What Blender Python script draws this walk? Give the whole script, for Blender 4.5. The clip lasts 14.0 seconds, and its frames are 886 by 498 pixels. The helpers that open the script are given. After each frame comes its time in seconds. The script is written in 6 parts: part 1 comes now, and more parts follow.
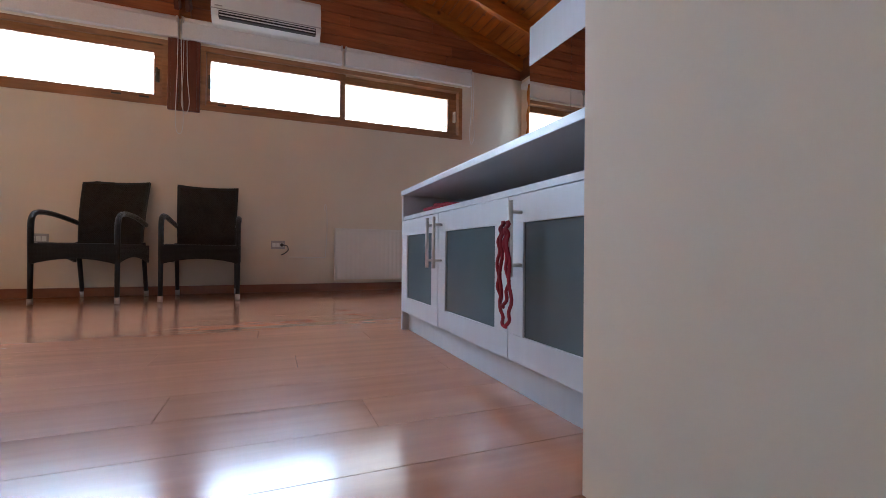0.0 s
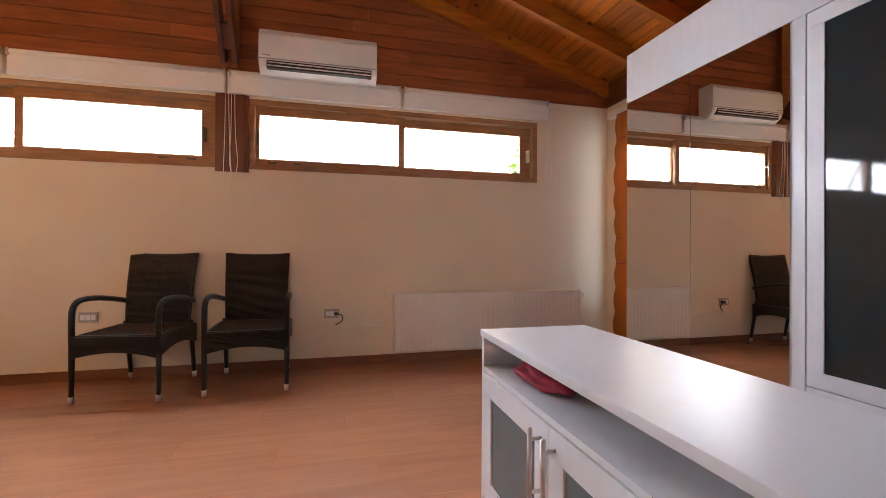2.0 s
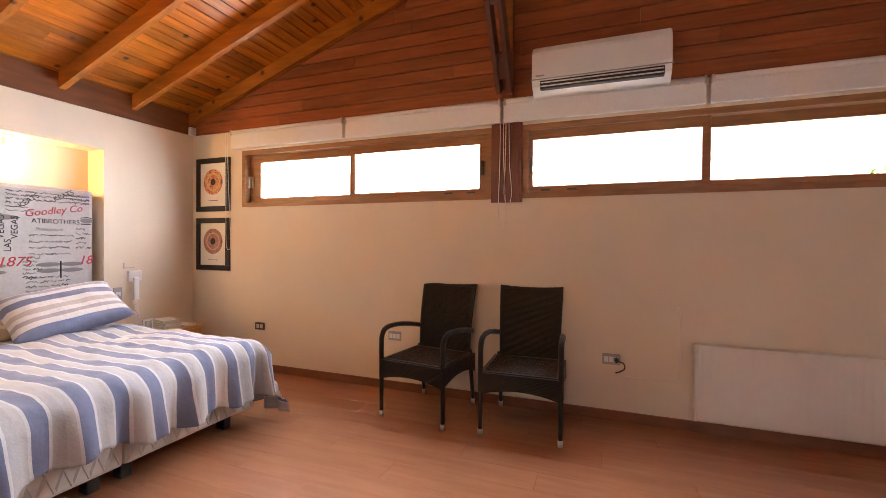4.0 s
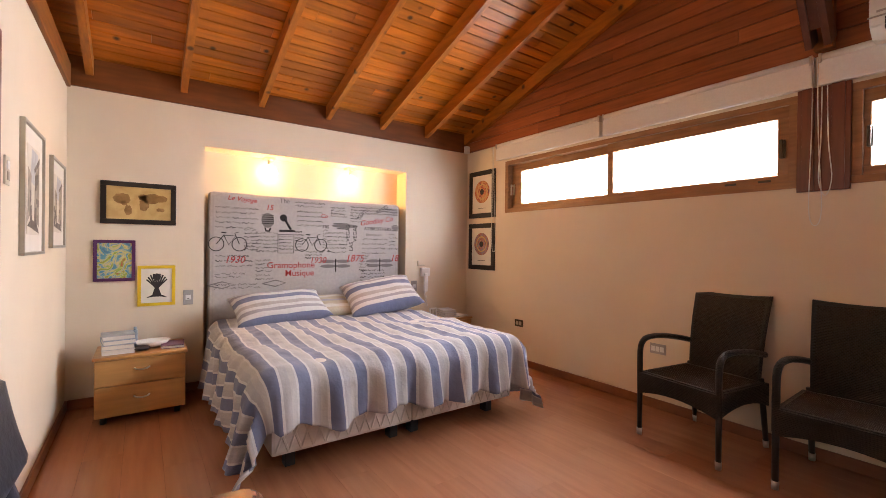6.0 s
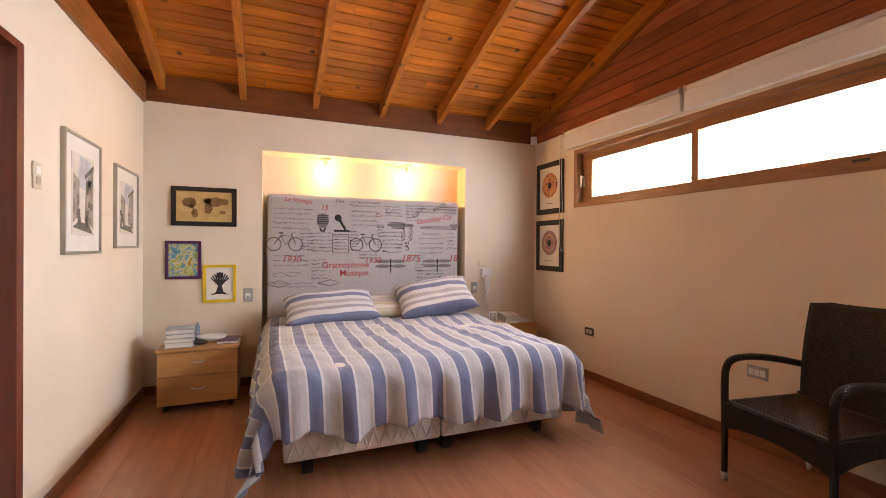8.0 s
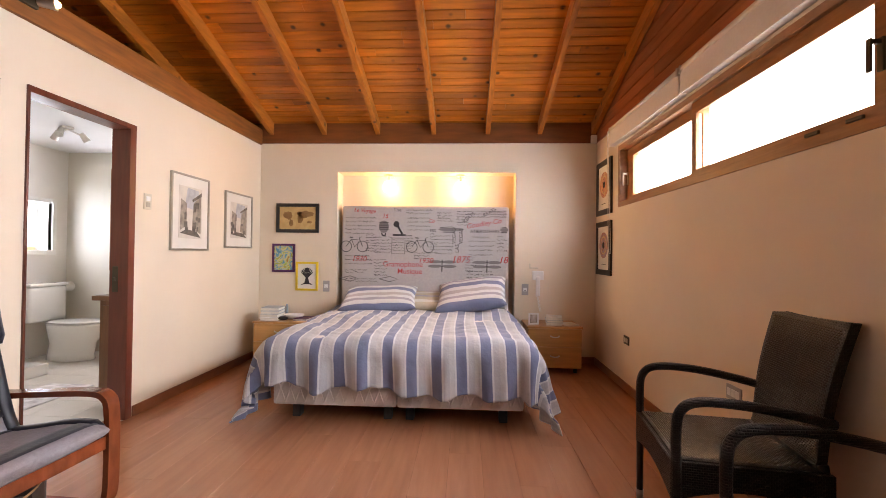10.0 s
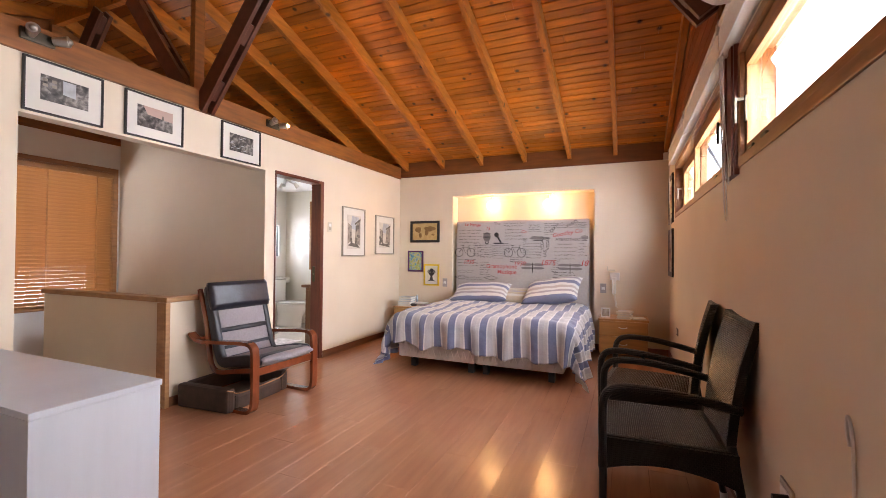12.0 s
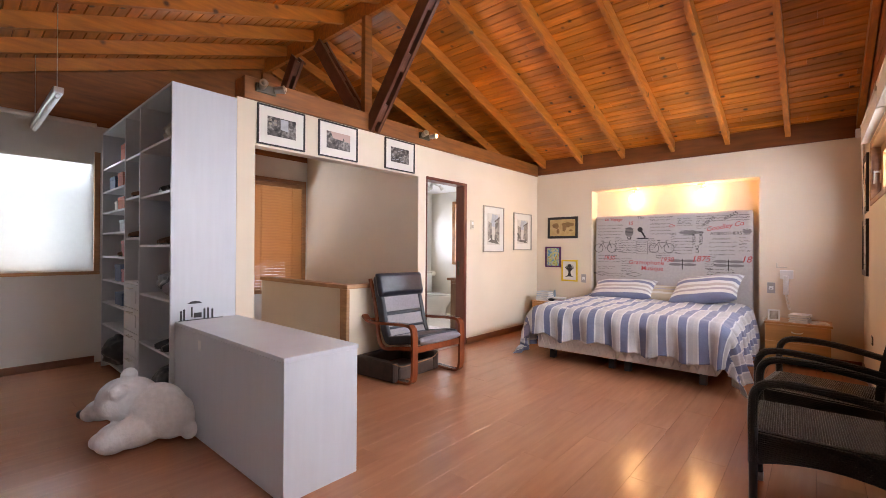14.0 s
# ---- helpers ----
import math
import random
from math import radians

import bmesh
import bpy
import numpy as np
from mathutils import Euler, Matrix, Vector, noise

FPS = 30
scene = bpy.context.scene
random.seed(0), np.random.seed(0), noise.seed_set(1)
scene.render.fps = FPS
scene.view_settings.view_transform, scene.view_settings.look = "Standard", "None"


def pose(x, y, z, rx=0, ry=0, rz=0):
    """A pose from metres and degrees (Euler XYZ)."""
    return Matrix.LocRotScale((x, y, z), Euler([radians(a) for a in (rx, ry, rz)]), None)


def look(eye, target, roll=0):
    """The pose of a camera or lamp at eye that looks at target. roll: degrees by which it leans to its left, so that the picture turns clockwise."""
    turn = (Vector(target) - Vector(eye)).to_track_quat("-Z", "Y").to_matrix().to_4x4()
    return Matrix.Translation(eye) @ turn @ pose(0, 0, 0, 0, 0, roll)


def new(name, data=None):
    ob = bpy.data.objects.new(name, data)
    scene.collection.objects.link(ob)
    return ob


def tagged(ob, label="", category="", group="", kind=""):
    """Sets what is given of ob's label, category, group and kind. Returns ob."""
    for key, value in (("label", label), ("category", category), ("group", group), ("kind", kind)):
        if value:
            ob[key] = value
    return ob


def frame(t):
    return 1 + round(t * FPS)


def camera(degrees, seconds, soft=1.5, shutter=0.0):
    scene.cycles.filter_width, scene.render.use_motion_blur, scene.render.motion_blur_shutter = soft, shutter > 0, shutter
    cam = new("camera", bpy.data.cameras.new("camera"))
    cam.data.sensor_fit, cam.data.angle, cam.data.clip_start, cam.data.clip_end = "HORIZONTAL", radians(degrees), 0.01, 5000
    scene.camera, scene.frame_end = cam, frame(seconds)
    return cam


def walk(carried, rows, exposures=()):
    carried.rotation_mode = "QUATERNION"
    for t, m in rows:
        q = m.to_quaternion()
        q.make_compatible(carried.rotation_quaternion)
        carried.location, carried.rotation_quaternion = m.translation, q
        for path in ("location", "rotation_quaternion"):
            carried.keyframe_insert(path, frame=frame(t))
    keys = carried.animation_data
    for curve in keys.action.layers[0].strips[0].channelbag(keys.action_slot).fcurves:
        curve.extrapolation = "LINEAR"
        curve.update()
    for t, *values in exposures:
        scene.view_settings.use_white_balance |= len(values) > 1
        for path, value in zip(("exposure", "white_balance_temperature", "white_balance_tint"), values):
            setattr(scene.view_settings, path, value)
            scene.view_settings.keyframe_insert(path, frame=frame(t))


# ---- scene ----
cam = camera(92.0, 14.0, 0.8)
PATH = [
    (0, (0.066, -0.064, 0.392), (0.809, 1.793, 0.408), 0.5),
    (0.5, (0.088, 0.082, 0.551), (0.722, 1.978, 0.572), 0.5),
    (1, (0.042, 0.231, 0.708), (0.604, 2.15, 0.723), 0.5),
    (1.5, (0.053, 0.365, 0.892), (0.583, 2.294, 0.906), 0.4),
    (2, (0.146, 0.519, 0.997), (0.634, 2.459, 1.004), 0.3),
    (2.5, (0.172, 0.667, 1.12), (0.476, 2.644, 1.13), 0.4),
    (3, (0.128, 0.887, 1.148), (0.122, 2.887, 1.157), 0.5),
    (3.5, (0.086, 0.944, 1.238), (-0.28, 2.911, 1.242), 0.5),
    (4, (0.072, 0.93, 1.288), (-0.638, 2.799, 1.268), 0.4),
    (4.2, (0.113, 0.922, 1.303), (-0.749, 2.727, 1.277), 0.1),
    (6.3, (0.121, 0.99, 1.258), (-1.567, 2.063, 1.252), 0.8),
    (6.5, (0.135, 1.015, 1.259), (-1.58, 2.044, 1.252), 0.8),
    (7, (0.16, 1.062, 1.26), (-1.59, 2.03, 1.252), 0.7),
    (7.5, (0.148, 1.197, 1.234), (-1.634, 2.106, 1.234), 0.4),
    (8, (0.078, 1.468, 1.251), (-1.774, 2.221, 1.243), 0.4),
    (8.2, (0.093, 1.652, 1.259), (-1.796, 2.307, 1.249), 0.3),
    (10.3, (0.825, 3.074, 1.194), (-1.159, 2.821, 1.23), 0.4),
    (10.5, (0.92, 3.201, 1.193), (-1.047, 2.847, 1.239), 0.1),
    (11, (1.319, 3.468, 1.211), (-0.611, 2.944, 1.249), 0.4),
    (11.5, (1.605, 3.664, 1.197), (-0.285, 3.011, 1.231), 0.5),
    (12, (1.873, 3.837, 1.235), (0.035, 3.048, 1.261), 0.5),
    (12.5, (2.098, 3.914, 1.248), (0.313, 3.012, 1.266), 0.6),
    (13, (2.163, 3.95, 1.235), (0.456, 2.908, 1.249), 0.6),
    (13.5, (2.159, 3.944, 1.247), (0.545, 2.763, 1.25), 0.6),
    (14, (2.156, 3.95, 1.224), (0.649, 2.635, 1.229), 0.4),
]
walk(cam, [(t, look(eye, target, roll)) for t, eye, target, roll in PATH],
     [(0, 0.3, 5800, 9), (1.5, 0.55, 7200, 17), (3, 0.85, 7700, 20), (4.2, 0.7, 8000, 22), (6.3, 0.35, 8300, 24), (8.2, 0.3, 8300, 24), (10.5, 0.32, 8400, 25), (14, 0.4, 7900, 24)])
# ---- world, lights ----
world = bpy.data.worlds.new("world")
scene.world = world
world.use_nodes = True
wn = world.node_tree
sky = wn.nodes.new("ShaderNodeTexSky")
sky.sky_type = "NISHITA"
sky.sun_disc = False
sky.sun_elevation, sky.sun_rotation = radians(49), radians(237)
wn.links.new(sky.outputs[0], wn.nodes["Background"].inputs[0])
wn.nodes["Background"].inputs[1].default_value = 0.12


def area(name, m, w, h, power, colour, spread=180):
    d = bpy.data.lights.new(name, "AREA")
    d.shape, d.size, d.size_y, d.energy, d.color = "RECTANGLE", w, h, power, colour
    d.spread = radians(spread)
    ob = new(name, d)
    ob.matrix_world = m
    return ob


def spot(name, eye, target, power, colour, size=90, radius=0.03):
    d = bpy.data.lights.new(name, "SPOT")
    d.energy, d.color, d.spot_size, d.spot_blend, d.shadow_soft_size = power, colour, radians(size), 0.6, radius
    ob = new(name, d)
    ob.matrix_world = look(eye, target)
    return ob


def bulb(name, place, power, colour, radius=0.04):
    d = bpy.data.lights.new(name, "POINT")
    d.energy, d.color, d.shadow_soft_size = power, colour, radius
    ob = new(name, d)
    ob.location = place
    return ob


sun_data = bpy.data.lights.new("sun", "SUN")
sun_data.energy, sun_data.angle, sun_data.color = 4.0, radians(0.5), (1.0, 0.93, 0.82)
sun = new("sun", sun_data)
sun.matrix_world = look((0, 0, 0), (0.55, 0.35, -0.75))
DAY, WARM = (0.57, 0.76, 1.0), (1.0, 0.55, 0.20)
# sky light in the window openings
for n, (xa, xb) in enumerate(((-3.25, -2.17), (-2.08, -0.92), (-0.47, 0.68))):
    area("window_light", pose((xa + xb) / 2, 4.52, 1.96, -64, 0, 0), xb - xa, 0.38, 35, DAY, 160)
area("window_light", pose(1.95, -2.04, 1.60, 65, 0, 0), 1.5, 1.2, 48, DAY, 140)
area("east_window_light", pose(2.98, 3.75, 1.36, 90, 0, 90), 0.85, 1.6, 7, DAY)
area("stair_window_light", pose(-0.45, -2.1, 1.4, 90, 0, 0), 1.4, 1.5, 65, DAY)
area("bath_window_light", pose(-3.68, -2.02, 1.45, 90, 0, 0), 0.5, 0.45, 14, DAY)
area("bath_window_light", pose(-4.40, -0.69, 1.55, 90, 0, -90), 1.0, 1.1, 20, DAY)
bulb("niche_bulb", (-4.315, 1.98, 1.975), 7.0, WARM, 0.02)
bulb("niche_bulb", (-4.310, 2.82, 1.965), 10.5, WARM, 0.02)
spot("beam_bulb", (-1.60, 0.66, 2.56), (-2.6, 2.0, 2.9), 14, WARM, 140)

# ---- materials ----
M = {}


def material(name, base, rough=0.6, metal=0.0, vary=0.08, scale=6.0, bump=0.0, bump_scale=60.0, spec=0.5, stretch=(1, 1, 1),
             second=None, randomness=0.0, island=0.0, coat=0.0, rough_vary=0.0):
    m = bpy.data.materials.new(name)
    m.use_nodes = True
    nt = m.node_tree
    b = nt.nodes["Principled BSDF"]
    b.inputs["Roughness"].default_value, b.inputs["Metallic"].default_value = rough, metal
    b.inputs["Specular IOR Level"].default_value = spec
    b.inputs["Coat Weight"].default_value = coat
    co = nt.nodes.new("ShaderNodeTexCoord")
    mp = nt.nodes.new("ShaderNodeMapping")
    mp.inputs["Scale"].default_value = stretch
    nt.links.new(co.outputs["Object"], mp.inputs["Vector"])
    n1 = nt.nodes.new("ShaderNodeTexNoise")
    n1.inputs["Scale"].default_value, n1.inputs["Detail"].default_value = scale, 6.0
    nt.links.new(mp.outputs[0], n1.inputs["Vector"])
    ramp = nt.nodes.new("ShaderNodeValToRGB")
    dark = tuple(c * (1 - vary) for c in base) if second is None else second
    light = tuple(min(1, c * (1 + vary)) for c in base)
    ramp.color_ramp.elements[0].position, ramp.color_ramp.elements[1].position = 0.3, 0.7
    ramp.color_ramp.elements[0].color, ramp.color_ramp.elements[1].color = (*dark, 1), (*light, 1)
    nt.links.new(n1.outputs["Fac"], ramp.inputs["Fac"])
    colour = ramp.outputs["Color"]
    for amount, node, out in ((randomness, "ShaderNodeObjectInfo", "Random"), (island, "ShaderNodeNewGeometry", "Random Per Island")):
        if amount:
            rn = nt.nodes.new(node)
            mr = nt.nodes.new("ShaderNodeMapRange")
            mr.inputs["To Min"].default_value, mr.inputs["To Max"].default_value = 1 - amount, 1 + amount
            nt.links.new(rn.outputs[out], mr.inputs["Value"])
            hs = nt.nodes.new("ShaderNodeHueSaturation")
            nt.links.new(mr.outputs[0], hs.inputs["Value"])
            nt.links.new(colour, hs.inputs["Color"])
            colour = hs.outputs["Color"]
            # shift the grain from piece to piece
            sh = nt.nodes.new("ShaderNodeMath")
            sh.operation = "MULTIPLY"
            sh.inputs[1].default_value = 40.0
            nt.links.new(rn.outputs[out], sh.inputs[0])
            nt.links.new(sh.outputs[0], mp.inputs["Location"])
    nt.links.new(colour, b.inputs["Base Color"])
    if rough_vary:
        mr = nt.nodes.new("ShaderNodeMapRange")
        mr.inputs["To Min"].default_value, mr.inputs["To Max"].default_value = rough - rough_vary, rough + rough_vary
        n3 = nt.nodes.new("ShaderNodeTexNoise")
        n3.inputs["Scale"].default_value, n3.inputs["Detail"].default_value = 3.0, 4.0
        nt.links.new(co.outputs["Object"], n3.inputs["Vector"])
        nt.links.new(n3.outputs["Fac"], mr.inputs["Value"])
        nt.links.new(mr.outputs[0], b.inputs["Roughness"])
    if bump:
        n2 = nt.nodes.new("ShaderNodeTexNoise")
        n2.inputs["Scale"].default_value, n2.inputs["Detail"].default_value = bump_scale, 4.0
        nt.links.new(mp.outputs[0], n2.inputs["Vector"])
        bp = nt.nodes.new("ShaderNodeBump")
        bp.inputs["Strength"].default_value, bp.inputs["Distance"].default_value = bump, 0.005
        nt.links.new(n2.outputs["Fac"], bp.inputs["Height"])
        nt.links.new(bp.outputs[0], b.inputs["Normal"])
    M[name] = m
    return m


def knots(m, scale, colour, size=0.16):
    """Dark knots in a wood."""
    nt = m.node_tree
    b = nt.nodes["Principled BSDF"]
    src = b.inputs["Base Color"].links[0].from_socket
    co = next(n for n in nt.nodes if n.type == "TEX_COORD")
    vo = nt.nodes.new("ShaderNodeTexVoronoi")
    vo.inputs["Scale"].default_value = scale
    nt.links.new(co.outputs["Object"], vo.inputs["Vector"])
    rp = nt.nodes.new("ShaderNodeValToRGB")
    rp.color_ramp.elements[0].position, rp.color_ramp.elements[1].position = size * 0.4, size
    rp.color_ramp.elements[0].color, rp.color_ramp.elements[1].color = (1, 1, 1, 1), (0, 0, 0, 1)
    nt.links.new(vo.outputs["Distance"], rp.inputs["Fac"])
    mx = nt.nodes.new("ShaderNodeMix")
    mx.data_type = "RGBA"
    nt.links.new(rp.outputs["Color"], mx.inputs[0])
    nt.links.new(src, mx.inputs[6])
    mx.inputs[7].default_value = (*colour, 1)
    nt.links.new(mx.outputs[2], b.inputs["Base Color"])


material("paint", (0.77, 0.655, 0.505), 0.75, vary=0.05, scale=1.3, bump=0.12, bump_scale=35)
material("paint_white", (0.78, 0.76, 0.72), 0.6, vary=0.04, scale=2, bump=0.06, bump_scale=40)
material("header_white", (0.76, 0.76, 0.76), 0.6, vary=0.04, scale=2)
material("floor_wood", (0.40, 0.168, 0.086), 0.17, vary=0.10, scale=4, stretch=(0.5, 6, 1), randomness=0.05, bump=0.01, bump_scale=20, spec=0.5, rough_vary=0.06)
material("floor_gap", (0.20, 0.08, 0.04), 0.7)
material("roof_board", (0.46, 0.132, 0.012), 0.34, vary=0.26, scale=4, stretch=(6, 0.7, 6), island=0.26, bump=0.08, bump_scale=14)
knots(M["roof_board"], 5.5, (0.050, 0.013, 0.003), 0.17)
material("rafter_wood", (0.42, 0.128, 0.015), 0.45, vary=0.25, scale=5, stretch=(0.7, 7, 5), bump=0.1, bump_scale=16)
knots(M["rafter_wood"], 4.5, (0.07, 0.02, 0.006), 0.15)
material("eave_wood", (0.17, 0.050, 0.011), 0.45, vary=0.25, scale=4, stretch=(6, 0.8, 5), bump=0.08, bump_scale=14)
material("truss_wood", (0.25, 0.080, 0.014), 0.5, vary=0.28, scale=5, stretch=(0.8, 6, 6), bump=0.12, bump_scale=16)
material("brace_wood", (0.11, 0.03, 0.014), 0.4, vary=0.25, scale=6, stretch=(6, 2, 2), bump=0.1, bump_scale=20)
material("clad_wood", (0.30, 0.085, 0.030), 0.36, vary=0.22, scale=4, stretch=(0.7, 4, 9), randomness=0.26, bump=0.06, bump_scale=18)
material("window_wood", (0.32, 0.14, 0.05), 0.4, vary=0.2, scale=8, stretch=(0.6, 4, 5), bump=0.05)
material("door_wood", (0.15, 0.034, 0.018), 0.3, vary=0.2, scale=8, stretch=(5, 5, 0.5), bump=0.05)
material("skirting_wood", (0.24, 0.085, 0.035), 0.35, vary=0.15, scale=6, stretch=(1, 1, 3))
material("cap_wood", (0.42, 0.21, 0.09), 0.45, vary=0.2, scale=8, stretch=(1, 1, 4))
material("tile", (0.70, 0.66, 0.60), 0.25, vary=0.05, scale=3, randomness=0.03)
material("grout", (0.42, 0.38, 0.33), 0.8)
material("bath_wall", (0.72, 0.68, 0.60), 0.35, vary=0.04, scale=3)
material("white_board", (0.58, 0.60, 0.63), 0.42, vary=0.025, scale=5, stretch=(6, 6, 0.5), bump=0.03, bump_scale=20)
material("white_top", (0.58, 0.60, 0.63), 0.33, vary=0.04, scale=4)
material("white_plastic", (0.78, 0.78, 0.75), 0.35, vary=0.02)
material("black_plastic", (0.02, 0.02, 0.022), 0.4)
material("steel", (0.62, 0.60, 0.57), 0.32, 1.0, vary=0.04)
material("shade_fabric", (0.80, 0.77, 0.72), 0.85, vary=0.03, scale=80)
material("render_out", (0.6, 0.5, 0.4), 0.9, vary=0.1)


def glass(name, colour=(1, 1, 1), rough=0.0):
    m = bpy.data.materials.new(name)
    m.use_nodes = True
    b = m.node_tree.nodes["Principled BSDF"]
    b.inputs["Base Color"].default_value = (*colour, 1)
    b.inputs["Transmission Weight"].default_value = 1
    b.inputs["Roughness"].default_value, b.inputs["IOR"].default_value = rough, 1.45
    M[name] = m


glass("glass")


def plain(name, colour, rough, metal=0.0, glow=0.0):
    m = bpy.data.materials.new(name)
    m.use_nodes = True
    b = m.node_tree.nodes["Principled BSDF"]
    b.inputs["Base Color"].default_value = (*colour, 1)
    b.inputs["Roughness"].default_value, b.inputs["Metallic"].default_value = rough, metal
    if glow:
        b.inputs["Emission Color"].default_value = (*colour, 1)
        b.inputs["Emission Strength"].default_value = glow
    M[name] = m
    return m


plain("mirror", (0.86, 0.85, 0.82), 0.0, 1.0)
plain("bulb_glow", (1.0, 0.72, 0.36), 0.4, 0, 14)
plain("sky_glow", (0.90, 0.95, 1.0), 1.0, 0, 7)


# ---- building helpers ----
def box(bm, x0, x1, y0, y1, z0, z1, bevel=0.0, turn=None):
    r = bmesh.ops.create_cube(bm, size=1)
    m = Matrix.Translation(((x0 + x1) / 2, (y0 + y1) / 2, (z0 + z1) / 2)) @ Matrix.Diagonal((abs(x1 - x0), abs(y1 - y0), abs(z1 - z0), 1))
    bmesh.ops.transform(bm, matrix=m if turn is None else turn @ m, verts=r["verts"])
    if bevel:
        edges = list({e for v in r["verts"] for e in v.link_edges})
        bmesh.ops.bevel(bm, geom=edges, offset=bevel, segments=2, affect="EDGES", profile=0.6)
    return bm


def cyl(bm, a, b, r0, r1=None, seg=14, caps=True):
    a, b = Vector(a), Vector(b)
    d = b - a
    m = Matrix.Translation((a + b) / 2) @ d.to_track_quat("Z", "Y").to_matrix().to_4x4()
    bmesh.ops.create_cone(bm, cap_ends=caps, segments=seg, radius1=r0, radius2=r0 if r1 is None else r1, depth=d.length, matrix=m)
    return bm


def ball(bm, c, r, seg=16, rings=10, turn=None):
    m = Matrix.Translation(c)
    if turn is not None:
        m = m @ turn
    bmesh.ops.create_uvsphere(bm, u_segments=seg, v_segments=rings, radius=1, matrix=m @ Matrix.Diagonal((*((r, r, r) if isinstance(r, (int, float)) else r), 1)))
    return bm


def tube(bm, pts, r, seg=8, squash=1.0):
    """A rod along a line of points."""
    pts = [Vector(p) for p in pts]
    rings = []
    side = None
    for i, p in enumerate(pts):
        d = (pts[min(i + 1, len(pts) - 1)] - pts[max(i - 1, 0)]).normalized()
        if side is None:
            side = d.cross(Vector((0, 0, 1)))
            if side.length < 0.1:
                side = d.cross(Vector((1, 0, 0)))
        side = (side - d * side.dot(d)).normalized()
        up = side.cross(d)
        rings.append([bm.verts.new(p + side * (r * math.cos(k * math.tau / seg)) + up * (r * squash * math.sin(k * math.tau / seg))) for k in range(seg)])
    for a, b in zip(rings, rings[1:]):
        for k in range(seg):
            bm.faces.new((a[k], a[(k + 1) % seg], b[(k + 1) % seg], b[k]))
    bm.faces.new(rings[0][::-1])
    bm.faces.new(rings[-1])
    bmesh.ops.recalc_face_normals(bm, faces=bm.faces)
    return bm


def ribbon(bm, pts, width_axis, width, thick):
    """A bent flat bar: pts along its length, width along an axis."""
    pts, w = [Vector(p) for p in pts], Vector(width_axis) * width / 2
    rings = []
    for i, p in enumerate(pts):
        d = (pts[min(i + 1, len(pts) - 1)] - pts[max(i - 1, 0)]).normalized()
        n = d.cross(Vector(width_axis)).normalized() * thick / 2
        rings.append([bm.verts.new(q) for q in (p + w + n, p - w + n, p - w - n, p + w - n)])
    for a, b in zip(rings, rings[1:]):
        for k in range(4):
            bm.faces.new((a[k], a[(k + 1) % 4], b[(k + 1) % 4], b[k]))
    bm.faces.new(rings[0][::-1])
    bm.faces.new(rings[-1])
    bmesh.ops.recalc_face_normals(bm, faces=bm.faces)
    return bm


def arc(pts, n=6):
    """A smooth line through the points."""
    p = [Vector(q) for q in pts]
    p = [2 * p[0] - p[1]] + p + [2 * p[-1] - p[-2]]
    out = []
    for i in range(1, len(p) - 2):
        for k in range(n):
            t = k / n
            out.append(0.5 * (2 * p[i] + (p[i + 1] - p[i - 1]) * t + (2 * p[i - 1] - 5 * p[i] + 4 * p[i + 1] - p[i + 2]) * t * t
                              + (3 * p[i] - p[i - 1] - 3 * p[i + 1] + p[i + 2]) * t ** 3))
    return out + [p[-2]]


def prism(bm, outline, axis, a, b):
    """An outline of (u, v) pushed from a to b along an axis: x takes (y, z), y takes (x, z), z takes (x, y)."""
    def at(u, v, w):
        return {"x": (w, u, v), "y": (u, w, v), "z": (u, v, w)}[axis]
    lo, hi = [bm.verts.new(at(u, v, a)) for u, v in outline], [bm.verts.new(at(u, v, b)) for u, v in outline]
    bm.faces.new(lo)
    bm.faces.new(hi)
    for k in range(len(outline)):
        j = (k + 1) % len(outline)
        bm.faces.new((lo[k], lo[j], hi[j], hi[k]))
    bmesh.ops.recalc_face_normals(bm, faces=bm.faces)
    return bm


def part(name, bm, mat, parent=None, label="", smooth=False):
    me = bpy.data.meshes.new(name)
    bm.to_mesh(me)
    bm.free()
    me.materials.append(M[mat])
    if smooth:
        for p in me.polygons:
            p.use_smooth = True
    ob = new(name, me)
    ob.parent = parent
    return tagged(ob, label)


def thing(name, label, category, place=(0, 0, 0), rz=0, group="", kind=""):
    ob = new(name)
    ob.empty_display_size = 0.1
    ob.matrix_world = pose(*place, 0, 0, rz)
    return tagged(ob, label, category, group, kind)


def setting(name, bm, mat, label, category):
    return tagged(part(name, bm, mat), label, category, "", "structure")


B = bmesh.new

# ---- structure ----
XW, XE, YN, YS, YB = -4.14, 2.82, 4.33, 0.50, -1.85
RIDGE, SLOPE, EAVE = -0.67, 0.335, 2.62


def roof(x):
    """The underside of the roof boards."""
    return EAVE + 0.06 + SLOPE * (abs(XW - RIDGE) - abs(x - RIDGE))


# floor slab with the stair opening left out
bm = B()
box(bm, XW - 0.3, XE + 0.2, YS - 0.10, YN + 0.2, -0.25, -0.012)
box(bm, 0.54, XE + 0.2, YB - 0.2, YS - 0.10, -0.25, -0.012)
box(bm, XW - 0.3, -0.48, YB - 0.2, YS - 0.10, -0.25, -0.012)
floor = setting("floor", bm, "floor_gap", "glossy reddish-brown laminate plank floor", "floor")
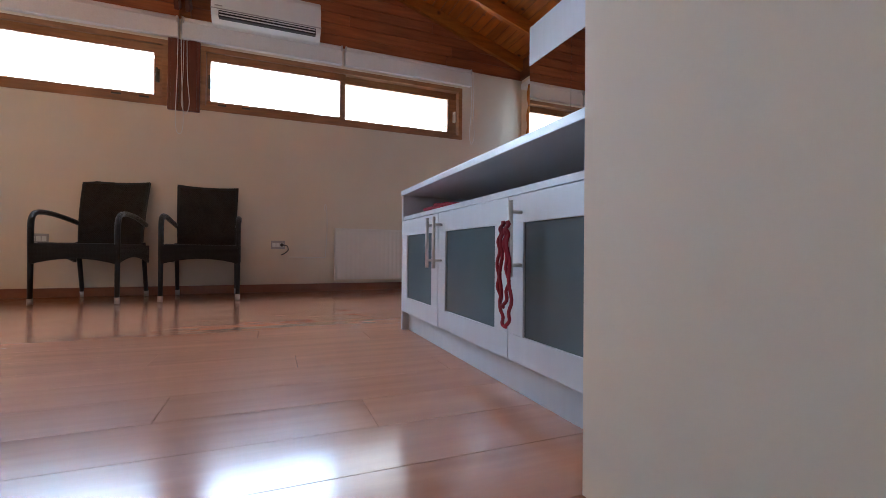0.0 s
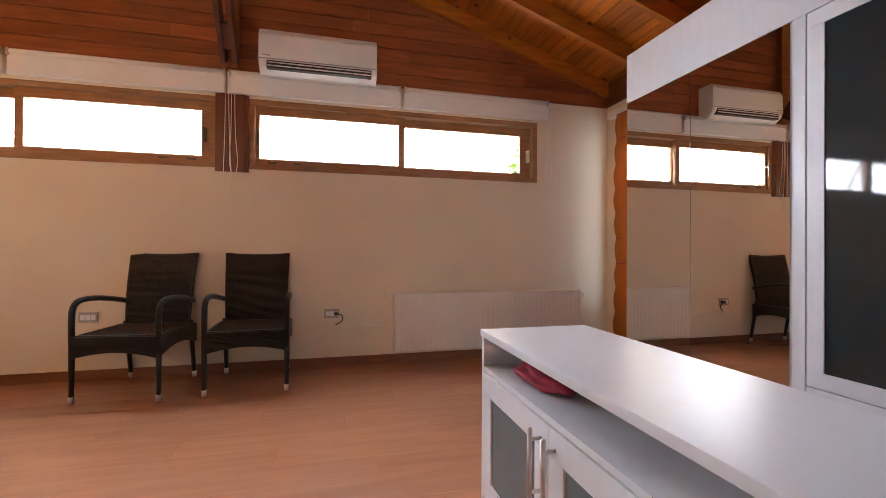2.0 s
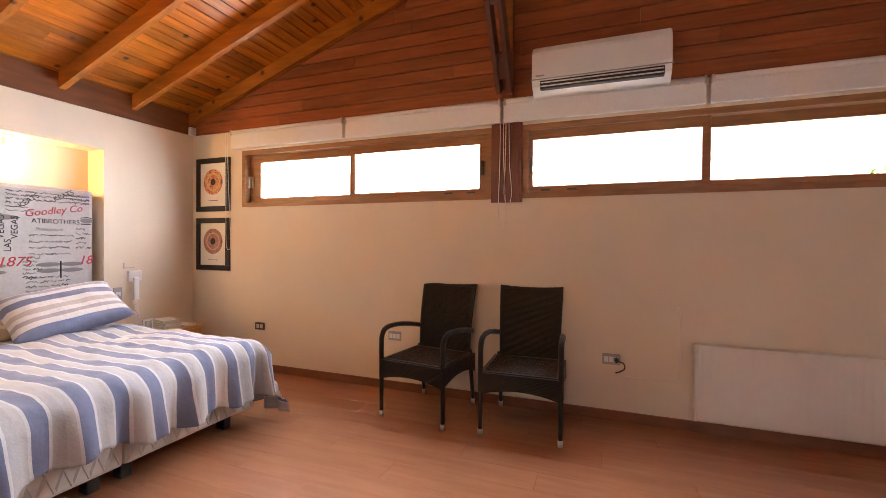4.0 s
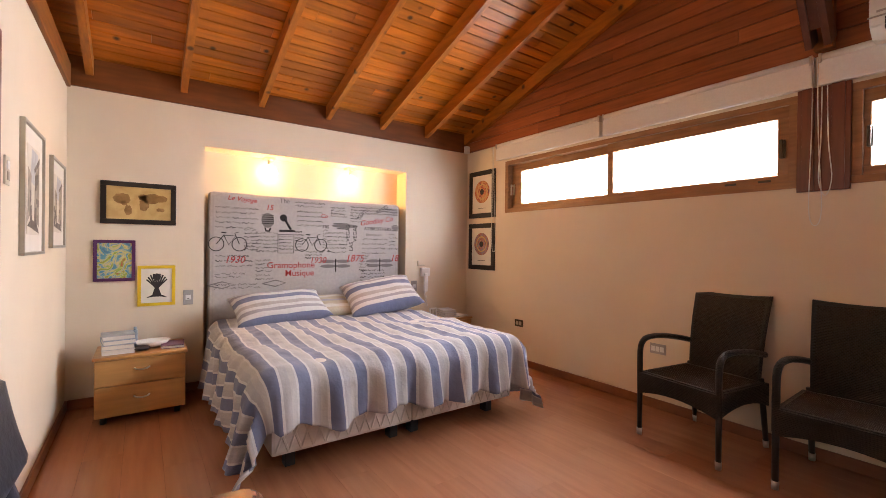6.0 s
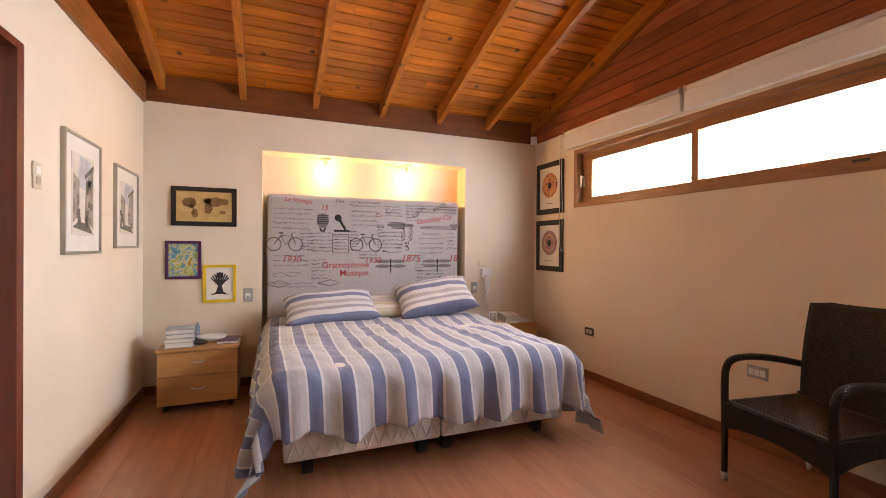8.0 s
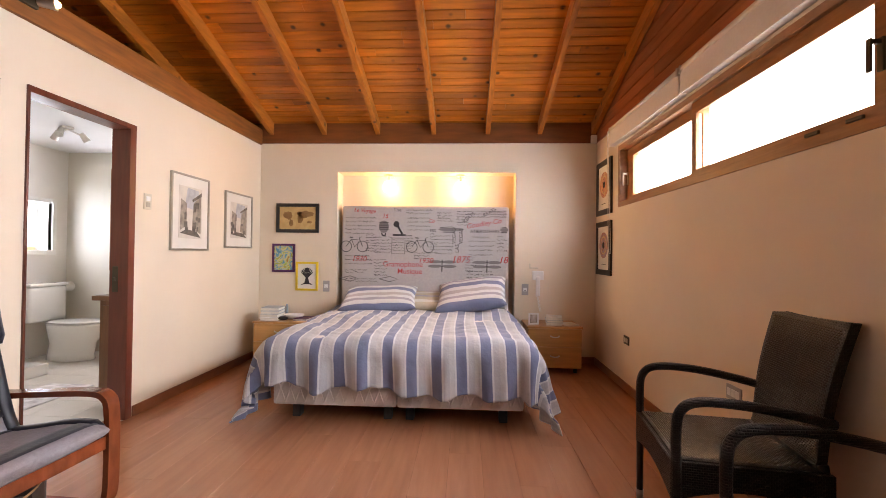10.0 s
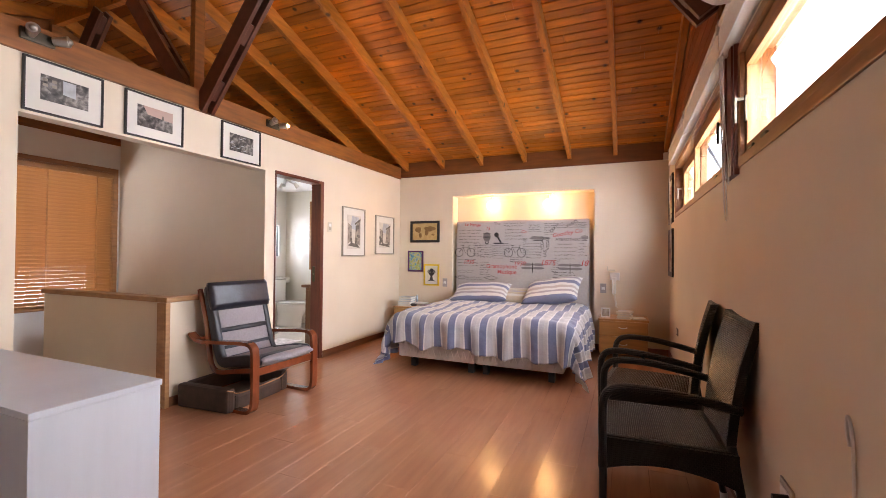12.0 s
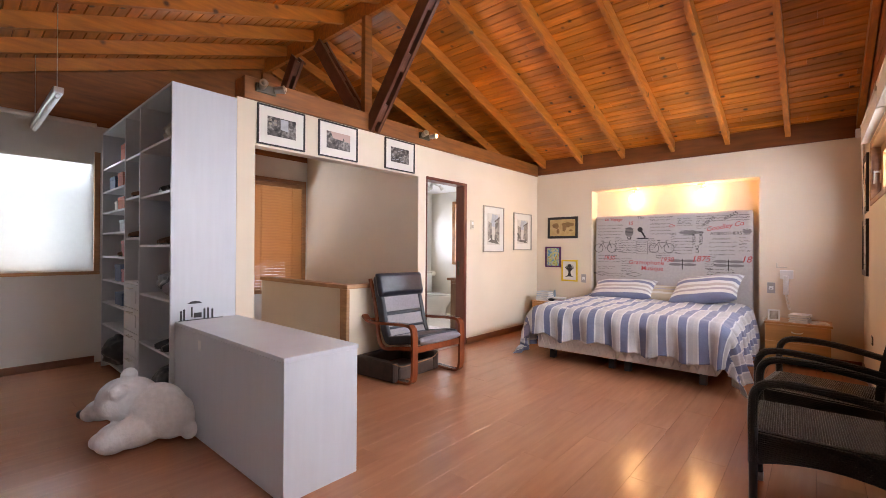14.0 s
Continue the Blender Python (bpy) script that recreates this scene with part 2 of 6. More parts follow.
# stairs going down to the south
for k in range(1, 9):
    bm = B()
    y = YS - 0.10 - 0.20 * (k - 1)
    box(bm, -0.40, 0.54, y - 0.20, y + 0.02, -0.18 * k - 0.04, -0.18 * k)
    box(bm, -0.40, 0.54, y, y + 0.02, -0.18 * k, -0.18 * (k - 1) - 0.04)
    setting("stair_step", bm, "floor_wood", "reddish-brown wooden stair step", "step")
bm = B()
box(bm, -0.48, 0.54, YB - 0.2, YS, -1.75, -1.55)
setting("lower_landing", bm, "floor_wood", "wooden landing below the stairs", "floor")

# north wall: below, above and beside the window strip
WX0, WX1, WZ0, WZ1 = -3.44, 2.04, 1.66, 2.24
bm = B()
box(bm, XW - 0.35, XE + 0.2, YN, YN + 0.2, -0.25, WZ0)
box(bm, XW - 0.35, WX0, YN, YN + 0.2, WZ0, WZ1)
box(bm, WX1, XE + 0.2, YN, YN + 0.2, WZ0, WZ1)
box(bm, XW - 0.35, XE + 0.2, YN, YN + 0.2, WZ1, 2.46)
prism(bm, [(XW - 0.35, 2.46), (XE + 0.2, 2.46), (XE + 0.2, roof(XE + 0.2)), (RIDGE, roof(RIDGE)), (XW - 0.35, roof(XW - 0.35))], "y", YN + 0.02, YN + 0.2)
wall_n = setting("wall_north", bm, "paint", "cream painted wall with a timber-clad gable", "wall")
# west wall with the bed niche
NY0, NY1, NZ1 = 1.41, 3.44, 2.12
bm = B()
box(bm, XW - 0.35, XW, YS - 0.12, NY0, -0.25, 2.45)
box(bm, XW - 0.35, XW, NY1, YN, -0.25, 2.45)
box(bm, XW - 0.35, XW, NY0, NY1, NZ1, 2.45)
box(bm, XW - 0.35, XW - 0.22, NY0, NY1, -0.25, NZ1)
setting("wall_west", bm, "paint", "cream painted wall with a recessed niche behind the bed", "wall")
# south wall: from the west corner to the bathroom door, pier, header over stairs, pier at the shelves
DX0, DX1, DZ = -2.21, -1.49, 2.06
OX0, OX1, OZ = -1.36, 0.54, 2.07
bm = B()
box(bm, XW, DX0, YS - 0.12, YS, -0.25, 2.43)
box(bm, DX0, DX1, YS - 0.12, YS, DZ, 2.43)
box(bm, DX1, OX0, YS - 0.12, YS, -0.25, 2.43)
box(bm, OX0, OX1, YS - 0.12, YS, OZ, 2.43)
box(bm, OX1, 0.685, YS - 0.12, YS, -0.25, 2.43)
setting("wall_south", bm, "paint", "cream painted wall with doorway and stair opening", "wall")
# stairwell sides
bm = B()
box(bm, OX0 - 0.11, OX0, YB, YS - 0.12, -0.25, 2.62)
setting("wall_stair_west", bm, "paint", "plain cream stairwell wall", "wall")
bm = B()
box(bm, 0.54, 0.685, YB, YS - 0.12, -1.75, 2.40)
setting("wall_stair_east", bm, "paint", "plain cream wall beside the stairs", "wall")
# half wall round the stairs
bm = B()
box(bm, OX0, -0.40, YS - 0.12, YS - 0.03, -0.25, 0.83)
box(bm, -0.49, -0.40, -1.30, YS - 0.12, -1.75, 0.83)
half = setting("half_wall", bm, "paint", "low cream half wall round the stair opening", "half wall")
bm = B()
box(bm, OX0, -0.38, YS - 0.14, YS - 0.005, 0.832, 0.872, 0.006)
box(bm, -0.51, -0.38, -1.32, YS - 0.142, 0.832, 0.872, 0.006)
part("cap", bm, "cap_wood", half, "brown wooden cap board")
bm = B()
box(bm, -0.41, -0.375, YS - 0.028, YS - 0.002, 0.0, 0.83)
box(bm, -0.398, -0.375, YS - 0.11, YS - 0.03, 0.0, 0.83)
part("corner_post", bm, "cap_wood", half, "light brown corner strip")
# back wall: bathroom window, stair window, big window
bm = B()


def wall_y(bm, y0, y1, x0, x1, z0, z1, holes):
    """A wall along x with holes (xa, xb, za, zb), in order of x."""
    x = x0
    for xa, xb, za, zb in holes:
        box(bm, x, xa, y0, y1, z0, z1)
        box(bm, xa, xb, y0, y1, z0, za)
        box(bm, xa, xb, y0, y1, zb, z1)
        x = xb
    box(bm, x, x1, y0, y1, z0, z1)


wall_y(bm, YB - 0.2, YB, XW - 0.35, XE + 0.2, -1.75, 2.52, [(-3.95, -3.42, 1.18, 1.72), (-1.28, 0.40, 0.60, 2.18), (1.17, 2.70, 0.98, 2.20)])
setting("wall_back", bm, "paint_white", "pale painted back wall with windows", "wall")
bm = B()
prism(bm, [(XW - 0.35, 2.52), (XE + 0.2, 2.52), (XE + 0.2, roof(XE + 0.2)), (RIDGE, roof(RIDGE)), (XW - 0.35, roof(XW - 0.35))], "y", YB - 0.2, YB)
setting("wall_back_gable", bm, "truss_wood", "dark timber gable over the back wall", "wall")
# east wall with its window
bm = B()
for y0, y1, z0, z1 in ((YB, 3.30, -0.25, 2.5), (4.20, YN, -0.25, 2.5), (3.30, 4.20, -0.25, 0.50), (3.30, 4.20, 2.22, 2.5)):
    box(bm, XE, XE + 0.2, y0, y1, z0, z1)
setting("wall_east", bm, "paint", "cream painted wall", "wall")
# bathroom west wall with window, its ceiling
bm = B()
for y0, y1, z0, z1 in ((YB, -1.30, -0.25, 2.45), (-0.08, YS - 0.12, -0.25, 2.45), (-1.30, -0.08, -0.25, 0.95), (-1.30, -0.08, 2.15, 2.45)):
    box(bm, XW - 0.35, XW, y0, y1, z0, z1)
setting("wall_bathroom_west", bm, "bath_wall", "pale tiled bathroom wall", "wall")
bm = B()
box(bm, XW, OX0 - 0.11, YB, YS - 0.12, 2.34, 2.40)
setting("ceiling_bathroom", bm, "header_white", "white bathroom ceiling", "ceiling")

# roof boards, one mesh
bm = B()
rng = random.Random(3)
run = abs(XW - RIDGE)
ang = math.atan(SLOPE)
length = run / math.cos(ang) + 0.3
for side in (-1, 1):
    s, row = 0.0, 0
    m = Matrix.Translation((RIDGE, 0, roof(RIDGE))) @ Matrix.Rotation(ang * (1 if side > 0 else -1), 4, "Y")
    while s < length:
        w = 0.098
        y = YB - 0.25 - rng.random() * 1.2
        while y < YN + 0.2:
            ln = rng.choice((1.22, 1.83, 2.44))
            a, b = max(y, YB - 0.2), min(y + ln, YN + 0.2)
            if b - a > 0.02:
                x0, x1 = sorted((side * (s + 0.0025), side * (s + w - 0.0025)))
                vs = [m @ Vector(p) for p in ((x0 + 0.004, a + 0.001, 0), (x1 - 0.004, a + 0.001, 0), (x1 - 0.004, b - 0.001, 0), (x0 + 0.004, b - 0.001, 0),
                                              (x0, a, 0.008), (x1, a, 0.008), (x1, b, 0.008), (x0, b, 0.008))]
                v = [bm.verts.new(p) for p in vs]
                for f in ((3, 2, 1, 0), (0, 1, 5, 4), (1, 2, 6, 5), (2, 3, 7, 6), (3, 0, 4, 7)):
                    bm.faces.new([v[k] for k in f])
            y += ln
        s += w
setting("ceiling", bm, "roof_board", "varnished orange pine board ceiling with knots", "ceiling")
bm = B()
for side in (-1, 1):
    xe = RIDGE + side * (run + 0.35)
    prism(bm, [(RIDGE, roof(RIDGE) + 0.010), (xe, roof(xe) + 0.010), (xe, roof(xe) + 0.12), (RIDGE, roof(RIDGE) + 0.12)], "y", YB - 0.2, YN + 0.2)
setting("roof", bm, "floor_gap", "dark roof deck above the boards", "roof")


# rafters
def rafter(y, side, wide=0.05, deep=0.135):
    bm = B()
    xe = RIDGE + side * (run - 0.005)
    x0 = RIDGE + side * 0.025
    prism(bm, [(x0, roof(x0) - 0.003), (xe, roof(xe) - 0.003), (xe, roof(xe) - deep), (x0, roof(x0) - deep)], "y", y - wide / 2, y + wide / 2)
    return tagged(part("rafter", bm, "rafter_wood"), "varnished pine roof rafter", "rafter", "roof rafters", "structure")


for y in (-1.80, -1.20, -0.58, 0.02, 0.63, 1.25, 1.87, 2.51, 3.12, 3.70, 4.29):
    for side in (-1, 1):
        rafter(y, side)
bm = B()
box(bm, RIDGE - 0.025, RIDGE + 0.025, YB, YN, roof(RIDGE) - 0.20, roof(RIDGE) - 0.02)
setting("ridge_beam", bm, "rafter_wood", "pine ridge beam", "beam")
# eave boards between the rafter ends
for nm, x0, x1 in (("west", XW - 0.02, XW + 0.012), ("east", XE - 0.03, XE + 0.02)):
    bm = B()
    xm = XW if nm == "west" else XE
    box(bm, x0, x1, YB, YN, 2.452, roof(xm) + 0.0)
    setting("trim_eave_" + nm, bm, "eave_wood", "dark varnished eave board under the rafters", "trim")
# tie beam, king posts and ridge braces
bm = B()
box(bm, XW + 0.013, 0.64, YS - 0.16, YS + 0.022, 2.432, 2.61, 0.006)
setting("tie_beam", bm, "truss_wood", "varnished pine tie beam over the wall", "beam")
for y in (YS - 0.09, YN - 0.03, YB + 0.05):
    bm = B()
    box(bm, RIDGE - 0.045, RIDGE + 0.045, y - 0.03, y + 0.03, 2.612 if y < 4 else 2.47, roof(RIDGE) - 0.2)
    setting("king_post", bm, "truss_wood", "varnished pine king post", "post")


def brace(y0, z0, y1, z1):
    """Two dark planks with a gap, from a post's foot up to the ridge."""
    ob = thing("ridge_brace", "dark stained double-plank timber ridge brace", "brace", kind="structure")
    d = Vector((0, y1 - y0, z1 - z0))
    m = Matrix.Translation((RIDGE, (y0 + y1) / 2, (z0 + z1) / 2)) @ d.to_track_quat("Z", "X").to_matrix().to_4x4()
    L = d.length
    for sx in (-1, 1):
        bm = B()
        box(bm, *sorted((-0.07, 0.07)), *sorted((sx * 0.025, sx * 0.06)), -L / 2, L / 2, 0.003, turn=m)
        part("plank", bm, "brace_wood", ob)
    for w in (-0.36, 0.0, 0.40):
        bm = B()
        box(bm, -0.055, 0.055, -0.025, 0.025, L * w - 0.09, L * w + 0.09, turn=m)
        part("spacer_block", bm, "brace_wood", ob)


brace(YS - 0.0, 2.46, 1.40, 3.62)
brace(YS - 0.18, 2.62, -0.45, 3.62)
brace(YN - 0.10, 2.49, 3.42, 3.62)
brace(YB + 0.12, 2.62, -0.95, 3.62)


# skirting
def skirt(name, x0, x1, y0, y1):
    bm = B()
    box(bm, x0, x1, y0, y1, 0.0, 0.075, 0.004)
    setting(name, bm, "skirting_wood", "dark reddish wooden skirting board", "skirting")


skirt("baseboard", XW, XE, YN - 0.014, YN)
skirt("baseboard", XW, XW + 0.014, YS + 0.014, 1.41)
skirt("baseboard", XW, XW + 0.014, 3.44, YN - 0.014)
skirt("baseboard", XW, DX0 - 0.06, YS, YS + 0.014)
skirt("baseboard", OX0, -0.41, YS - 0.028, YS - 0.014)
skirt("baseboard", 1.16, XE, YB, YB + 0.014)


# ---- clad gable boards ----
rng = random.Random(5)
z = 2.463
while z < roof(RIDGE) - 0.03:
    x = XW - 0.1 - rng.random() * 1.5
    while x < XE + 0.1:
        ln = rng.uniform(1.1, 2.6)
        a, b = max(x + 0.001, XW), min(x + ln - 0.001, XE)
        zt = min(z + 0.108, roof(RIDGE))
        # keep under the roof slope
        lo_a, lo_b = RIDGE - (roof(RIDGE) - z) / SLOPE, RIDGE + (roof(RIDGE) - z) / SLOPE
        hi_a, hi_b = RIDGE - (roof(RIDGE) - zt) / SLOPE, RIDGE + (roof(RIDGE) - zt) / SLOPE
        la, lb, ha, hb = max(a, lo_a), min(b, lo_b), max(a, hi_a), min(b, hi_b)
        if lb - la > 0.03 and hb - ha > 0.0:
            bm = B()
            prism(bm, [(la, z + 0.002), (lb, z + 0.002), (hb, zt - 0.002), (ha, zt - 0.002)], "y", YN - 0.004, YN + 0.019)
            part("board", bm, "clad_wood", wall_n)
        x += ln
    z += 0.11
bm = B()
box(bm, XW, XE, YN - 0.012, YN + 0.02, 2.448, 2.466)
part("lower_strip", bm, "clad_wood", wall_n)

# ---- more materials ----


def cloth_through(name, colour, through_colour, share):
    m = bpy.data.materials.new(name)
    m.use_nodes = True
    nt = m.node_tree
    nt.nodes.remove(nt.nodes["Principled BSDF"])
    out = nt.nodes["Material Output"]
    d, t, mx = nt.nodes.new("ShaderNodeBsdfDiffuse"), nt.nodes.new("ShaderNodeBsdfTranslucent"), nt.nodes.new("ShaderNodeMixShader")
    n = nt.nodes.new("ShaderNodeTexNoise")
    n.inputs["Scale"].default_value = 30
    rp = nt.nodes.new("ShaderNodeValToRGB")
    rp.color_ramp.elements[0].color = (*(c * 0.88 for c in colour), 1)
    rp.color_ramp.elements[1].color = (*colour, 1)
    nt.links.new(n.outputs["Fac"], rp.inputs["Fac"])
    nt.links.new(rp.outputs["Color"], d.inputs["Color"])
    t.inputs["Color"].default_value = (*through_colour, 1)
    mx.inputs[0].default_value = share
    nt.links.new(d.outputs[0], mx.inputs[1])
    nt.links.new(t.outputs[0], mx.inputs[2])
    nt.links.new(mx.outputs[0], out.inputs["Surface"])
    M[name] = m


cloth_through("roller_fabric", (0.78, 0.76, 0.72), (0.80, 0.82, 0.80), 0.45)
cloth_through("roman_fabric", (0.52, 0.20, 0.06), (0.6, 0.22, 0.05), 0.3)
material("blind_slat", (0.38, 0.17, 0.055), 0.4, vary=0.15, scale=8, stretch=(0.5, 5, 5))
material("bronze", (0.10, 0.085, 0.06), 0.4, 0.8)
material("handle_cream", (0.62, 0.56, 0.44), 0.35, 0.3)
material("ceramic", (0.80, 0.79, 0.76), 0.12, vary=0.02, coat=0.3)
material("vanity_wood", (0.20, 0.09, 0.04), 0.4, vary=0.2, scale=8, stretch=(4, 4, 0.6))
material("red_plastic", (0.45, 0.04, 0.02), 0.4)


# ---- north windows ----
def window_unit(name, x0, x1, panes, front, label):
    ob = thing(name, label, "window", kind="structure")
    t = 0.045
    bm = B()
    for a in ((x0, x1, WZ0, WZ0 + t), (x0, x1, WZ1 - t, WZ1), (x0, x0 + t, WZ0 + t, WZ1 - t), (x1 - t, x1, WZ0 + t, WZ1 - t)):
        box(bm, a[0], a[1], YN - 0.008, YN + 0.13, a[2], a[3], 0.003)
    part("window_frame", bm, "window_wood", ob)
    mid = (panes[0][1] + panes[1][0]) / 2
    for k, (pa, pb) in enumerate(panes):
        sa, sb = (x0 + t + 0.002, mid + 0.025) if k == 0 else (mid - 0.025, x1 - t - 0.002)
        y = YN + (0.012 if k == front else 0.062)
        bm = B()
        za, zb, ga, gb = WZ0 + t + 0.002, WZ1 - t - 0.002, 1.755, 2.118
        for a in ((sa, sb, za, ga), (sa, sb, gb, zb), (sa, pa, ga, gb), (pb, sb, ga, gb)):
            box(bm, a[0], a[1], y, y + 0.042, a[2], a[3], 0.003)
        sash = part("sash", bm, "window_wood", ob)
        bm = B()
        box(bm, pa - 0.005, pb + 0.005, y + 0.018, y + 0.024, ga - 0.005, gb + 0.005)
        g = part("pane", bm, "glass", sash)
        g.visible_shadow = False
        # lever handle at the outer stile
        hx = (sa + 0.03) if k == 0 else (sb - 0.03)
        bm = B()
        box(bm, hx - 0.012, hx + 0.012, y - 0.010, y, 1.86, 1.98, 0.003)
        box(bm, hx - 0.008, hx + 0.008, y - 0.045, y - 0.008, 1.955, 1.972, 0.003)
        box(bm, hx - 0.009, hx + 0.009, y - 0.052, y - 0.040, 1.855, 1.975, 0.004)
        part("handle", bm, "handle_cream" if k != front else "bronze", sash)
        if k == front:
            for dx in (0.10, 0.30):
                bm = B()
                lx = hx + (dx if k == 0 else -dx)
                box(bm, lx - 0.035, lx + 0.035, y - 0.012, y, WZ0 + 0.055, WZ0 + 0.070, 0.003)
                part("catch", bm, "bronze", sash)


window_unit("window_1", WX0, -0.80, ((-3.26, -2.16), (-2.10, -0.91)), 1, "brown wooden sliding window with two panes")
window_unit("window_2", -0.55, WX1, ((-0.47, 0.69), (0.75, 1.89)), 0, "brown wooden sliding window with two panes")
bm = B()
box(bm, -0.80, -0.55, YN - 0.022, YN + 0.15, WZ0 - 0.03, WZ1 + 0.02, 0.004)
for x in (-0.745, -0.605):
    box(bm, x - 0.03, x + 0.03, YN - 0.030, YN - 0.021, WZ0 - 0.03, WZ1 + 0.02, 0.002)
setting("trim_window_post", bm, "door_wood", "dark wooden post between the windows", "trim")

for x0, x1 in ((-3.54, -2.19), (-2.16, -0.72), (-0.69, 0.70), (0.73, 2.13)):
    ob = thing("roller_blind", "rolled-up white fabric blind above the window", "blind", (0, 0, 0), group="window blinds")
    bm = B()
    box(bm, x0, x1, YN - 0.060, YN - 0.002, 2.262, 2.405, 0.006)
    part("valance", bm, "shade_fabric", ob)
    bm = B()
    cyl(bm, (x0, YN - 0.045, 2.424), (x1, YN - 0.045, 2.424), 0.022)
    part("roller", bm, "shade_fabric", ob, smooth=True)
    bm = B()
    box(bm, x0, x1, YN - 0.064, YN - 0.056, 2.256, 2.268, 0.002)
    part("bottom_bar", bm, "white_plastic", ob)
    for x in (x0 + 0.006, x1 - 0.006):
        bm = B()
        box(bm, x - 0.008, x + 0.008, YN - 0.07, YN - 0.002, 2.39, 2.446, 0.004)
        part("bracket", bm, "steel", ob)
for x, zl in ((-3.60, 1.22), (-0.705, 1.42), (-0.66, 1.60), (2.15, 1.62)):
    bm = B()
    tube(bm, arc([(x - 0.012, YN - 0.055, 2.43), (x - 0.018, YN - 0.045, 1.95), (x - 0.030, YN - 0.03, zl + 0.10), (x, YN - 0.025, zl),
                  (x + 0.030, YN - 0.03, zl + 0.10), (x + 0.015, YN - 0.045, 1.95), (x + 0.008, YN - 0.055, 2.43)], 8), 0.003, 6)
    tagged(part("blind_cord", bm, "white_plastic"), "looped white beaded blind cord", "cord", "blind cords")

# ---- east window with its roman shade ----
ob = thing("window_3", "wooden window behind an orange roman shade", "window", kind="structure")
bm = B()
for a in ((3.30, 4.20, 0.50, 0.56), (3.30, 4.20, 2.16, 2.22), (3.30, 3.36, 0.56, 2.16), (4.17, 4.20, 0.56, 2.16)):
    box(bm, XE + 0.02, XE + 0.10, a[0], a[1], a[2], a[3])
part("window_frame", bm, "window_wood", ob)
bm = B()
box(bm, XE + 0.05, XE + 0.056, 3.36, 4.17, 0.56, 2.16)
part("pane", bm, "glass", ob).visible_shadow = False
ob = thing("roman_blind", "lowered orange-brown fabric roman blind with stitched folds", "blind")
bm = B()
rows = []
for i in range(97):
    z = 2.30 - i * (2.22 / 96)
    ph = ((2.30 - z) % 0.235) / 0.235
    off = 0.011 * math.sin(math.pi * ph) + 0.008 * math.sin(z * 5)
    rows.append([bm.verts.new((XE - 0.075 - off - 0.012 * math.sin(k * 0.9), 3.05 + k * 0.1025 + (0.014 * math.sin(math.pi * ph) if k == 10 else 0), z)) for k in range(11)])
for a, b in zip(rows, rows[1:]):
    for k in range(10):
        bm.faces.new((a[k], a[k + 1], b[k + 1], b[k]))
fab = part("fabric", bm, "roman_fabric", ob, smooth=True)
sol = fab.modifiers.new("thick", "SOLIDIFY")
sol.thickness = 0.003
for k in range(9):
    bm = B()
    z = 2.30 - 0.235 * k - 0.004
    box(bm, XE - 0.082, XE - 0.076, 3.05, 4.07, z - 0.003, z + 0.003)
    part("seam_rod", bm, "door_wood", ob)
bm = B()
box(bm, XE - 0.08, XE - 0.005, 3.0, 4.22, 2.30, 2.36, 0.004)
part("head_rail", bm, "shade_fabric", ob)

# ---- south window behind the shelves ----
ob = thing("window_4", "wide wooden window with a lowered white shade", "window", kind="structure")
bm = B()
for a in ((1.17, 2.70, 0.98, 1.03), (1.17, 2.70, 2.15, 2.20), (1.17, 1.22, 1.03, 2.15), (2.65, 2.70, 1.03, 2.15), (1.92, 1.96, 1.03, 2.15)):
    box(bm, a[0], a[1], YB - 0.10, YB - 0.02, a[2], a[3])
for a in ((1.12, 2.75, 0.94, 0.98), (1.12, 1.17, 0.98, 2.24)):
    box(bm, a[0], a[1], YB + 0.001, YB + 0.022, a[2], a[3], 0.003)
part("window_frame", bm, "window_wood", ob)
bm = B()
box(bm, 1.22, 2.65, YB - 0.06, YB - 0.054, 1.03, 2.15)
part("pane", bm, "glass", ob).visible_shadow = False
ob = thing("roller_blind", "lowered translucent white fabric roller blind", "blind")
bm = B()
box(bm, 1.18, 2.74, YB + 0.040, YB + 0.042, 0.985, 2.50)
part("fabric", bm, "roller_fabric", ob)
bm = B()
cyl(bm, (1.16, YB + 0.035, 2.515), (2.76, YB + 0.035, 2.515), 0.025)
part("roller", bm, "shade_fabric", ob, smooth=True)
bm = B()
box(bm, 1.18, 2.74, YB + 0.035, YB + 0.047, 0.975, 0.99, 0.003)
part("bottom_bar", bm, "shade_fabric", ob)

# ---- stair window with wooden blind ----
ob = thing("window_5", "wooden framed stair window", "window", kind="structure")
bm = B()
for a in ((-1.28, 0.40, 0.60, 0.66), (-1.28, 0.40, 2.12, 2.18), (-1.28, -1.22, 0.66, 2.12), (0.34, 0.40, 0.66, 2.12)):
    box(bm, a[0], a[1], YB - 0.10, YB + 0.012, a[2], a[3], 0.003)
for a in ((-1.33, 0.45, 2.18, 2.23), (-1.33, -1.28, 0.55, 2.18)):
    box(bm, a[0], a[1], YB + 0.001, YB + 0.02, a[2], a[3], 0.003)
part("window_frame", bm, "window_wood", ob)
bm = B()
box(bm, -1.22, 0.34, YB - 0.07, YB - 0.064, 0.66, 2.12)
part("pane", bm, "glass", ob).visible_shadow = False
ob = thing("venetian_blind", "closed orange-brown wooden slat blind", "blind")
bm = B()
box(bm, -1.25, 0.37, YB + 0.014, YB + 0.07, 2.10, 2.15, 0.004)
part("head_rail", bm, "blind_slat", ob)
bm = B()
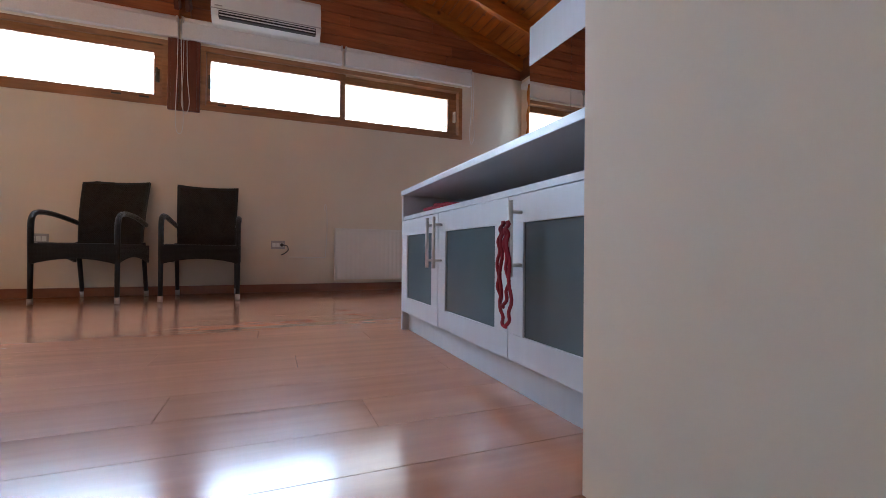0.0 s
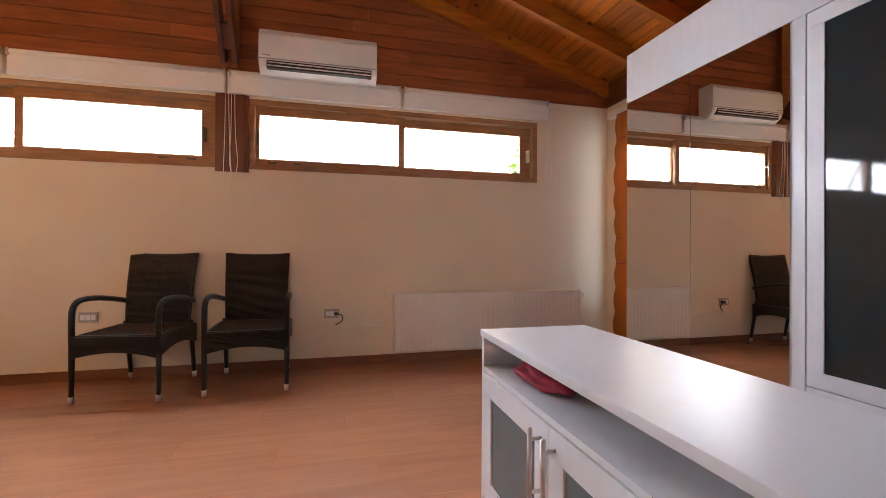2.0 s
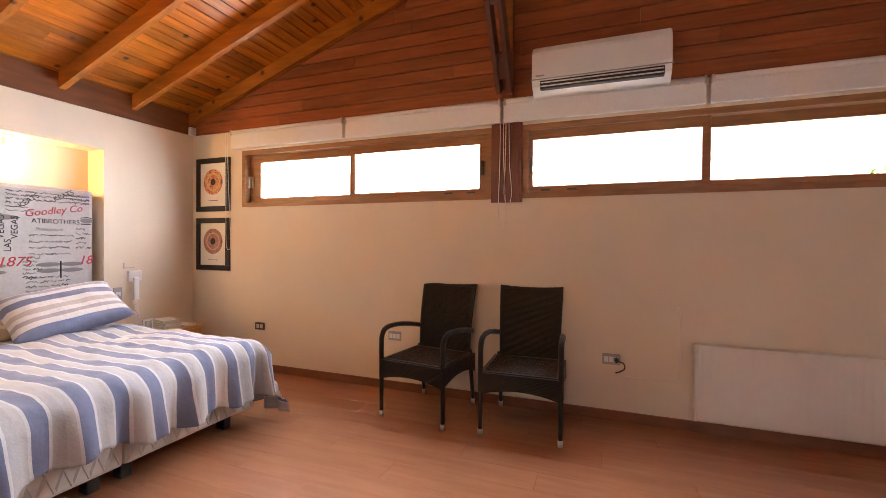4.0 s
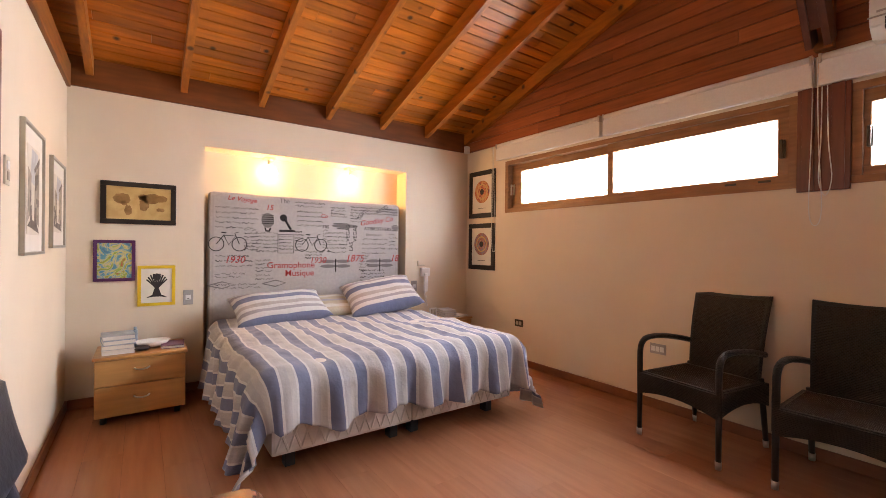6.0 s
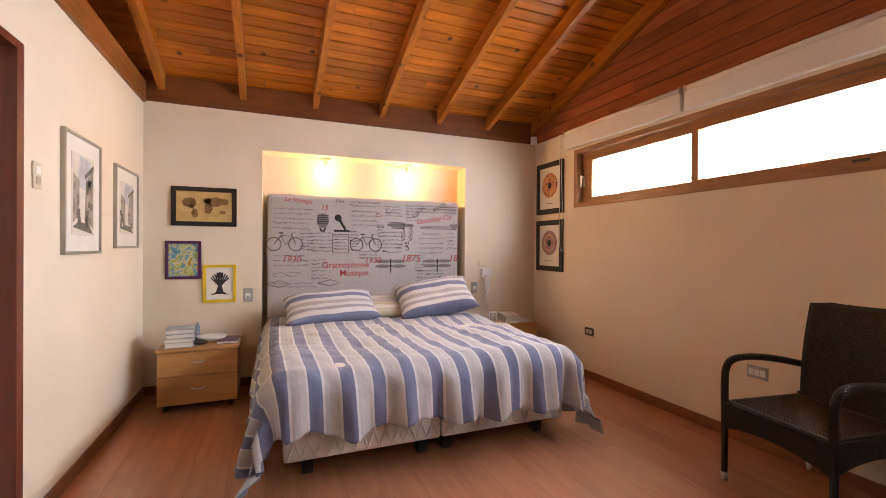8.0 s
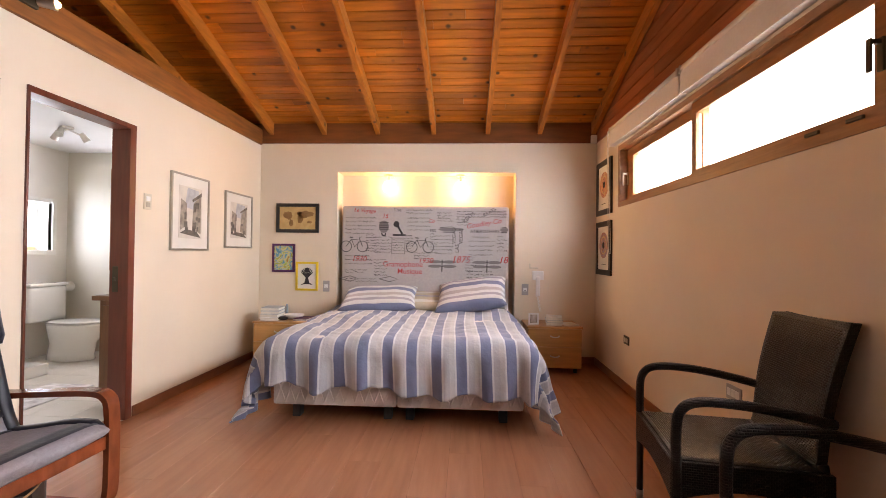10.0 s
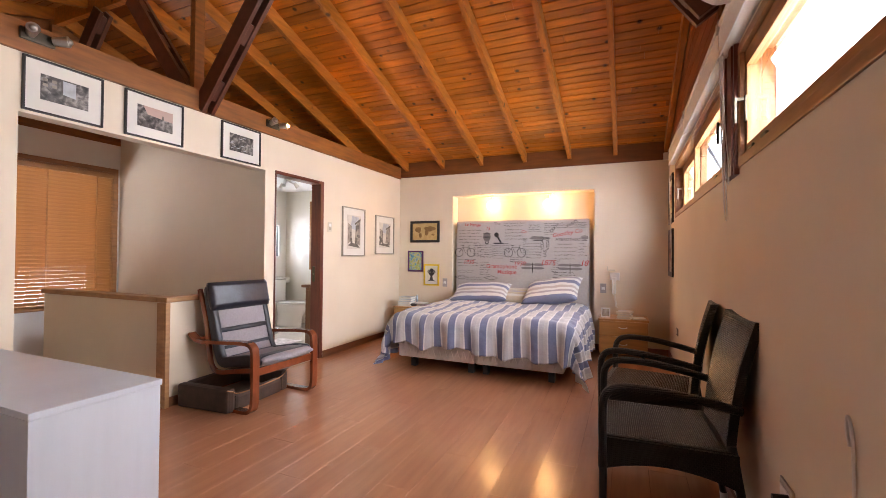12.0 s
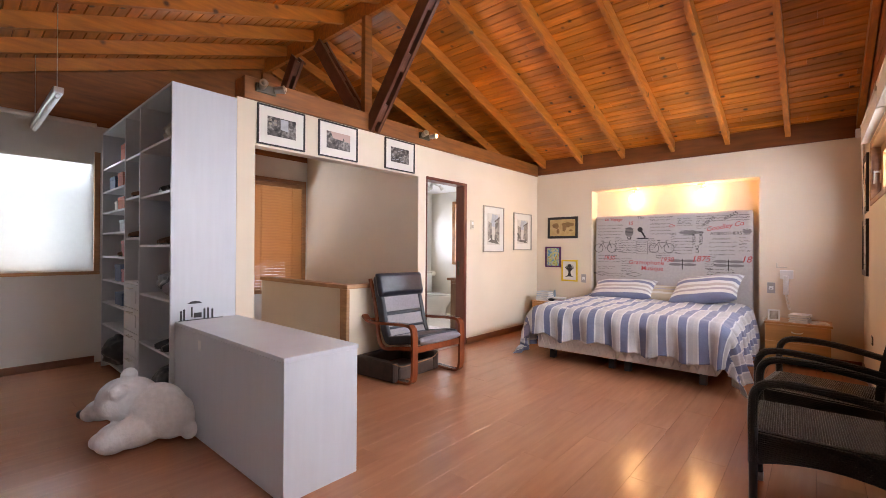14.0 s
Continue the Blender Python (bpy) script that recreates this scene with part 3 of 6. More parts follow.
box(bm, -0.80, 0.80, -0.025, 0.025, -0.0015, 0.0015)
slat = None
z = 2.085
while z > 0.64:
    if slat is None:
        slat = part("slat", bm, "blind_slat", ob)
        s2 = slat
    else:
        s2 = new("slat", slat.data)
        s2.parent = ob
    s2.matrix_local = pose(-0.44, YB + 0.042, z, 51, 0, 0)
    z -= 0.040
for x in (-1.08, -0.62):
    bm = B()
    box(bm, x - 0.006, x + 0.006, YB + 0.066, YB + 0.069, 0.63, 2.10)
    part("ladder_tape", bm, "blind_slat", ob)

# ---- bathroom ----
bm = B()
for a in ((DX0 - 0.045, DX0 + 0.012, 0.0, DZ + 0.0), (DX1 - 0.012, DX1 + 0.001, 0.0, DZ)):
    box(bm, a[0], a[1], YS - 0.125, YS + 0.012, a[2], a[3], 0.003)
box(bm, DX0 - 0.045, DX1 + 0.001, YS - 0.125, YS + 0.012, DZ - 0.006, DZ + 0.03, 0.002)
frame_ob = setting("door_1", bm, "door_wood", "dark red-brown wooden door frame, doorway open", "door frame")
bm = B()
box(bm, DX0 + 0.011, DX0 + 0.016, YS - 0.10, YS - 0.06, 0.90, 1.08, 0.002)
box(bm, DX0 + 0.012, DX0 + 0.032, YS - 0.09, YS - 0.07, 0.98, 1.0, 0.002)
part("strike_plate", bm, "bronze", frame_ob)
ob = thing("window_6", "small bathroom window in a white frame", "window", kind="structure")
bm = B()
for a in ((-4.00, -3.37, 1.13, 1.18), (-4.00, -3.37, 1.72, 1.77), (-4.00, -3.95, 1.18, 1.72), (-3.42, -3.37, 1.18, 1.72)):
    box(bm, a[0], a[1], YB - 0.05, YB + 0.015, a[2], a[3], 0.004)
part("window_frame", bm, "white_plastic", ob)
bm = B()
box(bm, -3.95, -3.42, YB - 0.04, YB - 0.034, 1.18, 1.72)
part("pane", bm, "glass", ob).visible_shadow = False
bm = B()
box(bm, -3.63, -3.54, YB - 0.03, YB - 0.005, 1.18, 1.72)
part("mullion", bm, "door_wood", ob)
ob = thing("window_7", "brown wooden bathroom window", "window", kind="structure")
bm = B()
for a in ((-1.30, -0.08, 0.95, 1.0), (-1.30, -0.08, 2.10, 2.15), (-1.30, -1.23, 1.0, 2.10), (-0.15, -0.08, 1.0, 2.10)):
    box(bm, XW - 0.10, XW + 0.02, a[0], a[1], a[2], a[3], 0.004)
part("window_frame", bm, "window_wood", ob)
bm = B()
box(bm, XW - 0.06, XW - 0.054, -1.23, -0.15, 1.0, 2.10)
part("pane", bm, "glass", ob).visible_shadow = False

ob = thing("toilet", "white ceramic toilet with closed lid in the bathroom", "toilet", (-3.76, -1.30, 0.0))
bm = B()
box(bm, -0.21, 0.21, -0.54, -0.36, 0.40, 0.78, 0.03)
part("tank", bm, "ceramic", ob, smooth=True)
bm = B()
box(bm, -0.22, 0.22, -0.55, -0.35, 0.782, 0.82, 0.015)
part("tank_lid", bm, "ceramic", ob, smooth=True)
bm = B()
segs = []
for z, w, ln, cy in ((0.0, 0.13, 0.26, -0.10), (0.06, 0.12, 0.25, -0.10), (0.18, 0.12, 0.25, -0.08), (0.28, 0.16, 0.29, -0.05), (0.38, 0.19, 0.33, -0.02), (0.395, 0.19, 0.33, -0.02)):
    segs.append([bm.verts.new((w * math.cos(k * math.tau / 24), cy + ln * math.sin(k * math.tau / 24), z)) for k in range(24)])
for a, b in zip(segs, segs[1:]):
    for k in range(24):
        bm.faces.new((a[k], a[(k + 1) % 24], b[(k + 1) % 24], b[k]))
bm.faces.new(segs[-1])
bm.faces.new(segs[0][::-1])
part("bowl", bm, "ceramic", ob, smooth=True)
bm = B()
ball(bm, (0, -0.02, 0.412), (0.19, 0.32, 0.018), 24, 8)
part("seat_lid", bm, "ceramic", ob, smooth=True)
ob = thing("paper_roll", "white toilet paper roll on the wall", "paper roll")
bm = B()
cyl(bm, (-4.10, YB + 0.10, 0.76), (-3.99, YB + 0.10, 0.76), 0.055, seg=20)
part("roll", bm, "paint_white", ob)
bm = B()
cyl(bm, (-4.13, YB + 0.10, 0.76), (-3.97, YB + 0.10, 0.76), 0.012)
box(bm, -4.14, -4.12, YB, YB + 0.11, 0.745, 0.775)
part("holder", bm, "steel", ob)
ob = thing("vanity_cabinet", "dark wood bathroom vanity cabinet", "vanity")
bm = B()
box(bm, -3.30, -2.66, -0.10, YS - 0.13, 0.02, 0.78, 0.004)
part("body", bm, "vanity_wood", ob)
bm = B()
box(bm, -3.32, -2.62, -0.14, YS - 0.125, 0.782, 0.82, 0.006)
part("worktop", bm, "vanity_wood", ob)
bm = B()
box(bm, -2.658, -2.645, -0.08, YS - 0.16, 0.08, 0.74, 0.003)
part("side_panel", bm, "vanity_wood", ob)
bm = B()
box(bm, -4.10, -3.98, -1.10, -0.92, 0.0, 0.27, 0.02)
tagged(part("waste_bin", bm, "red_plastic"), "small red plastic bin on the tiles", "bin")
ob = thing("shower_tray", "low white shower tray", "shower tray")
bm = B()
box(bm, -3.20, -1.50, YB, -1.08, 0.0, 0.11, 0.012)
part("rim", bm, "ceramic", ob)
bm = B()
for x0, x1, y0, y1 in ((-2.9, -2.2, -0.75, -0.35),):
    box(bm, x0, x1, y0, y1, 0.002, 0.012, 0.004)
material("bath_mat", (0.62, 0.60, 0.60), 0.95, vary=0.35, scale=14, bump=0.4, bump_scale=120)
tagged(part("bath_mat", bm, "bath_mat"), "pale patterned bath mat on the tiles", "mat")
ob = thing("ceiling_spotlight", "steel three-head spotlight on the bathroom ceiling", "light")
bm = B()
cyl(bm, (-3.10, -0.85, 2.318), (-3.10, -0.85, 2.34), 0.05)
part("base", bm, "steel", ob)
for k in range(3):
    a = k * math.tau / 3 + 0.4
    c = Vector((-3.10 + 0.10 * math.cos(a), -0.85 + 0.10 * math.sin(a), 2.28))
    bm = B()
    tube(bm, [(-3.10, -0.85, 2.32), c], 0.008)
    cyl(bm, c + Vector((0, 0, 0.02)), c + Vector((0.05 * math.cos(a), 0.05 * math.sin(a), -0.05)), 0.022, 0.032)
    part("lamp_head", bm, "steel", ob)
# tiles
bm = B()
box(bm, XW, OX0 - 0.11, YB, YS - 0.002, -0.0115, -0.004)
bath_floor = setting("floor_bathroom", bm, "grout", "pale square tile bathroom floor", "floor")

# ---- outside ----
bm = B()
box(bm, -400, 400, -400, 400, -3.0, -2.8)
material("lawn", (0.08, 0.11, 0.04), 0.95, vary=0.3, scale=0.4)
setting("ground", bm, "lawn", "grassy garden ground outside", "ground")
bm = B()
for y0, x0, x1, y1 in ((6.8, -14, 14, 6.82),):
    box(bm, x0, x1, y0, y1, -2.8, 9)
setting("backdrop", bm, "sky_glow", "bright hazy sky beyond the windows", "sky")

# ---- furniture materials ----


def woven(name, colour, scale, rough=0.42):
    m = bpy.data.materials.new(name)
    m.use_nodes = True
    nt = m.node_tree
    b = nt.nodes["Principled BSDF"]
    b.inputs["Roughness"].default_value = rough
    co = nt.nodes.new("ShaderNodeTexCoord")
    sep = nt.nodes.new("ShaderNodeSeparateXYZ")
    nt.links.new(co.outputs["UV"], sep.inputs[0])
    br = nt.nodes.new("ShaderNodeTexBrick")
    br.inputs["Scale"].default_value = scale
    br.inputs["Color1"].default_value = (*(c * 1.3 for c in colour), 1)
    br.inputs["Color2"].default_value = (*(c * 0.9 for c in colour), 1)
    br.inputs["Mortar"].default_value = (*(c * 0.2 for c in colour), 1)
    br.inputs["Mortar Size"].default_value = 0.06
    br.inputs["Mortar Smooth"].default_value = 0.9
    br.inputs["Brick Width"].default_value, br.inputs["Row Height"].default_value = 0.36, 0.2
    nt.links.new(co.outputs["UV"], br.inputs["Vector"])
    nt.links.new(br.outputs["Color"], b.inputs["Base Color"])
    bp = nt.nodes.new("ShaderNodeBump")
    bp.inputs["Strength"].default_value, bp.inputs["Distance"].default_value = 1.0, 0.006
    bp.invert = True
    nt.links.new(br.outputs["Fac"], bp.inputs["Height"])
    nt.links.new(bp.outputs[0], b.inputs["Normal"])
    M[name] = m


woven("wicker", (0.016, 0.011, 0.009), 22, 0.34)


def flat_uv(ob):
    """UVs in metres, by the face's main direction."""
    me = ob.data
    uv = me.uv_layers.new(name="UVMap")
    for p in me.polygons:
        n = p.normal
        k = max(range(3), key=lambda i: abs(n[i]))
        for li in p.loop_indices:
            c = me.vertices[me.loops[li].vertex_index].co
            uv.data[li].uv = {0: (c.y, c.z), 1: (c.x, c.z), 2: (c.x, c.y)}[k]


def striped(name, stops, period):
    """Stripes across the UV's u, in metres."""
    m = bpy.data.materials.new(name)
    m.use_nodes = True
    nt = m.node_tree
    b = nt.nodes["Principled BSDF"]
    b.inputs["Roughness"].default_value = 0.85
    b.inputs["Sheen Weight"].default_value = 0.2
    co = nt.nodes.new("ShaderNodeTexCoord")
    sep = nt.nodes.new("ShaderNodeSeparateXYZ")
    nt.links.new(co.outputs["UV"], sep.inputs[0])
    dv = nt.nodes.new("ShaderNodeMath")
    dv.operation = "DIVIDE"
    dv.inputs[1].default_value = period
    nt.links.new(sep.outputs[0], dv.inputs[0])
    fr = nt.nodes.new("ShaderNodeMath")
    fr.operation = "FRACT"
    nt.links.new(dv.outputs[0], fr.inputs[0])
    rp = nt.nodes.new("ShaderNodeValToRGB")
    rp.color_ramp.interpolation = "CONSTANT"
    el = rp.color_ramp.elements
    el[0].position, el[0].color = stops[0][0], (*stops[0][1], 1)
    el[1].position, el[1].color = stops[1][0], (*stops[1][1], 1)
    for p, c in stops[2:]:
        e = el.new(p)
        e.color = (*c, 1)
    nt.links.new(fr.outputs[0], rp.inputs["Fac"])
    n = nt.nodes.new("ShaderNodeTexNoise")
    n.inputs["Scale"].default_value, n.inputs["Detail"].default_value = 160, 2
    nt.links.new(co.outputs["UV"], n.inputs["Vector"])
    mr = nt.nodes.new("ShaderNodeMapRange")
    mr.inputs["To Min"].default_value, mr.inputs["To Max"].default_value = 0.8, 1.15
    nt.links.new(n.outputs["Fac"], mr.inputs["Value"])
    hs = nt.nodes.new("ShaderNodeHueSaturation")
    nt.links.new(rp.outputs["Color"], hs.inputs["Color"])
    nt.links.new(mr.outputs[0], hs.inputs["Value"])
    nt.links.new(hs.outputs["Color"], b.inputs["Base Color"])
    n2 = nt.nodes.new("ShaderNodeTexNoise")
    n2.inputs["Scale"].default_value, n2.inputs["Detail"].default_value = 9, 5
    nt.links.new(co.outputs["Object"], n2.inputs["Vector"])
    bp = nt.nodes.new("ShaderNodeBump")
    bp.inputs["Strength"].default_value, bp.inputs["Distance"].default_value = 0.5, 0.03
    nt.links.new(n2.outputs["Fac"], bp.inputs["Height"])
    nt.links.new(bp.outputs[0], b.inputs["Normal"])
    M[name] = m


BLUE, CREAM, GREY, SAND = (0.17, 0.195, 0.30), (0.66, 0.65, 0.64), (0.36, 0.34, 0.36), (0.50, 0.42, 0.30)
striped("bedspread_cloth", [(0.0, BLUE), (0.38, (0.64, 0.63, 0.62)), (0.46, (0.46, 0.45, 0.45)), (0.70, (0.52, 0.50, 0.48)), (0.90, (0.64, 0.63, 0.62)), (0.97, BLUE)], 0.168)
striped("pillow_cloth", [(0.0, BLUE), (0.22, CREAM), (0.40, (0.46, 0.42, 0.39)), (0.56, CREAM), (0.70, GREY), (0.84, CREAM)], 0.30)
striped("cushion_cloth", [(0.0, SAND), (0.3, (0.62, 0.58, 0.50)), (0.5, SAND), (0.8, GREY)], 0.22)
material("quilt_white", (0.66, 0.62, 0.58), 0.8, vary=0.05, scale=20, bump=0.3, bump_scale=18)
material("pine_veneer", (0.50, 0.25, 0.085), 0.38, vary=0.14, scale=5, stretch=(3, 0.6, 5), bump=0.03)
material("bent_wood", (0.22, 0.05, 0.018), 0.22, vary=0.2, scale=9, stretch=(3, 1, 1), coat=0.4)
material("navy_leather", (0.018, 0.020, 0.030), 0.34, vary=0.3, scale=20, bump=0.25, bump_scale=60)
material("grey_fabric", (0.27, 0.24, 0.25), 0.9, vary=0.1, scale=60, bump=0.3, bump_scale=200)
material("brown_leather", (0.06, 0.035, 0.026), 0.5, vary=0.3, scale=12, bump=0.3, bump_scale=40)
material("headboard_fabric", (0.46, 0.43, 0.41), 0.85, vary=0.06, scale=40, bump=0.12, bump_scale=150)
material("print_black", (0.035, 0.032, 0.034), 0.9)
material("print_grey", (0.20, 0.185, 0.18), 0.9)
material("print_red", (0.48, 0.05, 0.05), 0.9)
material("frosted_glass", (0.10, 0.14, 0.155), 0.22, vary=0.12, scale=2.5, spec=0.6)
material("dark_glass", (0.018, 0.026, 0.028), 0.04, vary=0.1, scale=2)
material("fur", (0.88, 0.88, 0.88), 0.95, vary=0.06, scale=30, bump=0.7, bump_scale=70)
material("paper", (0.74, 0.71, 0.64), 0.8, vary=0.04, scale=6)
material("frame_black", (0.018, 0.014, 0.012), 0.35, vary=0.2)
material("frame_silver", (0.42, 0.38, 0.31), 0.35, 0.7)
material("frame_yellow", (0.80, 0.55, 0.03), 0.45)
material("frame_purple", (0.10, 0.02, 0.10), 0.45)
material("red_cloth", (0.30, 0.012, 0.03), 0.8, vary=0.3, scale=20, bump=0.3)
material("switch_grey", (0.40, 0.38, 0.36), 0.4, 0.3)
material("radiator_paint", (0.80, 0.75, 0.68), 0.4, vary=0.03)


def art(name, stops, scale, distort=1.5, kind="noise"):
    """A blotchy picture surface."""
    m = bpy.data.materials.new(name)
    m.use_nodes = True
    nt = m.node_tree
    b = nt.nodes["Principled BSDF"]
    b.inputs["Roughness"].default_value = 0.35
    co = nt.nodes.new("ShaderNodeTexCoord")
    n = nt.nodes.new("ShaderNodeTexNoise")
    n.inputs["Scale"].default_value, n.inputs["Detail"].default_value, n.inputs["Distortion"].default_value = scale, 5, distort
    nt.links.new(co.outputs["Object"], n.inputs["Vector"])
    rp = nt.nodes.new("ShaderNodeValToRGB")
    el = rp.color_ramp.elements
    el[0].position, el[0].color = stops[0][0], (*stops[0][1], 1)
    el[1].position, el[1].color = stops[1][0], (*stops[1][1], 1)
    for p, c in stops[2:]:
        e = el.new(p)
        e.color = (*c, 1)
    nt.links.new(n.outputs["Fac"], rp.inputs["Fac"])
    nt.links.new(rp.outputs["Color"], b.inputs["Base Color"])
    M[name] = m


art("art_map", [(0.35, (0.50, 0.32, 0.12)), (0.65, (0.60, 0.42, 0.18))], 6)
art("art_land", [(0.35, (0.22, 0.11, 0.03)), (0.65, (0.34, 0.18, 0.06))], 10)
art("art_colour", [(0.25, (0.04, 0.10, 0.30)), (0.42, (0.10, 0.35, 0.45)), (0.5, (0.65, 0.55, 0.25)), (0.58, (0.25, 0.45, 0.08)), (0.7, (0.55, 0.10, 0.05))], 11, 2.5)
material("wash_paper", (0.62, 0.58, 0.50), 0.6, vary=0.10, scale=14)
material("wash_dark", (0.13, 0.11, 0.09), 0.6, vary=0.45, scale=25)
material("wash_mid", (0.28, 0.24, 0.19), 0.6, vary=0.35, scale=22)
material("wash_sky", (0.42, 0.44, 0.46), 0.6, vary=0.20, scale=16)
art("art_street", [(0.30, (0.10, 0.09, 0.08)), (0.45, (0.38, 0.34, 0.28)), (0.60, (0.58, 0.55, 0.48)), (0.75, (0.55, 0.40, 0.22))], 11, 1.0)
art("art_photo", [(0.32, (0.015, 0.013, 0.012)), (0.52, (0.10, 0.09, 0.08)), (0.70, (0.35, 0.32, 0.29))], 26, 0.5)
art("art_red", [(0.32, (0.10, 0.05, 0.05)), (0.48, (0.50, 0.10, 0.05)), (0.56, (0.60, 0.38, 0.15)), (0.68, (0.55, 0.13, 0.07))], 36, 1.0)
art("art_blue", [(0.32, (0.10, 0.08, 0.10)), (0.48, (0.48, 0.14, 0.08)), (0.56, (0.16, 0.20, 0.30)), (0.68, (0.55, 0.25, 0.12))], 36, 1.0)
plain("art_dusk", (0.52, 0.36, 0.30), 0.4)

# ---- wicker chairs ----


# paler than the wicker: the strands' glints are partly in this colour
material("wicker_strand", (0.050, 0.038, 0.030), 0.26, vary=0.35, scale=60)


def weave(ob, at, wide, high):
    """Staggered raised strands over a woven face; at(u, v, lift) gives a place on it."""
    bm = B()
    pu, pv = 0.0150, 0.0088
    row, v = 0, -high / 2 + pv
    while v < high / 2 - pv:
        u = -wide / 2 + pu * (0.7 if row % 2 else 1.2)
        while u < wide / 2 - pu * 0.6:
            a, b = pu * 0.40, pv * 0.40
            q = [bm.verts.new(at(u + x, v + y, z)) for x, y, z in ((-a, -b, 0.0003), (a, -b, 0.0003), (a, b, 0.0003), (-a, b, 0.0003), (-a * 0.45, 0, 0.0034), (a * 0.45, 0, 0.0034))]
            for f in ((0, 1, 5, 4), (1, 2, 5), (2, 3, 4, 5), (3, 0, 4)):
                bm.faces.new([q[k] for k in f])
            u += pu
        v += pv
        row += 1
    bmesh.ops.recalc_face_normals(bm, faces=bm.faces)
    tagged(part("weave", bm, "wicker_strand", ob), "glossy woven strands", kind="stuff")


def back_face(u, v, lift):
    t = (v + 0.285) / 0.57
    k = u / (0.225 + 0.018 * t)
    return (u, 0.205 + 0.10 * t - 0.02 * math.sin(math.pi * t) + 0.012 * (1 - k * k) - lift, 0.40 + 0.57 * t)


def wicker_chair(place, rz, label):
    ob = thing("wicker_chair", label, "chair", place, rz, "wicker armchairs")
    # seat with a hollowed apron
    bm = B()
    box(bm, -0.255, 0.255, -0.275, 0.24, 0.405, 0.435, 0.012)
    flat_uv(part("seat", bm, "wicker", ob))
    bm = B()
    n = 12
    top, low = [], []
    for i in range(n + 1):
        x = -0.262 + 0.524 * i / n
        lowz = 0.285 + 0.040 * (1 - (2 * i / n - 1) ** 2)
        top.append((x, 0.428))
        low.append((x, lowz))
    prism(bm, low + top[::-1], "y", -0.292, -0.272)
    flat_uv(part("apron", bm, "wicker", ob))
    for sx in (-1, 1):
        bm = B()
        low = [(-0.275 + 0.52 * i / n, 0.285 + 0.05 * (1 - (2 * i / n - 1) ** 2)) for i in range(n + 1)]
        prism(bm, low + [(0.245, 0.428), (-0.275, 0.428)], "x", *sorted((sx * 0.25, sx * 0.270)))
        flat_uv(part("side_apron", bm, "wicker", ob))
    # back: a curved slab leaning back
    bm = B()
    rows = []
    for i in range(13):
        t = i / 12
        z = 0.40 + 0.57 * t
        y = 0.205 + 0.10 * t + 0.02 * math.sin(math.pi * t) * -1
        w = 0.225 + 0.018 * t
        rows.append([[bm.verts.new((w * (2 * k / 6 - 1), y + d + 0.012 * (1 - (2 * k / 6 - 1) ** 2), z - (0.012 * (1 - (2 * k / 6 - 1) ** 2) if i == 12 else 0))) for k in range(7)] for d in (0.0, 0.035)])
    for a, b in zip(rows, rows[1:]):
        for k in range(6):
            bm.faces.new((a[0][k], a[0][k + 1], b[0][k + 1], b[0][k]))
            bm.faces.new((a[1][k], b[1][k], b[1][k + 1], a[1][k + 1]))
        bm.faces.new((a[0][0], b[0][0], b[1][0], a[1][0]))
        bm.faces.new((a[0][6], a[1][6], b[1][6], b[0][6]))
    for r, flip in ((rows[0], 0), (rows[-1], 1)):
        for k in range(6):
            bm.faces.new((r[0][k], r[1][k], r[1][k + 1], r[0][k + 1]))
    bmesh.ops.recalc_face_normals(bm, faces=bm.faces)
    flat_uv(part("backrest", bm, "wicker", ob, smooth=False))
    weave(ob, back_face, 0.45, 0.52)
    weave(ob, lambda u, v, lift: (u, v - 0.03, 0.435 + lift), 0.49, 0.46)
    for sx in (-1, 1):
        x = sx * 0.263
        bm = B()
        tube(bm, arc([(x, -0.27, 0.30), (x, -0.275, 0.52), (x, -0.262, 0.615), (x, -0.20, 0.655), (x, -0.05, 0.655), (x * 0.96, 0.12, 0.63), (x * 0.90, 0.26, 0.60)], 6), 0.019, 10)
        flat_uv(part("armrest", bm, "wicker", ob, smooth=True))
        for y, xo, ln in ((-0.272, x, 0.45), (0.245, sx * 0.232, 0.45)):
            bm = B()
            cyl(bm, (xo, y + (0.05 if y > 0 else 0), 0.042), (xo, y - (0.02 if y > 0 else 0), ln), 0.0155, 0.018)
            leg = part("leg", bm, "black_plastic", ob, smooth=True)
            bm = B()
            cyl(bm, (xo, y + (0.053 if y > 0 else 0), 0.0), (xo, y + (0.05 if y > 0 else 0), 0.045), 0.0165, 0.018)
            part("foot_cap", bm, "steel", leg, "bright metal foot cap", smooth=True)
    return ob


wicker_chair((-1.195, 4.00, 0), -8, "dark brown woven wicker armchair turned slightly, against the wall")
wicker_chair((-0.458, 4.005, 0), 2, "dark brown woven wicker armchair against the wall")

# ---- bed ----
BX0, BX1, BY0, BY1, BZ = -4.10, -2.27, 1.52, 3.32, 0.605
bed = thing("bed", "double bed on a split white quilted base with black feet", "bed")
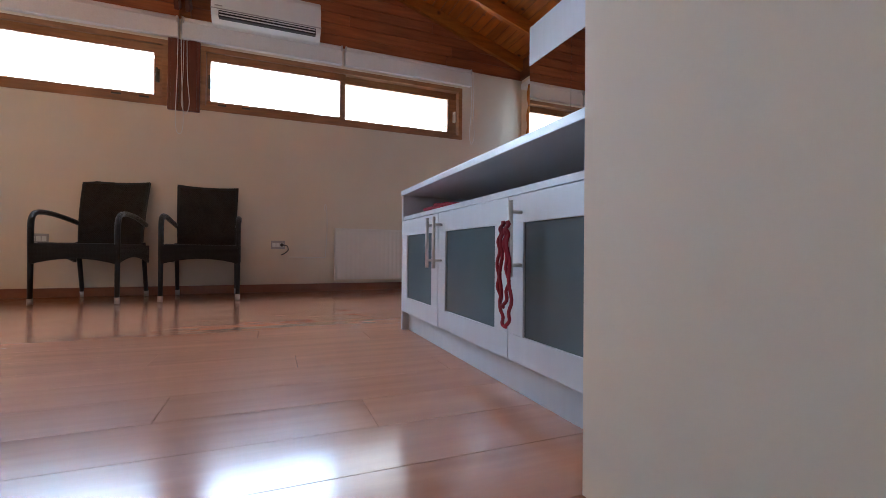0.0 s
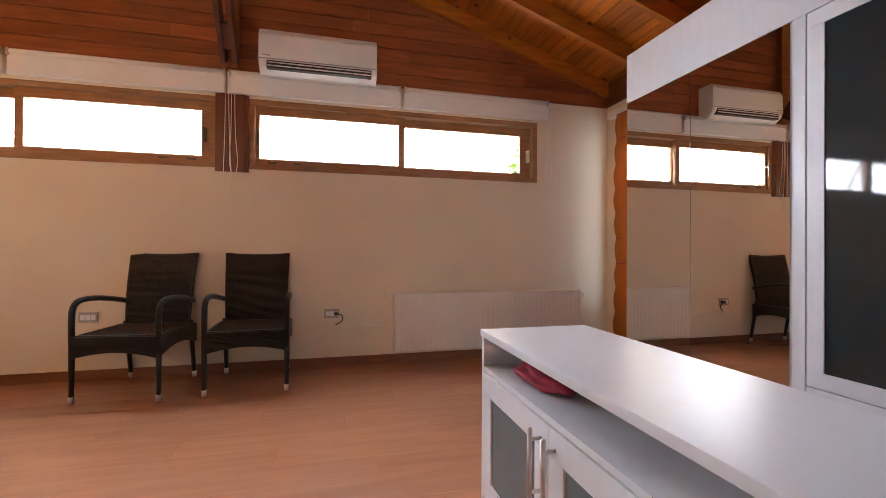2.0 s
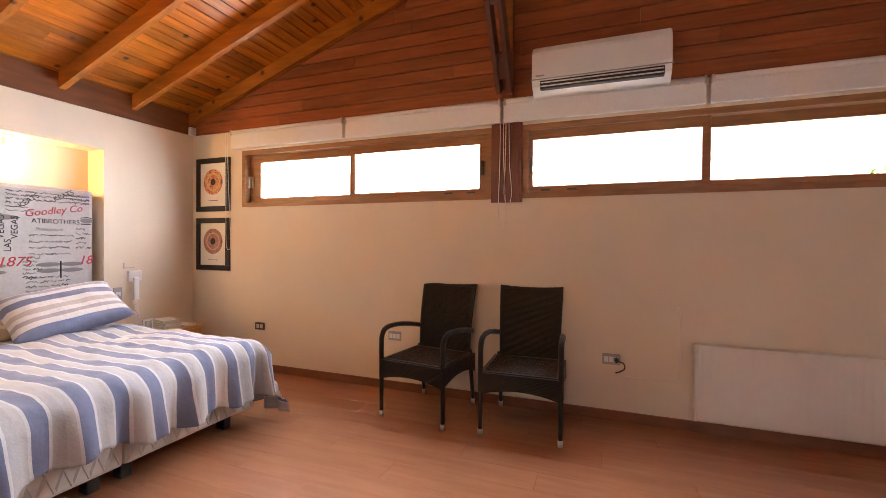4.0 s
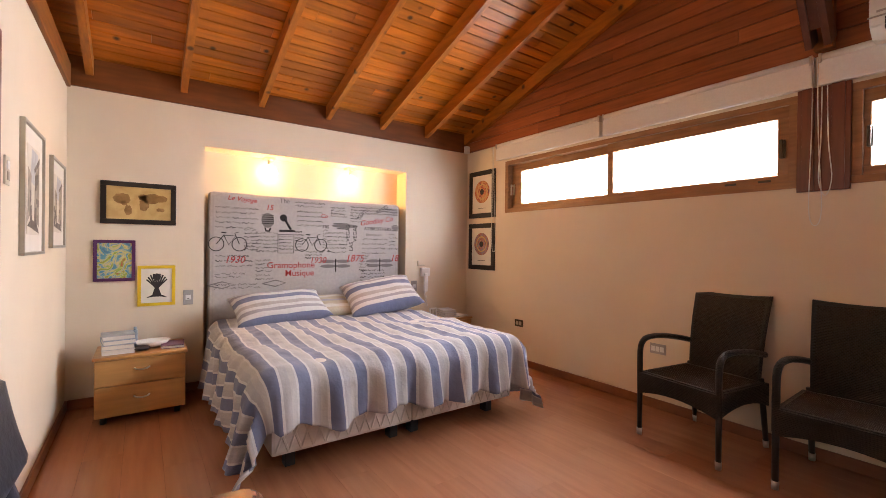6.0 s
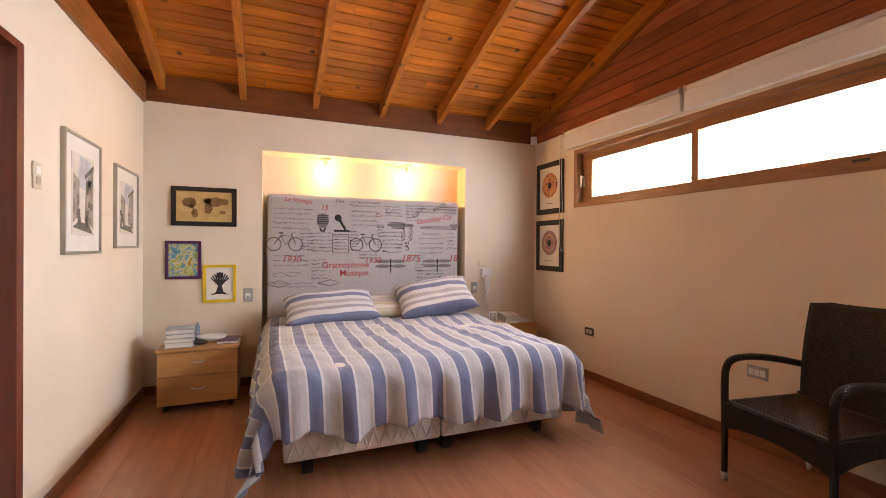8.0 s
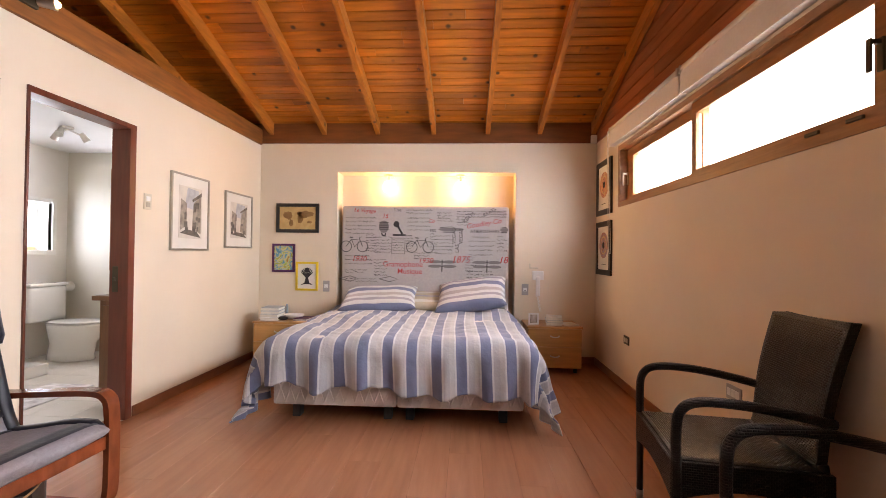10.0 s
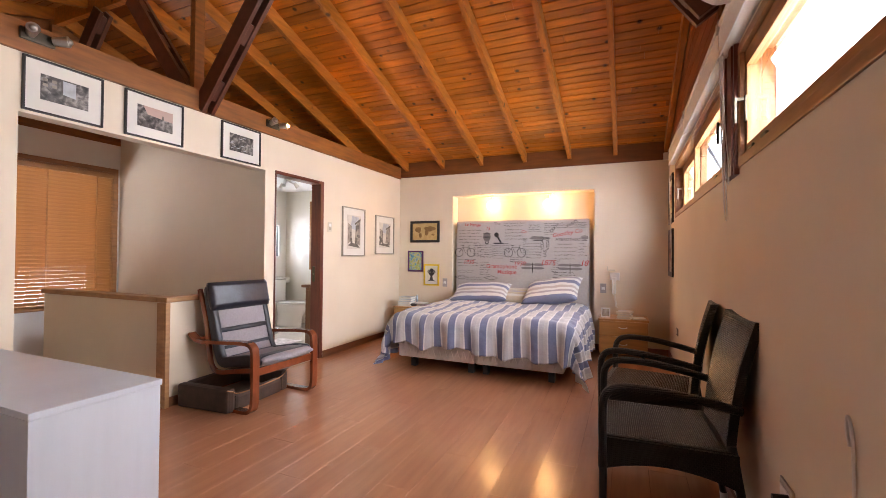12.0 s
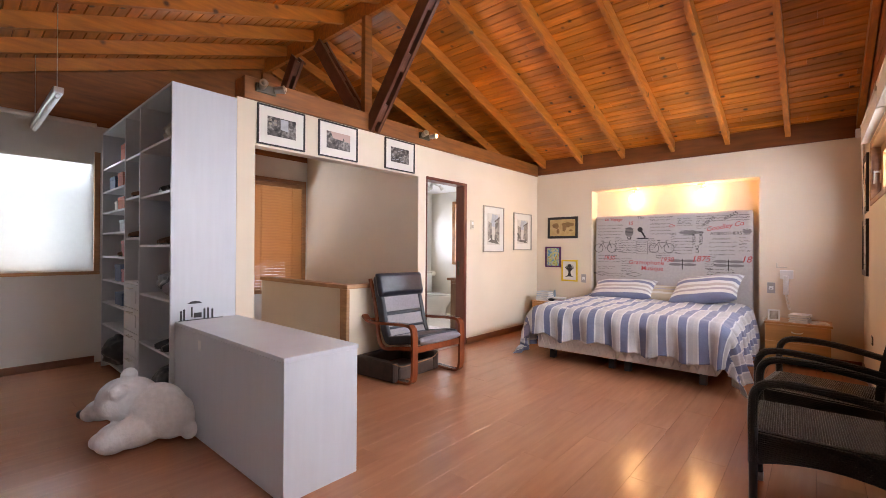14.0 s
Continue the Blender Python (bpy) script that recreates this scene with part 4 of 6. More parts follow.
for y0, y1 in ((BY0 + 0.02, 2.418), (2.422, BY1 - 0.02)):
    bm = B()
    box(bm, BX0, BX1, y0, y1, 0.12, 0.34, 0.02)
    base = part("box_spring", bm, "quilt_white", bed)
    # raised quilting lozenges on the foot end
    bm = B()
    y = y0 + 0.02
    while y < y1 - 0.05:
        for a, b in (((y, 0.14), (y + 0.07, 0.33)), ((y + 0.07, 0.14), (y, 0.33))):
            tube(bm, [(BX1 + 0.001, a[0], a[1]), (BX1 + 0.001, b[0], b[1])], 0.008, 5)
        y += 0.07
    part("quilting", bm, "quilt_white", base)
for x in (BX0 + 0.15, BX1 - 0.14):
    for y in (BY0 + 0.15, 2.34, 2.50, BY1 - 0.15):
        bm = B()
        box(bm, x - 0.035, x + 0.035, y - 0.03, y + 0.03, 0.0, 0.122, 0.006)
        part("foot", bm, "black_plastic", bed)
bm = B()
box(bm, BX0, BX1, BY0, BY1, 0.345, BZ - 0.02, 0.06)
part("mattress", bm, "quilt_white", bed)

# bedspread: a cloth grid draped over three sides
rng = random.Random(11)
HW, HL, SIDE, FOOT = (BY1 - BY0) / 2 - 0.03, BX1 - 0.05 - BX0, 0.55, 0.42
nu, nv = 150, 120
bm = B()
uvl = bm.loops.layers.uv.new("UVMap")
grid, coords = [], {}
for j in range(nv + 1):
    v = 0.16 + (HL + FOOT - 0.16) * j / nv
    line = []
    for i in range(nu + 1):
        u = -(HW + SIDE) + 2 * (HW + SIDE) * i / nu
        foot_here = FOOT + 0.035 * math.sin(u * 2.4 + 0.6) + 0.018 * math.sin(u * 9) + 0.014 * math.sin(u * 21 + 1)
        dv0 = (v - HL) * (foot_here / FOOT) if v > HL else 0.0
        du0 = max(0.0, abs(u) - HW)
        s = 1 if u > 0 else -1
        du, dv = du0, dv0
        x, y = BX0 + min(v, HL), (BY0 + BY1) / 2 + max(-HW, min(HW, u))
        z = BZ + 0.030 * noise.noise((u * 2.6, v * 3, 1.0)) + 0.012 * noise.noise((u * 11, v * 9, 2.0))
        if v < 0.55:
            z += 0.02 * (0.55 - v)
        drop = math.hypot(du, dv)
        if drop > 0:
            r = 0.13
            bend = min(drop / r, math.pi / 2)
            out = r * math.sin(bend)
            down = r * (1 - math.cos(bend)) + max(0.0, drop - r * math.pi / 2)
            k = down / 0.45
            # hanging folds grow towards the hem
            wave = 0.050 * k * math.sin((u if dv >= du else v) * 21 + 1.5 * noise.noise((u * 2, v * 2, 0))) + 0.022 * k * math.sin((u if dv >= du else v) * 43 + 2 * noise.noise((u * 4, v * 4, 5)))
            nx, ny = dv / drop, s * du / drop
            out += wave + 0.02 * k + (0.05 * k if du > 0 and dv > 0 else 0)
            x += nx * out
            y += ny * out
            z -= down
        line.append(bm.verts.new((x, y, max(z, 0.03 + 0.01 * math.sin(u * 30)))))
        coords[line[-1]] = (u + 0.03 * math.sin(v * 1.5) + 0.08, v)
    grid.append(line)
for a, b in zip(grid, grid[1:]):
    for k in range(nu):
        f = bm.faces.new((a[k], a[k + 1], b[k + 1], b[k]))
        for lp in f.loops:
            lp[uvl].uv = coords[lp.vert]
spread = part("bedspread", bm, "bedspread_cloth", None, smooth=True)
tagged(spread, "blue, grey and white striped cotton bedspread draped over the bed", "bedspread")
md = spread.modifiers.new("thick", "SOLIDIFY")
md.thickness, md.offset = 0.006, 1


def pillow(name, m, sx, sy, sz, mat, label):
    bm = B()
    uvl = bm.loops.layers.uv.new("UVMap")
    n = 22
    co = {}
    sheets = []
    for side in (1, -1):
        g = []
        for j in range(n + 1):
            row = []
            for i in range(n + 1):
                a, b = 2 * i / n - 1, 2 * j / n - 1
                puff = max(0.0, (1 - a ** 4) * (1 - b ** 4)) ** 0.5
                pin = 1 - 0.07 * (1 - abs(a)) * (abs(b) > 0.9) - 0.04 * abs(a * b)
                w = 0.012 * noise.noise((a * 3, b * 3, side + sx * 9)) * puff
                p = Vector((a * sx / 2 * (1 - 0.06 * (1 - b * b) * abs(a)), b * sy / 2 * (1 - 0.06 * (1 - a * a) * abs(b)), side * sz / 2 * puff + w))
                vv = bm.verts.new(m @ p)
                co[vv] = (a * sx / 2 + 0.4, b * sy / 2)
                row.append(vv)
            g.append(row)
        sheets.append(g)
    for s, g in enumerate(sheets):
        for a, b in zip(g, g[1:]):
            for k in range(n):
                q = (a[k], a[k + 1], b[k + 1], b[k])
                f = bm.faces.new(q if s == 0 else q[::-1])
                for lp in f.loops:
                    lp[uvl].uv = co[lp.vert]
    bmesh.ops.remove_doubles(bm, verts=bm.verts, dist=0.0005)
    return tagged(part(name, bm, mat, None, smooth=True), label, "pillow", "pillows on the bed")


pillow("pillow", pose(-3.80, 1.98, 0.715, 3, 24, 3), 0.46, 0.80, 0.17, "pillow_cloth", "striped blue and cream pillow leaning on the headboard")
pillow("pillow", pose(-3.76, 2.95, 0.775, 10, 30, -4), 0.50, 0.74, 0.19, "pillow_cloth", "striped blue and cream pillow tilted up on another")
pillow("pillow", pose(-3.92, 2.42, 0.685, 0, 16, 0), 0.40, 0.62, 0.13, "cushion_cloth", "sand striped pillow between the others")

# headboard with printed fabric
hb = thing("headboard", "upholstered headboard in grey fabric printed with vintage writing, bicycles and airships", "headboard")
bm = B()
box(bm, XW - 0.20, XW - 0.03, 1.455, 3.375, 0.30, 1.74, 0.035)
part("panel", bm, "headboard_fabric", hb, smooth=False)
HX = XW - 0.029


def text_mesh(txt, size, y, z, mat, parent, turn=0, shear=0.0, face="x", x=None, depth=0.0004):
    c = bpy.data.curves.new("print", "FONT")
    c.body, c.size, c.shear, c.extrude, c.align_x, c.offset = txt, size, shear, depth, "CENTER", size * 0.006
    tmp = bpy.data.objects.new("print", c)
    me = bpy.data.meshes.new_from_object(tmp)
    bpy.data.objects.remove(tmp)
    bpy.data.curves.remove(c)
    me.materials.append(M[mat])
    ob = new("print", me)
    ob.parent = parent
    if face == "x":
        ob.matrix_local = Matrix.Translation((HX + 0.001 if x is None else x, y, z)) @ Matrix(((0, 0, 1, 0), (1, 0, 0, 0), (0, 1, 0, 0), (0, 0, 0, 1))) @ Matrix.Rotation(radians(turn), 4, "Z")
    return ob


for txt, size, y, z, mat, turn, sh in (
        ("1875", 0.105, 2.83, 1.10, "print_red", 0, 0.25), ("1930", 0.085, 2.43, 1.09, "print_red", 0, 0.25), ("1930", 0.085, 1.66, 1.10, "print_red", 0, 0.25),
        ("18", 0.105, 3.31, 1.10, "print_red", 0, 0.25), ("Gramophone", 0.085, 2.17, 1.045, "print_red", 0, 0.0), ("Musique", 0.085, 2.25, 0.965, "print_red", 0, 0.0),
        ("Goodley Co", 0.08, 3.09, 1.52, "print_red", 10, 0.3), ("BROTHERS", 0.052, 3.14, 1.44, "print_black", 0, 0), ("ATE", 0.052, 2.98, 1.44, "print_black", 0, 0),
        ("VEGAS", 0.06, 2.77, 1.40, "print_black", 90, 0), ("VEGAS", 0.06, 2.85, 1.40, "print_black", 90, 0), ("LAS", 0.06, 2.81, 1.26, "print_black", 90, 0),
        ("Le Voyage", 0.06, 1.72, 1.665, "print_red", -4, 0.3), ("The", 0.06, 2.10, 1.675, "print_grey", 0, 0.0), ("ERS", 0.045, 2.51, 1.445, "print_black", 0, 0),
        ("15", 0.07, 1.96, 1.60, "print_red", 0, 0.2), ("Co", 0.06, 2.49, 1.55, "print_red", 0, 0.3), ("Shakespeare", 0.038, 3.05, 1.38, "print_grey", 0, 0.3),
        ("KEATS", 0.055, 2.93, 1.60, "print_black", 40, 0), ("KEATS", 0.055, 3.16, 1.66, "print_black", 30, 0)):
    text_mesh(txt, size, y, z, mat, hb, turn, sh)


def stroke(pts, r, mat, name="print"):
    bm = B()
    tube(bm, [(HX + 0.0005, y, z) for y, z in pts], r, 5)
    return part(name, bm, mat, hb)


def ring(y, z, r, w=0.004, mat="print_black"):
    stroke([(y + r * math.cos(k * math.tau / 24), z + r * math.sin(k * math.tau / 24)) for k in range(25)], w, mat)


def blob(y, z, a, b, mat, name="print"):
    bm = B()
    ball(bm, (HX, y, z), (0.0015, a, b), 18, 6, None)
    part(name, bm, mat, hb)


for y in (1.60, 2.36):
    for dy in (-0.09, 0.10):
        ring(y + dy, 1.27, 0.062)
    stroke([(y - 0.09, 1.27), (y - 0.03, 1.35), (y + 0.07, 1.345), (y + 0.01, 1.265), (y - 0.03, 1.35)], 0.004, "print_black")
    stroke([(y + 0.10, 1.27), (y + 0.06, 1.37), (y + 0.09, 1.38)], 0.004, "print_black")
    stroke([(y - 0.05, 1.375), (y - 0.01, 1.372)], 0.006, "print_black")
blob(1.945, 1.50, 0.058, 0.072, "print_grey")
for k in range(5):
    stroke([(1.89, 1.47 + 0.02 * k), (2.0, 1.47 + 0.02 * k)], 0.003, "print_black")
stroke([(1.92, 1.43), (1.93, 1.40), (1.96, 1.40), (1.97, 1.43)], 0.008, "print_black")
blob(2.09, 1.53, 0.035, 0.035, "print_black")
stroke([(2.10, 1.52), (2.14, 1.45), (2.16, 1.42)], 0.012, "print_black")
stroke([(2.05, 1.405), (2.20, 1.405)], 0.010, "print_black")
stroke([(2.04, 1.37), (2.19, 1.37), (2.19, 1.19), (2.04, 1.19), (2.04, 1.37)], 0.005, "print_grey")
for y, z in ((2.72, 1.475), (3.32, 1.475)):
    blob(y, z, 0.15 if y < 3 else 0.05, 0.022, "print_grey")
    stroke([(y - 0.13 if y < 3 else y - 0.05, z + 0.02), (y, z + 0.032), (y + 0.04, z + 0.02)], 0.003, "print_black")
    stroke([(y - 0.09 if y < 3 else y - 0.04, z - 0.03), (y + 0.03, z - 0.03)], 0.005, "print_black")
for y, z in ((2.62, 1.07), (3.13, 1.07)):
    for dy, dz in ((-0.08, 0.035), (0.08, 0.035), (-0.08, -0.015), (0.08, -0.015)):
        blob(y + dy, z + dz, 0.085, 0.018, "print_grey")
    stroke([(y, z + 0.06), (y, z - 0.08)], 0.006, "print_black")
for y in (1.56, 2.02):
    stroke([(y - 0.12, 0.90), (y, 0.93), (y + 0.10, 0.90), (y, 0.87), (y - 0.12, 0.90)], 0.005, "print_grey")
rng = random.Random(21)
# lines of illegible handwriting
for y0, y1, z0, z1, st in ((1.50, 1.86, 1.42, 1.60, 0.045), (2.22, 2.48, 1.43, 1.60, 0.045), (2.53, 2.74, 1.16, 1.40, 0.04), (3.24, 3.35, 1.20, 1.40, 0.04),
                           (1.50, 1.82, 1.04, 1.16, 0.045), (2.56, 2.74, 1.54, 1.66, 0.03), (2.05, 2.18, 1.22, 1.35, 0.03), (2.92, 3.22, 1.14, 1.34, 0.05),
                           (1.84, 2.0, 0.92, 1.12, 0.035), (2.88, 3.0, 0.98, 1.16, 0.03), (3.20, 3.34, 1.60, 1.68, 0.03), (1.5, 1.75, 0.95, 1.0, 0.03), (2.3, 2.5, 1.13, 1.2, 0.03), (2.2, 2.5, 1.64, 1.69, 0.035), (1.84, 2.04, 1.20, 1.38, 0.035), (2.20, 2.30, 1.20, 1.40, 0.03), (2.48, 2.56, 1.20, 1.42, 0.03), (1.5, 1.9, 0.84, 0.9, 0.03), (2.9, 3.2, 0.84, 1.0, 0.035), (2.78, 2.95, 1.52, 1.68, 0.03), (1.74, 1.86, 1.20, 1.40, 0.03), (2.9, 3.34, 1.60, 1.68, 0.03)):
    z = z1
    while z > z0:
        y = y0
        while y < y1 - 0.03:
            ln = min(rng.uniform(0.03, 0.09), y1 - y)
            n = max(3, int(ln / 0.006))
            stroke([(y + ln * i / n, z + rng.uniform(-0.009, 0.011)) for i in range(n + 1)], 0.0030, rng.choice(("print_black", "print_grey", "print_grey")), "print_line")
            y += ln + 0.015
        z -= st

# wall lamps in the niche
for y, z in ((1.98, 1.965), (2.82, 1.955)):
    ob = thing("wall_lamp", "lit round wall lamp in the niche, globe widened to its glare", "lamp", group="niche lamps")
    bm = B()
    box(bm, XW - 0.218, XW - 0.10, y - 0.05, y + 0.05, NZ1 - 0.022, NZ1 - 0.002, 0.004)
    part("mount", bm, "steel", ob)
    bm = B()
    cyl(bm, (XW - 0.15, y, z + 0.06), (XW - 0.15, y, NZ1 - 0.02), 0.012)
    part("stem", bm, "steel", ob)
    # globe wider than the bulb, so its shape takes in the glare
    bm = B()
    ball(bm, (XW - 0.15, y, z + 0.01), (0.060, 0.078, 0.075))
    g = part("globe", bm, "bulb_glow", ob, smooth=True)
    g.visible_shadow = False


# ---- nightstands ----
def nightstand(place, label):
    ob = thing("nightstand", label, "nightstand", place, 0, "nightstands")
    bm = B()
    box(bm, -0.22, 0.20, -0.265, 0.265, 0.05, 0.45, 0.004)
    part("body", bm, "pine_veneer", ob)
    bm = B()
    box(bm, -0.225, 0.225, -0.28, 0.28, 0.452, 0.474, 0.005)
    part("top", bm, "pine_veneer", ob)
    for z0, z1 in ((0.055, 0.265), (0.27, 0.448)):
        bm = B()
        box(bm, 0.201, 0.220, -0.268, 0.268, z0, z1, 0.003)
        d = part("drawer", bm, "pine_veneer", ob)
        bm = B()
        zc = (z0 + z1) / 2 + 0.02
        tube(bm, arc([(0.221, -0.045, zc), (0.238, -0.03, zc - 0.006), (0.243, 0, zc - 0.010), (0.238, 0.03, zc - 0.006), (0.221, 0.045, zc)], 4), 0.006, 8)
        part("handle", bm, "steel", d, "curved metal handle", smooth=True)
    for x in (-0.18, 0.16):
        for y in (-0.22, 0.22):
            bm = B()
            cyl(bm, (x, y, 0), (x, y, 0.052), 0.02)
            part("foot", bm, "black_plastic", ob)
    return ob


nightstand((-3.845, 0.975, 0), "light pine veneer nightstand with two drawers and clutter on top")
nightstand((-3.92, 3.80, 0.0), "light pine veneer nightstand with two drawers beside the bed")


def book(place, sx, sy, sz, cover, rz, label):
    ob = thing("book", label, "book", place, rz, "books on the nightstands")
    bm = B()
    box(bm, -sx / 2, sx / 2, -sy / 2, sy / 2, 0, 0.003)
    box(bm, -sx / 2, sx / 2, -sy / 2, sy / 2, sz - 0.003, sz)
    box(bm, -sx / 2, -sx / 2 + 0.003, -sy / 2, sy / 2, 0.003, sz - 0.003)
    part("cover", bm, cover, ob)
    bm = B()
    box(bm, -sx / 2 + 0.003, sx / 2 - 0.004, -sy / 2 + 0.004, sy / 2 - 0.004, 0.0032, sz - 0.0032)
    part("page_block", bm, "paper", ob)


material("cover_grey", (0.42, 0.44, 0.45), 0.5, vary=0.2, scale=15)
material("cover_blue", (0.30, 0.38, 0.45), 0.5, vary=0.2, scale=15)
material("cover_purple", (0.12, 0.03, 0.09), 0.5)
material("cover_white", (0.70, 0.68, 0.64), 0.5, vary=0.1, scale=12)
for k, (c, rz) in enumerate((("cover_white", 4), ("cover_grey", 2), ("cover_blue", 8), ("cover_grey", 6))):
    book((-3.80, 0.83, 0.476 + 0.033 * k), 0.24 - 0.01 * k, 0.19, 0.031, c, rz, "pale paperback in a stack on the nightstand")
book((-3.80, 1.17, 0.476), 0.21, 0.15, 0.022, "cover_purple", -4, "purple bound notebook on the nightstand")
for k, (c, rz) in enumerate((("cover_white", -8), ("cover_grey", -4), ("cover_white", -12))):
    book((-3.86, 3.82, 0.476 + 0.028 * k), 0.22, 0.16, 0.026, c, rz, "pale paperback in a small stack")
book((-3.84, 3.97, 0.476), 0.20, 0.15, 0.012, "cover_white", 10, "thin white booklet on the nightstand")
bm = B()
ball(bm, (-3.73, 0.97, 0.497), (0.035, 0.055, 0.021))
tagged(part("glasses_case", bm, "black_plastic", smooth=True), "small rounded black glasses case", "case")
bm = B()
segs = []
for r, z in ((0.05, 0.477), (0.085, 0.50), (0.10, 0.525), (0.092, 0.522), (0.045, 0.486)):
    segs.append([bm.verts.new((-3.85 + r * 0.8 * math.cos(k * math.tau / 20), 1.04 + r * 1.15 * math.sin(k * math.tau / 20), z)) for k in range(20)])
for a, b in zip(segs, segs[1:]):
    for k in range(20):
        bm.faces.new((a[k], a[(k + 1) % 20], b[(k + 1) % 20], b[k]))
bm.faces.new(segs[-1])
bm.faces.new(segs[0][::-1])
tagged(part("bowl", bm, "paper", smooth=True), "shallow beige bowl on the nightstand", "bowl")
bm = B()
cyl(bm, (-3.92, 0.93, 0.475), (-3.92, 0.93, 0.60), 0.018, 0.015)
cyl(bm, (-3.92, 0.93, 0.60), (-3.92, 0.93, 0.625), 0.010)
tagged(part("bottle", bm, "cover_blue", smooth=True), "small slim bottle on the nightstand", "bottle")
ob = thing("photo_frame", "small white standing photo frame", "photo frame", (-3.80, 3.60, 0.475), 12)
bm = B()
for a in ((-0.055, 0.055, 0.0, 0.016), (-0.055, 0.055, 0.104, 0.12), (-0.055, -0.039, 0.016, 0.104), (0.039, 0.055, 0.016, 0.104)):
    box(bm, -0.006, 0.006, a[0], a[1], a[2], a[3], 0.002)
part("frame", bm, "white_plastic", ob)
bm = B()
box(bm, -0.004, 0.003, -0.04, 0.04, 0.015, 0.105)
part("picture", bm, "art_street", ob)


# ---- framed pictures ----
def picture(name, wall, a0, a1, z0, z1, frame_mat, bar, mount, inner, image_mat, label, group=""):
    """A framed picture on a wall: 'w' (a is y), 'n' or 's' (a is x). mount: width of the paper border; inner: more lines."""
    ob = thing(name, label, "picture", group=group)
    ac, zc, w, h = (a0 + a1) / 2, (z0 + z1) / 2, a1 - a0, z1 - z0
    if wall == "w":
        ob.matrix_world = Matrix.Translation((XW, ac, zc)) @ Matrix(((0, 0, 1, 0), (1, 0, 0, 0), (0, 1, 0, 0), (0, 0, 0, 1)))
    elif wall == "n":
        ob.matrix_world = Matrix.Translation((ac, YN, zc)) @ pose(0, 0, 0, 90, 0, 0)
    else:
        ob.matrix_world = Matrix.Translation((ac, YS, zc)) @ pose(0, 0, 0, 90, 0, 180)
    w, h = w / 2, h / 2
    bm = B()
    for x0, x1, y0, y1 in ((-w, w, -h, -h + bar), (-w, w, h - bar, h), (-w, -w + bar, -h + bar, h - bar), (w - bar, w, -h + bar, h - bar)):
        box(bm, x0, x1, y0, y1, 0.001, 0.022, 0.002)
    part("frame", bm, frame_mat, ob)
    if mount:
        bm = B()
        box(bm, -w + bar, w - bar, -h + bar, h - bar, 0.002, 0.010)
        part("mount", bm, "paper", ob)
    m = bar + mount
    bm = B()
    box(bm, -w + m, w - m, -h + m, h - m, 0.003, 0.012)
    part("image", bm, image_mat, ob)
    return ob, w, h


mp_ob, w, h = picture("framed_map", "w", 0.70, 1.20, 1.42, 1.755, "frame_black", 0.038, 0, 0, "art_map", "antique world map in a wide black frame")
for cx, cy, a, b in ((-0.115, 0.035, 0.055, 0.04), (-0.075, -0.055, 0.025, 0.04), (0.03, -0.01, 0.032, 0.05), (0.09, 0.045, 0.10, 0.035), (0.02, 0.055, 0.03, 0.02), (0.14, -0.045, 0.028, 0.016), (-0.10, 0.0, 0.02, 0.02)):
    bm = B()
    pts = []
    for k in range(22):
        r = 1 + 0.35 * noise.noise((cx * 9 + math.cos(k * math.tau / 22) * 2, cy * 9 + math.sin(k * math.tau / 22) * 2, 3))
        pts.append((cx + a * r * math.cos(k * math.tau / 22), cy + b * r * math.sin(k * math.tau / 22)))
    prism(bm, pts, "z", 0.0121, 0.013)
    part("continent", bm, "art_land", mp_ob)
picture("framed_painting", "w", 0.66, 0.925, 0.965, 1.29, "frame_purple", 0.024, 0, 0, "art_colour", "bright abstract painting in a dark purple frame")
yo, w, h = picture("framed_print", "w", 0.94, 1.20, 0.755, 1.085, "frame_yellow", 0.024, 0.0, 0, "paper", "black tree drawing in a bright yellow frame")
bm = B()
for k in range(9):
    a = radians(20 + 17.5 * k)
    tube(bm, arc([(0.0, -0.03, 0.0125), (0.03 * math.cos(a), 0.0 + 0.02 * math.sin(a), 0.0125), (0.075 * math.cos(a), 0.025 + 0.075 * math.sin(a), 0.0125)], 4), 0.006, 5, 0.3)
prism(bm, [(-0.075, -0.10), (-0.03, -0.075), (-0.018, -0.03), (0.0, 0.0), (0.018, -0.03), (0.03, -0.075), (0.075, -0.10), (0.02, -0.092), (-0.02, -0.092)], "z", 0.0121, 0.0128)
ball(bm, (0, 0.07, 0.0122), (0.03, 0.03, 0.001), 14, 5)
part("tree_drawing", bm, "print_black", yo)


def drawn(ob, name, mat, shapes, z=0.0126):
    """Flat painted patches on a picture's image."""
    bm = B()
    for pts in shapes:
        prism(bm, pts, "z", 0.0119, z)
    part(name, bm, mat, ob)


